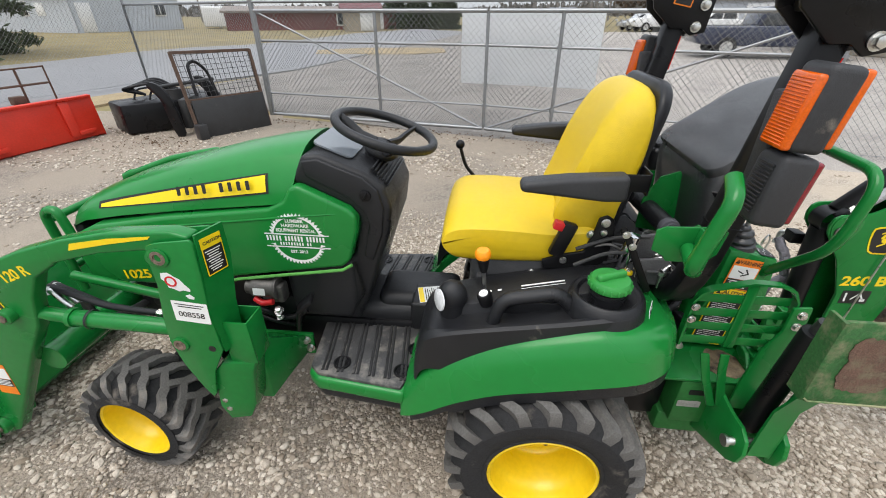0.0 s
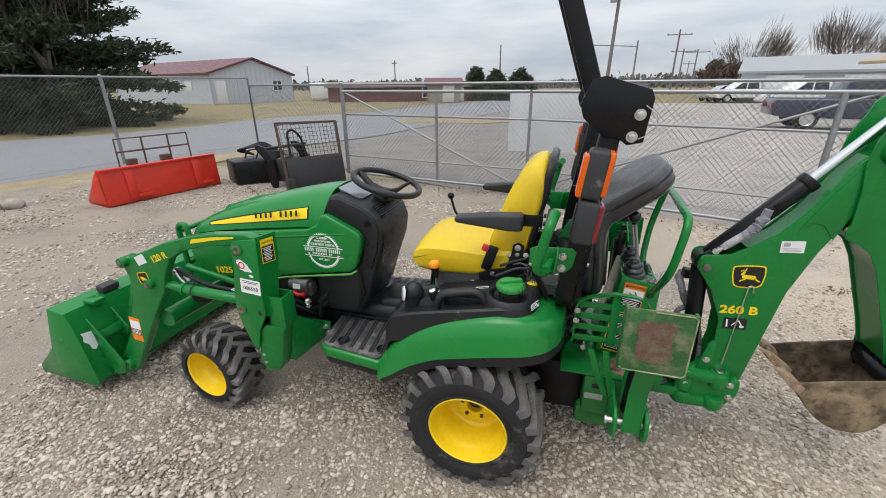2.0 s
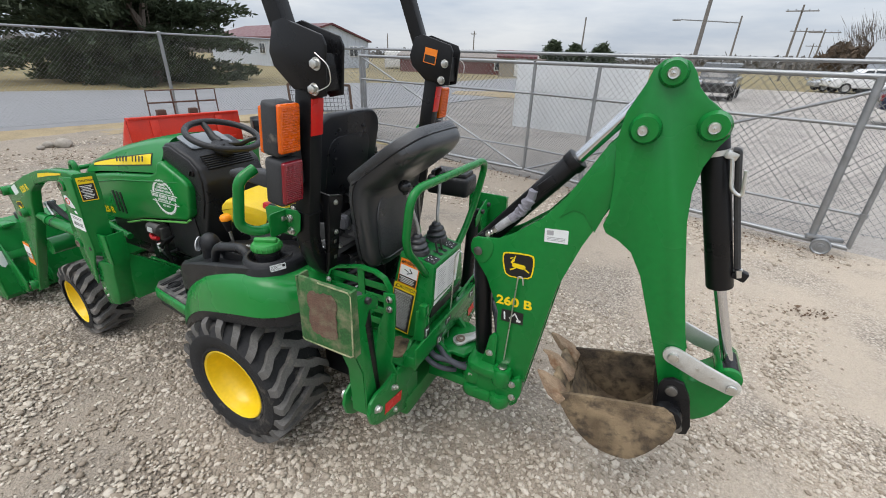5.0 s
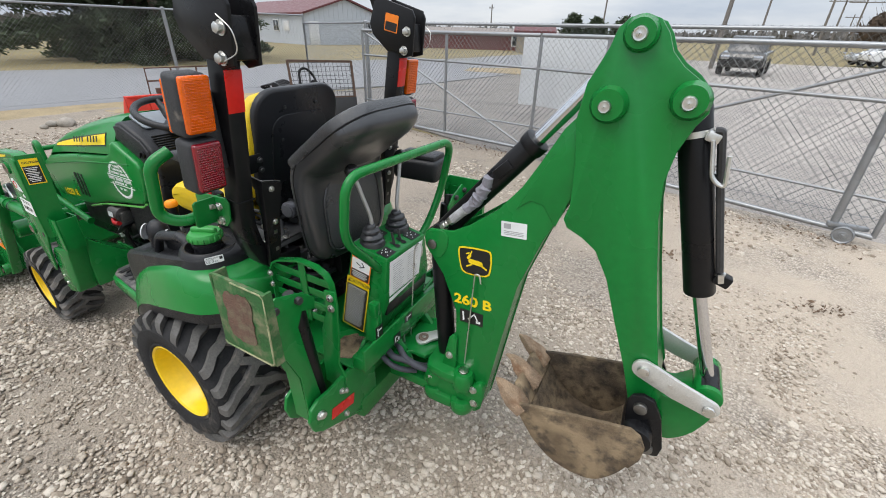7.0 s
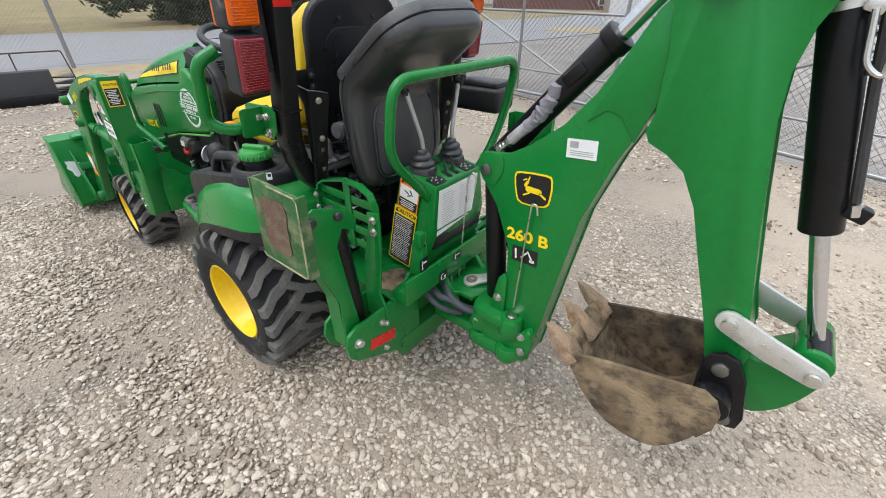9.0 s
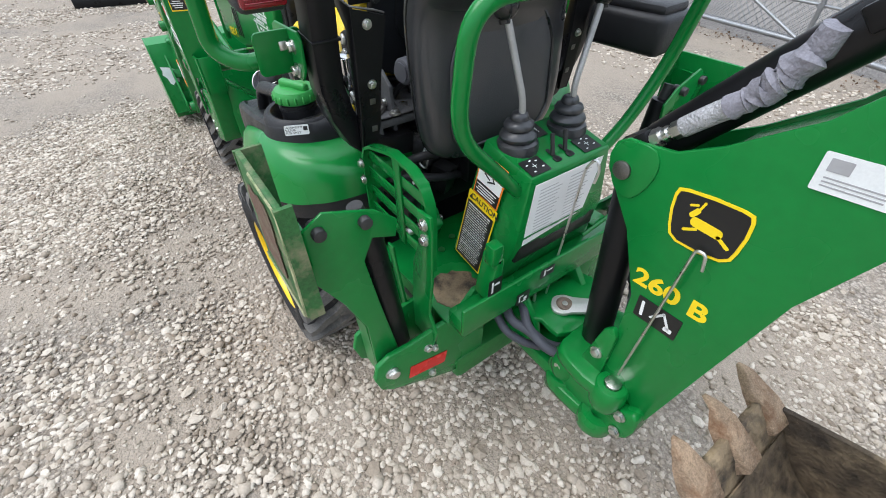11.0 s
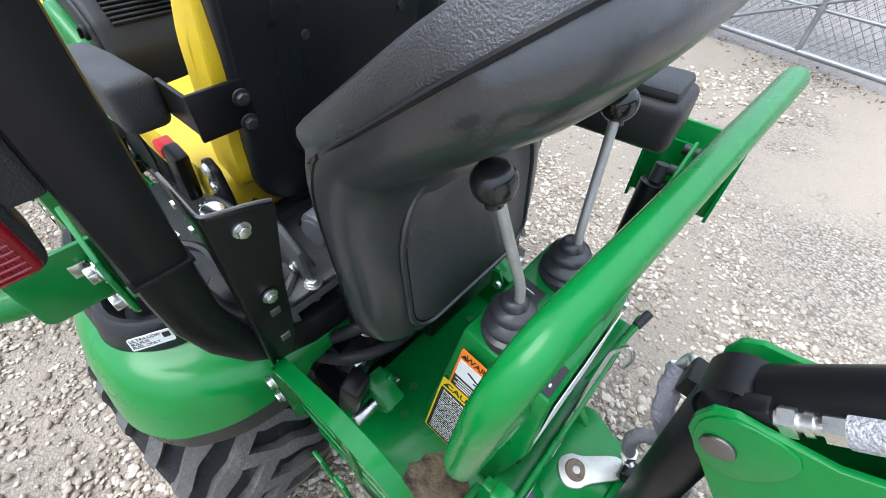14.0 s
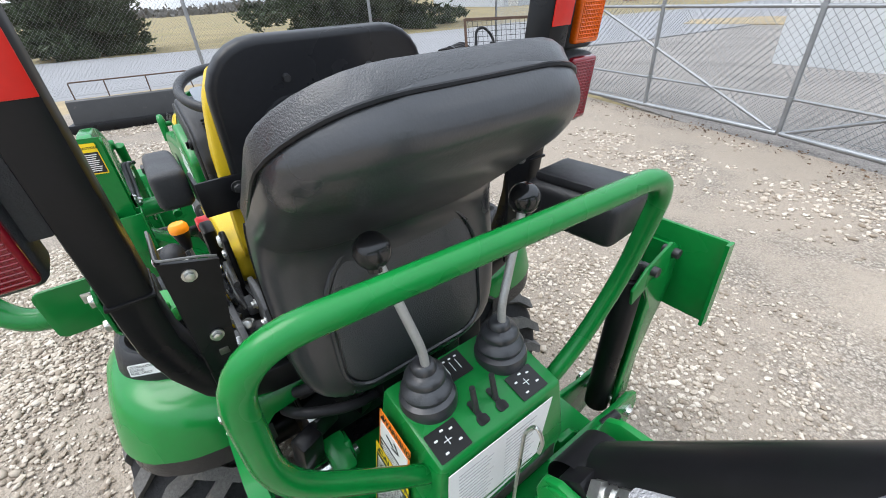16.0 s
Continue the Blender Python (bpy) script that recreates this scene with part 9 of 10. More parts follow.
def rotary_cutter():
    t = thing("brush_cutter", (-5.0, 5.0, 0), "black brush cutter attachment with hoses by the fence", "attachment")
    bm = B()
    prism(bm, [(-5.75, 4.35), (-5.30, 4.05), (-4.55, 4.75), (-4.60, 5.35), (-5.3, 5.5)], 0.02, 0.42, "z", bev=0.03)
    part("deck", bm, BLACK, t)
    bm = B()
    prism(bm, smooth_poly([(-4.62, 0.0), (-4.50, 0.05), (-4.55, 0.45), (-4.66, 0.66), (-4.80, 0.72), (-4.86, 0.66), (-4.72, 0.50), (-4.68, 0.25)], 3), 4.12, 4.16, bev=0.004)
    prism(bm, smooth_poly([(-4.42, 0.0), (-4.30, 0.05), (-4.35, 0.45), (-4.46, 0.66), (-4.60, 0.72), (-4.66, 0.66), (-4.52, 0.50), (-4.48, 0.25)], 3), 4.85, 4.89, bev=0.004)
    part("hitch_plate", bm, BLACK, t)
    bm = B()
    cyl(bm, (-4.70, 4.14, 0.66), (-4.45, 5.0, 0.66), 0.025, seg=12)
    cyl(bm, (-4.9, 4.7, 0.42), (-4.9, 4.7, 0.56), 0.14, seg=20)
    box(bm, (-4.60, 4.55, 0.28), (0.10, 0.62, 0.40), (0, 0, 16), 0.02)
    part("motor", bm, DARKSTEEL, t)
    for k in range(4):
        bm = B()
        tube(bm, path_round([(-4.9 + 0.04 * k, 4.7, 0.52), (-5.1, 4.5 + 0.05 * k, 0.66 + 0.02 * k), (-5.5, 4.35 + 0.06 * k, 0.58), (-5.4, 4.7, 0.46)], 0.12), 0.018, 8)
        part("hose", bm, HOSE, t)
    bm = B()
    for x in (-5.45, -5.2):
        tube(bm, path_round([(x, 4.5, 0.4), (x, 4.6, 0.55), (x + 0.1, 4.9, 0.55), (x + 0.1, 5.0, 0.4)], 0.08), 0.014, 6)
    part("lift_loop", bm, BLACK, t)


rotary_cutter()


def dark_bucket():
    t = thing("grapple_bucket", (-7.3, 0.2, 0), "dark grey steel bucket implement on gravel by the fence", "bucket")
    m = pose(-6.62, 0.48, 0, 0, 0, 77)

    def p(name, bm, material, parent=t, label=""):
        bmesh.ops.transform(bm, matrix=m, verts=bm.verts)
        return part(name, bm, material, parent, label)
    bm = B()
    prism(bm, [(0.0, 0.0), (0.0, 0.10), (0.06, 0.42), (0.10, 0.44), (0.10, 0.05), (0.60, 0.02), (0.60, 0.0)], -1.55, -0.18, "x", bev=0.005)
    p("back_plate", bm, DARKSTEEL)
    bm = B()
    prism(bm, [(-0.06, 0.0), (-0.06, 0.12), (0.62, 0.12), (0.62, 0.0)], -1.62, 0.10, "x", bev=0.01)
    p("base_frame", bm, BLACK)
    for z in (0.14, 0.22, 0.30):
        bm = B()
        prism(bm, [(-0.30 + z * 0.3, 0.18), (0.06, 0.50), (0.06, 0.05)], z, z + 0.02, "z", bev=0.003)
        p("blade", bm, DARKSTEEL)
    bm = B()
    tube(bm, path_round([(-1.55, 0.5, 0.1), (-1.55, 0.5, 0.62), (0.02, 0.5, 0.62), (0.08, 0.45, 0.10)], 0.03), 0.010, 6)
    for x in (-1.1, -0.55):
        tube(bm, [(x, 0.5, 0.62), (x, 0.45, 0.30)], 0.010, 6)
    p("rail", bm, RUST)


dark_bucket()
rnd = random.Random(9)
for x, y, r in ((-7.55, 2.02, 0.14), (-7.75, 1.88, 0.09), (-7.62, 1.72, 0.06)):
    bm = B()
    bmesh.ops.create_icosphere(bm, subdivisions=2, radius=r)
    for v in bm.verts:
        v.co *= 1 + 0.35 * noise.noise(v.co * 6 + Vector((x, y, 0)))
        v.co.z *= 0.65
    bmesh.ops.transform(bm, matrix=Matrix.Translation((x, y, r * 0.4)), verts=bm.verts)
    solid("rock", bm, mat("field_stone", (0.30, 0.27, 0.23), 0.9, var=0.3, scale=12), "rough tan stone lying on the gravel edge", "stone", "stones by the verge")


# ---- buildings ----
def gable_building(name, c, yaw, L, W, eave, ridge, wall, roof, label, openings, ridge_along_x=True):
    """A metal building: walls with ribs, a gabled roof, doors and windows set in frames."""
    t = thing(name, (*c, 0), label, "building")
    m = pose(c[0], c[1], 0, 0, 0, yaw)

    def p(nm, bm, material, parent=t, lab=""):
        bmesh.ops.transform(bm, matrix=m, verts=bm.verts)
        return part(nm, bm, material, parent, lab)
    bm = B()
    prism(bm, [(-W / 2, -0.3), (W / 2, -0.3), (W / 2, eave), (0, ridge), (-W / 2, eave)], -L / 2, L / 2, "x", bev=0)
    w = p("wall", bm, wall)
    bm = B()
    n = int(W / 0.6)
    for i in range(n + 1):
        y = -W / 2 + W * i / n
        h = eave + (ridge - eave) * (1 - abs(y) / (W / 2))
        for x in (-L / 2, L / 2):
            box(bm, (x, y, h / 2), (0.05, 0.05, h), bev=0)
    n = int(L / 0.6)
    for i in range(n + 1):
        for y in (-W / 2, W / 2):
            box(bm, (-L / 2 + L * i / n, y, eave / 2), (0.05, 0.05, eave), bev=0)
    tagged(p("siding_rib", bm, wall, w), kind="stuff")
    for s in (-1, 1):
        bm = B()
        k = (ridge - eave) / (W / 2)
        o = W / 2 + 0.35
        prism(bm, [(0, ridge + 0.02), (s * o, ridge + 0.02 - k * o), (s * o, ridge + 0.20 - k * o), (0, ridge + 0.20)], -L / 2 - 0.3, L / 2 + 0.3, "x", bev=0)
        p("roof", bm, roof)
    for face, u, z, ww, hh, kind in openings:
        pos = {"e": (L / 2 + 0.03, u, z), "w": (-L / 2 - 0.03, u, z), "s": (u, -W / 2 - 0.03, z), "n": (u, W / 2 + 0.03, z)}[face]
        size = (0.08, ww, hh) if face in "ew" else (ww, 0.08, hh)
        bm = B()
        box(bm, pos, [a + (0.16 if a > 0.1 else 0) for a in size], bev=0.01)
        fr = p("window" if kind == "glass" else "door", bm, CARWHITE)
        bm = B()
        box(bm, [a + (0.04 if a > 0 else -0.04) * (1 if abs(a) == max(abs(pos[0]), abs(pos[1])) else 0) for a in pos], [a + (0.02 if a < 0.1 else 0) for a in size], bev=0.005)
        p("pane" if kind == "glass" else "leaf", bm, GLASSD if kind == "glass" else CARWHITE, fr)
    return t


gable_building("metal_building", (-43.0, 41.6), -14.5, 20, 10.2, 2.85, 4.35, WHITEWALL, ROOFRED, "white metal building with a maroon roof",
               [("e", -4.1, 1.05, 1.0, 2.1, "door"), ("e", 2.6, 1.75, 0.45, 1.0, "glass"), ("e", 3.2, 1.75, 0.45, 1.0, "glass"), ("s", 3.6, 1.75, 0.45, 1.0, "glass"), ("s", 4.2, 1.75, 0.45, 1.0, "glass"), ("s", 6.2, 1.7, 0.9, 0.8, "leaf")])
gable_building("red_shed", (-18.5, 45.5), 22, 16, 5, 1.45, 1.8, mat("faded_red_siding", (0.15, 0.055, 0.05), 0.7, var=0.12, scale=2), mat("weathered_shed_roof", (0.22, 0.19, 0.17), 0.7, var=0.2, scale=1.5), "long low faded red shed", [("s", 6.2, 0.9, 1.0, 1.7, "door"), ("s", 3.0, 0.9, 1.6, 1.0, "glass")])
gable_building("tan_shed", (-12.4, 41.5), 20, 3.2, 2.6, 1.7, 2.1, TANWALL, ROOFRED, "small tan shed with a red roof", [("s", 0.4, 0.9, 1.0, 1.6, "door")])
gable_building("grey_building", (21.5, 45.0), -20, 12, 9, 2.4, 3.6, WHITEWALL, mat("grey_metal_roof", (0.28, 0.29, 0.30), 0.5, var=0.1), "pale grey metal building behind the parked trucks", [("s", -3, 1.1, 2.4, 2.0, "leaf"), ("s", 2, 1.1, 2.4, 2.0, "leaf")])


# office with broad eaves, plank siding, a door, a window and a sign of plain bars
def office():
    t = thing("store_building", (15, 14, 0), "tan plank-sided store with broad eaves and a white sign", "building")
    a, b = Vector((13.4, 21.0)), Vector((16.4, 15.0))
    d = (b - a).normalized()
    n = Vector((-d.y, d.x))
    m = Matrix.Translation((a.x, a.y, 0)) @ Matrix(((d.x, n.x, 0), (d.y, n.y, 0), (0, 0, 1))).to_4x4()

    def p(nm, bm, material, parent=t, lab=""):
        bmesh.ops.transform(bm, matrix=m, verts=bm.verts)
        return part(nm, bm, material, parent, lab)
    bm = B()
    span(bm, (0, 0.02, -0.2), (13, 8, 2.45), 0)
    w = p("wall", bm, TANWALL)
    for i in range(12):
        bm = B()
        box(bm, (6.5, 0.0, 0.12 + i * 0.2), (13, 0.03, 0.19), (4, 0, 0), 0)
        p("plank", bm, TANWALL, w)
        bm = B()
        box(bm, (0.0, 4, 0.12 + i * 0.2), (0.03, 8, 0.19), (0, -4, 0), 0)
        p("plank", bm, TANWALL, w)
    bm = B()
    prism(bm, [(-1.1, 2.32), (4.0, 3.35), (9.0, 2.32), (9.0, 2.44), (4.0, 3.50), (-1.1, 2.44)], -1.2, 14, "x", bev=0.01)
    p("roof", bm, ROOFTAN)
    bm = B()
    span(bm, (1.2, -0.10, 1.35), (3.6, -0.05, 2.15), 0.01)
    s = p("sign", bm, CARWHITE, t, "white sign board with dark letter bars")
    bm = B()
    for i in range(3):
        for j in range((5, 6, 6)[i]):
            span(bm, (1.32 + i * 0.78 + j * 0.115, -0.108, 1.62), (1.40 + i * 0.78 + j * 0.115, -0.10, 1.92), 0)
    p("sign_bar", bm, BLACK_D, s)
    bm = B()
    span(bm, (5.2, -0.06, 0.0), (6.15, 0.0, 2.05), 0.01)
    dr = p("door", bm, CARWHITE)
    bm = B()
    ball(bm, (5.32, -0.10, 1.0), 0.04, seg=10)
    p("door_knob", bm, STEEL, dr)
    bm = B()
    span(bm, (7.3, -0.06, 0.9), (8.6, 0.0, 2.0), 0.01)
    wi = p("window", bm, CARWHITE)
    bm = B()
    span(bm, (7.38, -0.075, 0.98), (8.52, -0.06, 1.92), 0.0)
    p("pane", bm, GLASSD, wi)


office()


# ---- vehicles ----
def vehicle(name, c, yaw, paint, label, L=5.4, kind="pickup"):
    t = thing(name, (*c, 0), label, "car")
    m = pose(c[0], c[1], 0, 0, 0, yaw)
    k = L / 5.4

    def p(nm, bm, material, parent=t, lab=""):
        bmesh.ops.transform(bm, matrix=m @ Matrix.Diagonal((k, 1, 1, 1)), verts=bm.verts)
        return part(nm, bm, material, parent, lab)
    W = 0.92
    if kind == "pickup":
        low = [(-2.7, 0.45), (-2.72, 0.75), (-2.60, 1.02), (-1.45, 1.10), (0.85, 1.10), (0.90, 1.08), (2.65, 1.08), (2.70, 0.50), (2.2, 0.42), (-2.4, 0.38)]
        cab = [(-1.45, 1.08), (-0.75, 1.66), (-0.55, 1.72), (0.55, 1.72), (0.72, 1.64), (0.85, 1.08)]
        glass = [(-1.28, 1.12), (-0.72, 1.60), (0.55, 1.62), (0.68, 1.12)]
    elif kind == "suv":
        low = [(-2.6, 0.40), (-2.62, 0.80), (-2.45, 1.00), (-1.35, 1.08), (2.55, 1.08), (2.62, 0.50), (2.2, 0.40), (-2.4, 0.36)]
        cab = [(-1.40, 1.06), (-0.65, 1.68), (-0.40, 1.74), (2.15, 1.74), (2.35, 1.60), (2.58, 1.06)]
        glass = [(-1.2, 1.12), (-0.62, 1.62), (2.15, 1.64), (2.40, 1.12)]
    else:
        low = [(-2.5, 0.35), (-2.5, 0.68), (-1.3, 0.92), (1.9, 0.95), (2.5, 0.85), (2.5, 0.42), (2.0, 0.32), (-2.3, 0.30)]
        cab = [(-1.35, 0.90), (-0.5, 1.38), (0.9, 1.40), (1.8, 0.94)]
        glass = [(-1.15, 0.94), (-0.45, 1.33), (0.85, 1.35), (1.6, 0.96)]
    bm = B()
    prism(bm, low, -W, W, bev=0.07, seg=3)
    body = p("body", bm, paint)
    bm = B()
    prism(bm, cab, -W * 0.86, W * 0.86, bev=0.06, seg=3)
    p("cab", bm, paint)
    bm = B()
    prism(bm, glass, -W * 0.875, W * 0.875, bev=0.02)
    g = p("side_glass", bm, GLASSD)
    bm = B()
    mid = (glass[0][0] + glass[-1][0]) / 2
    for x in (mid - 0.05,):
        span(bm, (x, -W * 0.89, 1.08), (x + 0.1, W * 0.89, 1.66 if kind != "car" else 1.34), 0.02)
    p("door_pillar", bm, paint, g)
    if kind == "pickup":
        bm = B()
        span(bm, (0.98, -W * 0.85, 1.03), (2.6, W * 0.85, 1.09), 0.0)
        p("bed", bm, BLACK, body)
    for x in (-1.72, 1.65):
        for y in (-W + 0.08, W - 0.08):
            bm = B()
            lathe(bm, [(0.001, -0.12), (0.22, -0.12), (0.24, -0.10), (0.34, -0.11), (0.37, -0.06), (0.37, 0.06), (0.34, 0.11), (0.001, 0.11)], (x, y, 0.37), (0, 1, 0), 24)
            wh = p("wheel", bm, RUBBER)
            bm = B()
            lathe(bm, [(0.001, 0.0), (0.20, 0.0), (0.22, 0.02)], (x, y - 0.125 if y < 0 else y + 0.125, 0.37), (0, 1 if y > 0 else -1, 0), 16)
            p("rim", bm, STEEL, wh)
    for y in (-0.65, 0.65):
        bm = B()
        span(bm, (-2.72, y - 0.18, 0.72), (-2.58, y + 0.18, 0.90), 0.03)
        p("headlight", bm, CHROME, body)
        bm = B()
        span(bm, (2.60 if kind != "car" else 2.4, y - 0.15, 0.75), (2.72 if kind != "car" else 2.52, y + 0.15, 0.95), 0.02)
        p("tail_light", bm, REDLENS, body)
    return t


vehicle("pickup_truck", (10.4, 17.6), 172, CARBLUE, "dark blue pickup truck parked on the lot", 5.6)
vehicle("pickup_truck", (15.3, 33.0), 12, CARWHITE, "white pickup truck parked on the lot", 5.6)
vehicle("pickup_truck", (14.6, 42.0), 8, CARWHITE, "white pickup truck parked behind another", 5.4)
vehicle("suv", (3.75, 26.4), 80, CARBLACK, "black sport utility vehicle parked on the lot", 4.7, "suv")
vehicle("car", (13.6, 44.0), 5, mat("silver_car_paint", (0.4, 0.41, 0.42), 0.25, coat=0.6), "silver car on the far road", 4.4, "car")
vehicle("car", (18.5, 33.5), 20, CARRED, "red car parked on the lot", 4.4, "car")
for x, y, l in ((-28.5, 47.0, 5.0), (-25.0, 50.5, 4.0), (-33.0, 55.0, 5.0)):
    bm = B()
    box(bm, (x, y, 1.05), (l, 2.2, 1.9), (0, 0, 25), 0.15, 3)
    for s in (-0.6, 0.6):
        cyl(bm, (x + s, y - 1.2, 0.3), (x + s, y - 0.9, 0.3), 0.3, seg=14)
    solid("travel_trailer", bm, CARWHITE, "white travel trailer parked beside the building", "trailer", "trailers")


# ---- poles ----
def pole(name, x, y, h, arms, label, r=0.15, lamp=None, lean=0.0):
    t = thing(name, (x, y, 0), label, "pole")
    bm = B()
    cyl(bm, (x, y, -0.5), (x + lean, y, h), r, r * 0.65, 10)
    part("pole", bm, WOODPOLE, t)
    for z, w in arms:
        bm = B()
        box(bm, (x + lean * z / h, y - 0.15, z), (w, 0.12, 0.12), bev=0)
        part("crossarm", bm, WOODPOLE, t)
        for u in (-0.45, -0.2, 0.2, 0.45):
            bm = B()
            cyl(bm, (x + lean * z / h + u * w, y - 0.15, z), (x + lean * z / h + u * w, y - 0.15, z + 0.22), 0.05, seg=6)
            part("insulator", bm, GALV, t)
    if lamp:
        bm = B()
        tube(bm, [(x, y, lamp[1]), (x + lamp[0], y, lamp[1] + 0.25)], 0.05, 6)
        box(bm, (x + lamp[0], y, lamp[1] + 0.2), (0.6, 0.25, 0.12), bev=0.02)
        part("lamp_arm", bm, GALV, t)
    return t


pole("utility_pole", 2.4, 30.1, 10.0, [], "weathered wooden utility pole", 0.13, lean=0.25)
bm = B()
cyl(bm, (2.25, 29.8, 6.4), (2.25, 29.8, 7.2), 0.22, seg=14)
solid("pole_transformer", bm, GALV, "grey transformer can on the utility pole", "transformer")
pole("street_lamp", 5.2, 40.0, 5.0, [], "thin street lamp pole with an arm", 0.09, (-4.3, 4.55))
pole("utility_pole", 14.4, 72.0, 8.8, [(8.1, 3.4)], "distant wooden utility pole with a crossarm", 0.16)
pole("utility_pole", 19.0, 90.0, 7.4, [(6.9, 4.2)], "distant wooden utility pole with a crossarm", 0.16)
pole("utility_pole", 22.0, 93.0, 7.4, [(6.9, 4.2)], "distant wooden utility pole with a crossarm", 0.16)
pole("utility_pole", 30.0, 135.0, 7.0, [(6.4, 3.0)], "far wooden utility pole", 0.16)
pole("utility_pole", -9.2, 57.3, 6.4, [], "slender bare wooden pole", 0.12)
pole("utility_pole", -34.0, 81.0, 6.2, [(5.6, 1.0)], "slender distant wooden pole", 0.14)
pole("utility_pole", -48.7, 73.1, 5.2, [], "slender distant wooden pole", 0.14)


# ---- trees ----
def spray_mesh(name, centres, dirs, sizes, material, seed, leaves=3, aspect=0.35):
    """Many small pointed leaf blades round the given points, as one mesh."""
    g = np.random.default_rng(seed)
    n = len(centres)
    c = np.repeat(np.asarray(centres), leaves, 0)
    d = np.repeat(np.asarray(dirs), leaves, 0) + g.normal(0, 0.55, (n * leaves, 3))
    d /= np.linalg.norm(d, axis=1)[:, None]
    s = np.repeat(np.asarray(sizes), leaves) * g.uniform(0.6, 1.3, n * leaves)
    w = np.cross(d, g.normal(0, 1, (n * leaves, 3)))
    w /= np.linalg.norm(w, axis=1)[:, None] + 1e-9
    c = c + g.normal(0, 1, c.shape) * s[:, None] * 0.35
    a = c - d * s[:, None] * 0.5
    b = c + d * s[:, None] * 0.5
    mid = c + d * s[:, None] * 0.05
    v = np.stack([a, mid + w * s[:, None] * aspect * 0.5, b, mid - w * s[:, None] * aspect * 0.5], 1).reshape(-1, 3)
    f = np.arange(len(v)).reshape(-1, 4)
    me = bpy.data.meshes.new(name)
    me.from_pydata(v.tolist(), [], f.tolist())
    me.materials.append(material)
    return new(name, me)


def cedar(x, y, h, spread, seed, label, density=1.0):
    r = random.Random(seed)
    t = thing("cedar_tree", (x, y, 0), label, "tree")
    bm = B()
    tube(bm, [(x, y, -0.3), (x + 0.1, y, h * 0.4), (x, y + 0.1, h * 0.75), (x, y, h * 0.97)], [h * 0.035, h * 0.026, h * 0.014, 0.02], 10)
    cs, ds, ss = [], [], []
    nb = int(96 * density)
    for i in range(nb):
        f = ((i + 0.5) / nb) ** 1.25
        z0 = h * (0.05 + 0.92 * f)
        lim = spread * (1.0 - f ** 1.6) * (0.55 + 0.55 * r.random()) * (0.85 if f < 0.06 else 1.0) + 0.25
        az = i * 2.399 + r.uniform(-0.5, 0.5)
        rise = r.uniform(-0.12, 0.22) + 0.35 * f - 0.40 * max(0.0, 1.0 - f / 0.22)
        dx, dy = math.cos(az), math.sin(az)
        tube(bm, [(x, y, z0), (x + dx * lim * 0.5, y + dy * lim * 0.5, z0 + rise * lim * 0.40), (x + dx * lim * 0.92, y + dy * lim * 0.92, z0 + rise * lim * 0.78)], [0.07 * (1 - f) + 0.02, 0.03, 0.010], 5)
        # side shoots leave the bough at intervals and carry the sprays
        m = int(5 + lim * 5)
        for j in range(m):
            u = 0.16 + 0.84 * (j + r.random()) / m
            px = lim * u
            side = r.choice((-1, 1)) * r.uniform(0.1, 0.42) * (1.15 - u) * min(lim, 2.6)
            qx, qy = x + dx * px - dy * side, y + dy * px + dx * side
            qz = z0 + rise * px * (1.1 - 0.25 * u) + r.gauss(0, 0.05)
            for k in range(9):
                v = k / 8
                cs.append((x + dx * px - dy * side * v + r.gauss(0, 0.07), y + dy * px + dx * side * v + r.gauss(0, 0.07), max(0.12, qz + 0.10 * v + r.gauss(0, 0.055))))
                ds.append((dx * 0.9 - dy * side * 0.5, dy * 0.9 + dx * side * 0.5, 0.35))
                ss.append(r.uniform(0.17, 0.40))
    part("trunk", bm, BARK, t)
    ob = spray_mesh("crown", cs, ds, ss, CONIFER, seed, 4, 0.30)
    ob.parent = t
    ob.matrix_parent_inverse = t.matrix_world.inverted()
    return t


cedar(-24.0, 12.2, 12.5, 6.1, 1, "tall dark green cedar tree with a ragged crown", 2.6)
cedar(-24.4, -1.0, 7.5, 2.7, 3, "dark green cedar standing alone behind the road fence", 1.2)
cedar(-10.2, 47.0, 3.2, 1.6, 4, "small far evergreen tree", 0.6)
cedar(-8.0, 47.5, 2.9, 1.8, 5, "small far evergreen tree", 0.6)
cedar(-5.2, 47.0, 3.0, 1.7, 6, "small far evergreen tree", 0.6)


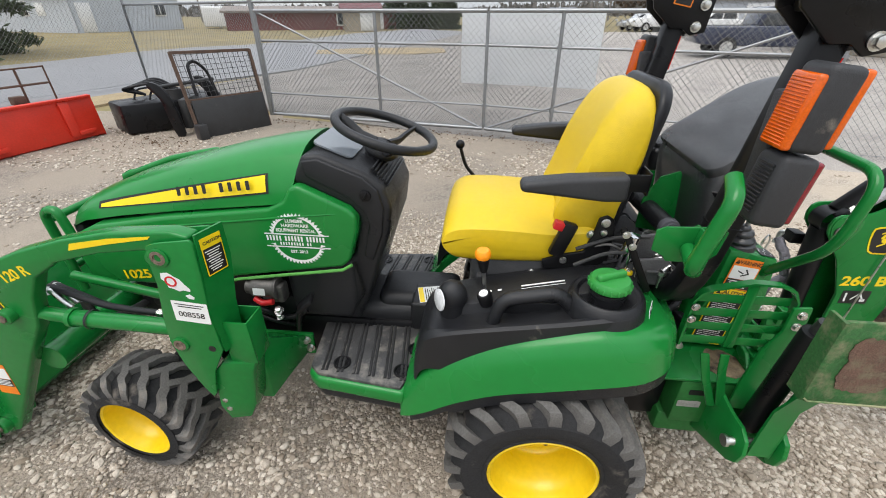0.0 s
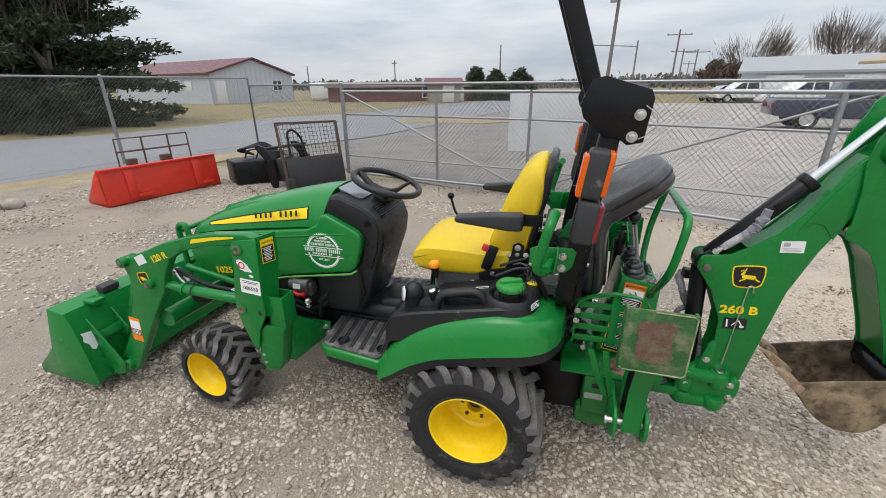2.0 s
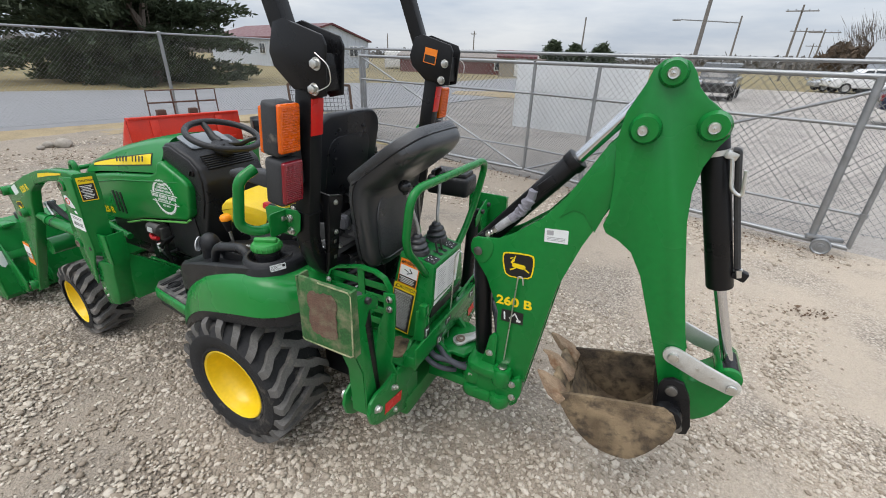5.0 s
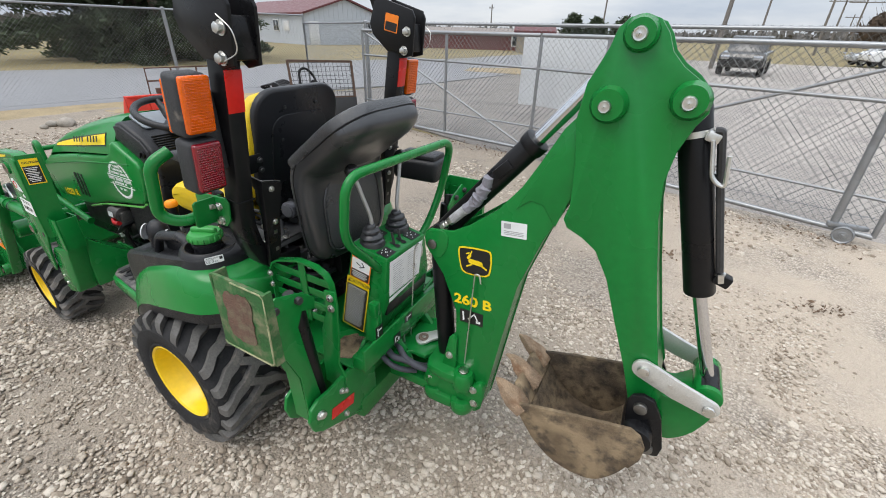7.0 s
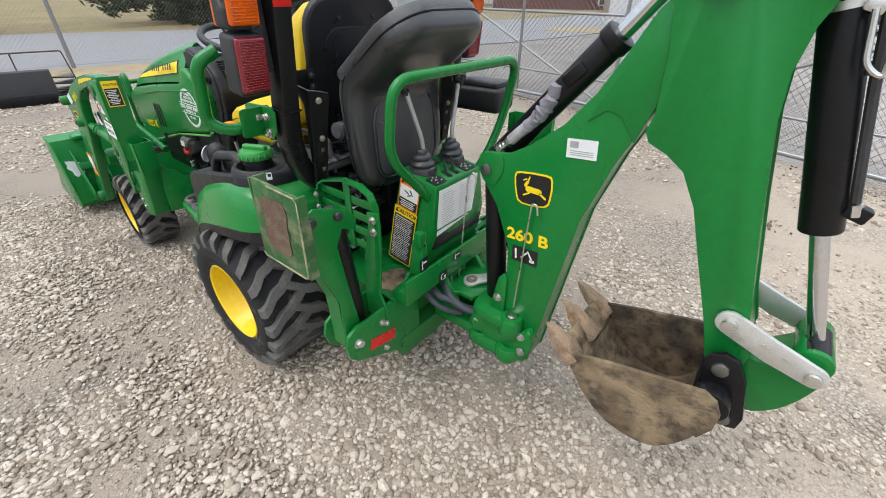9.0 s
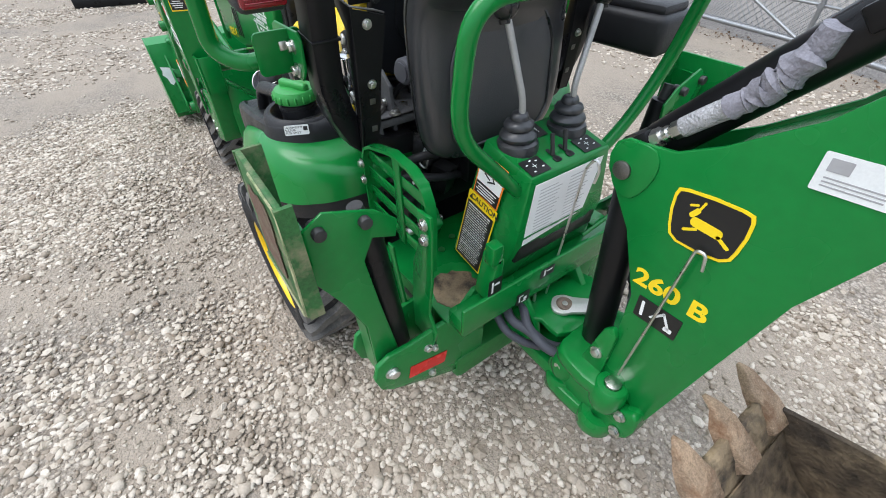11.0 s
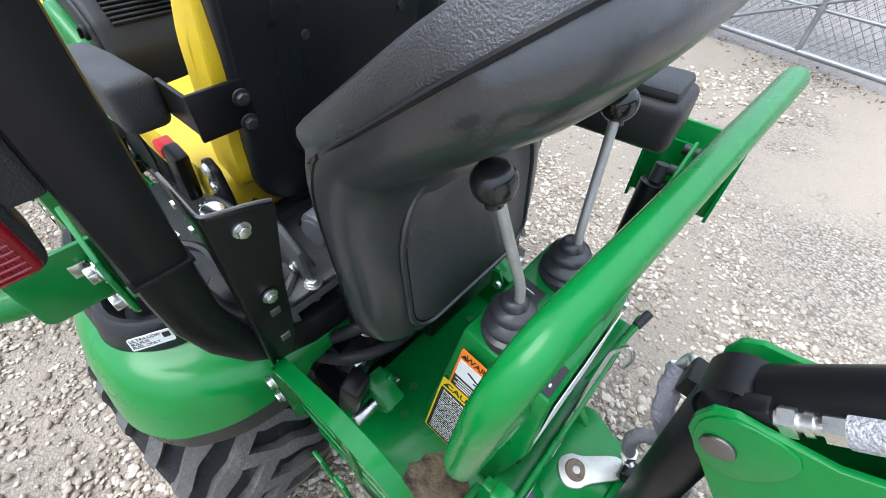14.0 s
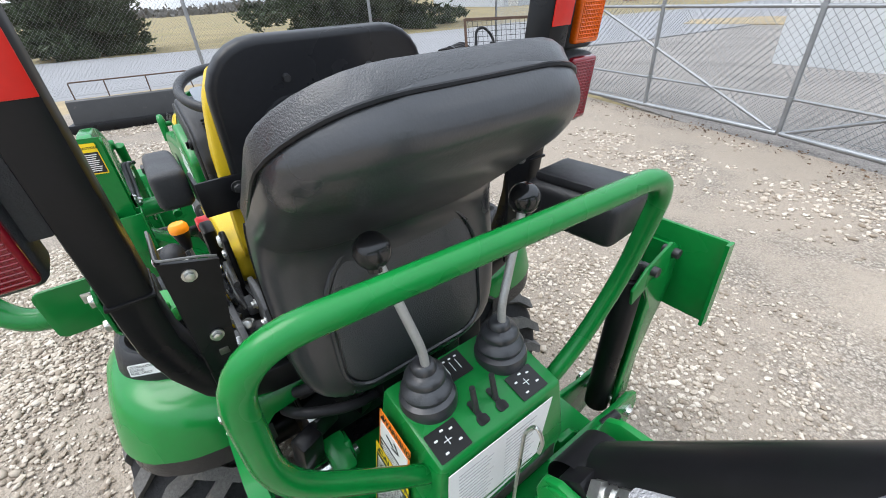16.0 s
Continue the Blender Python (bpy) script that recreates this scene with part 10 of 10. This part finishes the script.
def bare_tree(x, y, h, seed, label, twig=TWIG, leafy=None):
    r = random.Random(seed)
    t = thing("bare_tree", (x, y, 0), label, "tree")
    bm = B()
    tips = []

    def limb(p, d, length, rad, depth):
        q = p + d * length
        mid = p.lerp(q, 0.5) + Vector((r.gauss(0, 0.06), r.gauss(0, 0.06), 0)) * length
        tube(bm, [p, mid, q], [rad, rad * 0.8, rad * 0.6], 5 if depth < 3 else 3)
        tips.append(q)
        if depth < 5:
            for _ in range(3 if depth < 4 else 2):
                nd = (d + Vector((r.gauss(0, 0.5), r.gauss(0, 0.5), r.gauss(0.12, 0.25)))).normalized()
                limb(q if r.random() < 0.6 else mid.lerp(q, 0.5), nd, length * r.uniform(0.6, 0.82), max(0.012, rad * 0.6), depth + 1)
    limb(Vector((x, y, -0.2)), Vector((0, 0, 1)), h * 0.26, h * 0.022, 0)
    part("trunk", bm, twig, t)
    fine = spray_mesh("twig_spray", [tuple(p) for p in tips], [(p.x - x, p.y - y, 0.6 * h) for p in tips], [h * 0.16] * len(tips), twig, seed + 50, 5, 0.022)
    fine.parent = t
    fine.matrix_parent_inverse = t.matrix_world.inverted()
    tagged(fine, kind="stuff")
    if leafy:
        ob = spray_mesh("crown", [tuple(p) for p in tips], [(0, 0, 1)] * len(tips), [0.5] * len(tips), leafy, seed, 3, 0.6)
        ob.parent = t
        ob.matrix_parent_inverse = t.matrix_world.inverted()
    return t


bare_tree(19.5, 56.0, 9.0, 11, "bare grey winter tree behind the parked trucks")
bare_tree(26.5, 55.0, 9.5, 12, "bare grey winter tree behind the parked trucks")
bare_tree(32.0, 56.0, 8.5, 13, "bare grey winter tree behind the store")
bare_tree(16.0, 56.0, 5.2, 14, "small tree with rust brown leaves", TWIG, RUSTLEAF)
bare_tree(18.5, 57.5, 5.4, 15, "small tree with rust brown leaves", TWIG, RUSTLEAF)
bare_tree(24.0, 60.0, 5.0, 16, "small tree with rust brown leaves", TWIG, RUSTLEAF)
bare_tree(30.0, 60.0, 5.0, 17, "small tree with rust brown leaves", TWIG, RUSTLEAF)
bare_tree(-21.6, 12.0, 10.5, 18, "bare tree standing among dark cedars")


def far_woods():
    g = np.random.default_rng(21)
    n = 9000
    az = g.uniform(-2.2, 1.3, n)
    dist = g.uniform(170, 260, n)
    h = 0.9 + 1.0 * (0.5 + 0.5 * np.sin(az * 9 + 1.3 * np.sin(az * 23))) + g.uniform(0, 1.4, n) + 2.2 * np.clip((az + 0.1) / 0.5, 0, 1)
    c = np.stack([np.sin(az) * dist, np.cos(az) * dist, h * g.uniform(0.1, 1.0, n)], 1)
    ob = spray_mesh("far_woods", c, np.tile((0, 0, 1.2), (n, 1)), g.uniform(1.0, 2.0, n), FARWOOD, 22, 4, 0.7)
    tagged(ob, "low line of brown winter woods, greyed by haze, on the horizon", "woods", kind="stuff")


far_woods()


# ---- loose limestone on the yard ----
def stones():
    g = np.random.default_rng(5)
    base = B()
    bmesh.ops.create_icosphere(base, subdivisions=1, radius=1.0)
    bv = np.array([v.co[:] for v in base.verts])
    base.verts.index_update()
    bf = np.array([[v.index for v in f.verts] for f in base.faces])
    base.free()
    pts = []

    def ok(p):
        x, y = p[:, 0], p[:, 1]
        keep = np.ones(len(p), bool)
        for cx, hw in ((0.0, 0.16), (-1.45, 0.12)):
            keep &= ~((abs(x - cx) < hw) & (abs(abs(y) - 0.45) < 0.16))
        keep &= y < 4.85 - (x + 2.0) * 0.26
        return keep
    for n, lo, hi, smin, smax in ((40000, (-3.6, -2.6), (3.4, 2.2), 0.004, 0.009), (42000, (-3.6, -2.6), (3.2, 2.2), 0.007, 0.0140), (4200, (-4.0, -2.6), (2.8, 1.8), 0.012, 0.0215), (9000, (-8.2, -3.0), (-3.0, 5.0), 0.010, 0.022), (9000, (-6.0, -5.2), (5.0, -2.3), 0.008, 0.016), (7000, (-3.0, 2.6), (6.0, 4.6), 0.010, 0.022)):
        xy = g.uniform(lo, hi, (int(n * 2.4), 2))
        dens = np.array([noise.noise((x * 1.1, y * 1.1, 5.0)) + 0.5 * noise.noise((x * 3.1, y * 3.1, 8.0)) - 0.10 * min(1.0, max(0.0, (x - 0.9) / 1.2)) - 0.15 * min(1.0, max(0.0, (y - 0.4) / 1.5)) for x, y in xy])
        keep = ok(xy) & (dens + g.uniform(-0.32, 0.32, len(xy)) > -0.06)
        rim = np.minimum(xy - np.array(lo), np.array(hi) - xy).min(1)
        xy = xy[keep & (rim > g.uniform(0, 1.1, len(xy)))][:n]
        s = smin + (smax - smin) * g.random(len(xy)) ** 1.8
        pts.append(np.column_stack([xy, s]))
    pts = np.concatenate(pts)
    n = len(pts)
    jit = 1 + g.uniform(-0.34, 0.30, (n, len(bv), 1))
    sc = np.stack([g.uniform(0.8, 1.4, n), g.uniform(0.7, 1.1, n), g.uniform(0.45, 0.8, n)], 1)[:, None, :]
    v = bv[None] * jit * sc * pts[:, 2][:, None, None]
    a = g.uniform(0, 2 * np.pi, n)
    ca, sa = np.cos(a)[:, None], np.sin(a)[:, None]
    x = v[..., 0] * ca - v[..., 1] * sa + pts[:, 0][:, None]
    y = v[..., 0] * sa + v[..., 1] * ca + pts[:, 1][:, None]
    z0 = np.array([0.012 * noise.noise((p[0] * 0.9, p[1] * 0.9, 0)) for p in pts])
    z = v[..., 2] + (z0 + pts[:, 2] * 0.22)[:, None]
    verts = np.stack([x, y, z], -1).reshape(-1, 3)
    faces = (bf[None] + (np.arange(n) * len(bv))[:, None, None]).reshape(-1, 3)
    me = bpy.data.meshes.new("loose_gravel")
    me.vertices.add(len(verts))
    me.vertices.foreach_set("co", verts.ravel())
    me.loops.add(faces.size)
    me.loops.foreach_set("vertex_index", faces.ravel().astype(np.int32))
    me.polygons.add(len(faces))
    me.polygons.foreach_set("loop_start", np.arange(0, faces.size, 3, dtype=np.int32))
    me.polygons.foreach_set("use_smooth", np.repeat(g.random(n) < 0.6, len(bf)))
    me.update()
    me.validate()
    me.materials.append(STONE)
    tagged(new("loose_gravel", me), "loose pale limestone pebbles scattered over the yard", "gravel", kind="stuff")


stones()


def leaf_litter():
    """Dead leaves and dark crumbs blown against the fence and lying in small heaps."""
    g = np.random.default_rng(31)
    c = []
    for f in g.uniform(0, 2, 520):
        p = gp(f, 0)
        c.append((p[0] + g.normal(0, 0.10), p[1] - abs(g.normal(0, 0.16)), 0.012))
    for x, y, r, n in ((1.62, 2.35, 0.10, 60), (2.65, 2.05, 0.09, 40), (-6.6, 1.6, 0.5, 120), (-7.0, 3.0, 0.35, 90), (-4.6, 3.75, 0.3, 160)):
        q = g.normal(0, r, (n, 2))
        c += [(x + a, y + b * 0.6, 0.012) for a, b in q]
    d = g.normal(0, 1, (len(c), 3)) * (1, 1, 0.25)
    ob = spray_mesh("leaf_litter", c, d, g.uniform(0.012, 0.035, len(c)), LITTER, 32, 2, 0.6)
    tagged(ob, "dark dead leaves lying on the gravel along the gate", "leaves", kind="stuff")


leaf_litter()
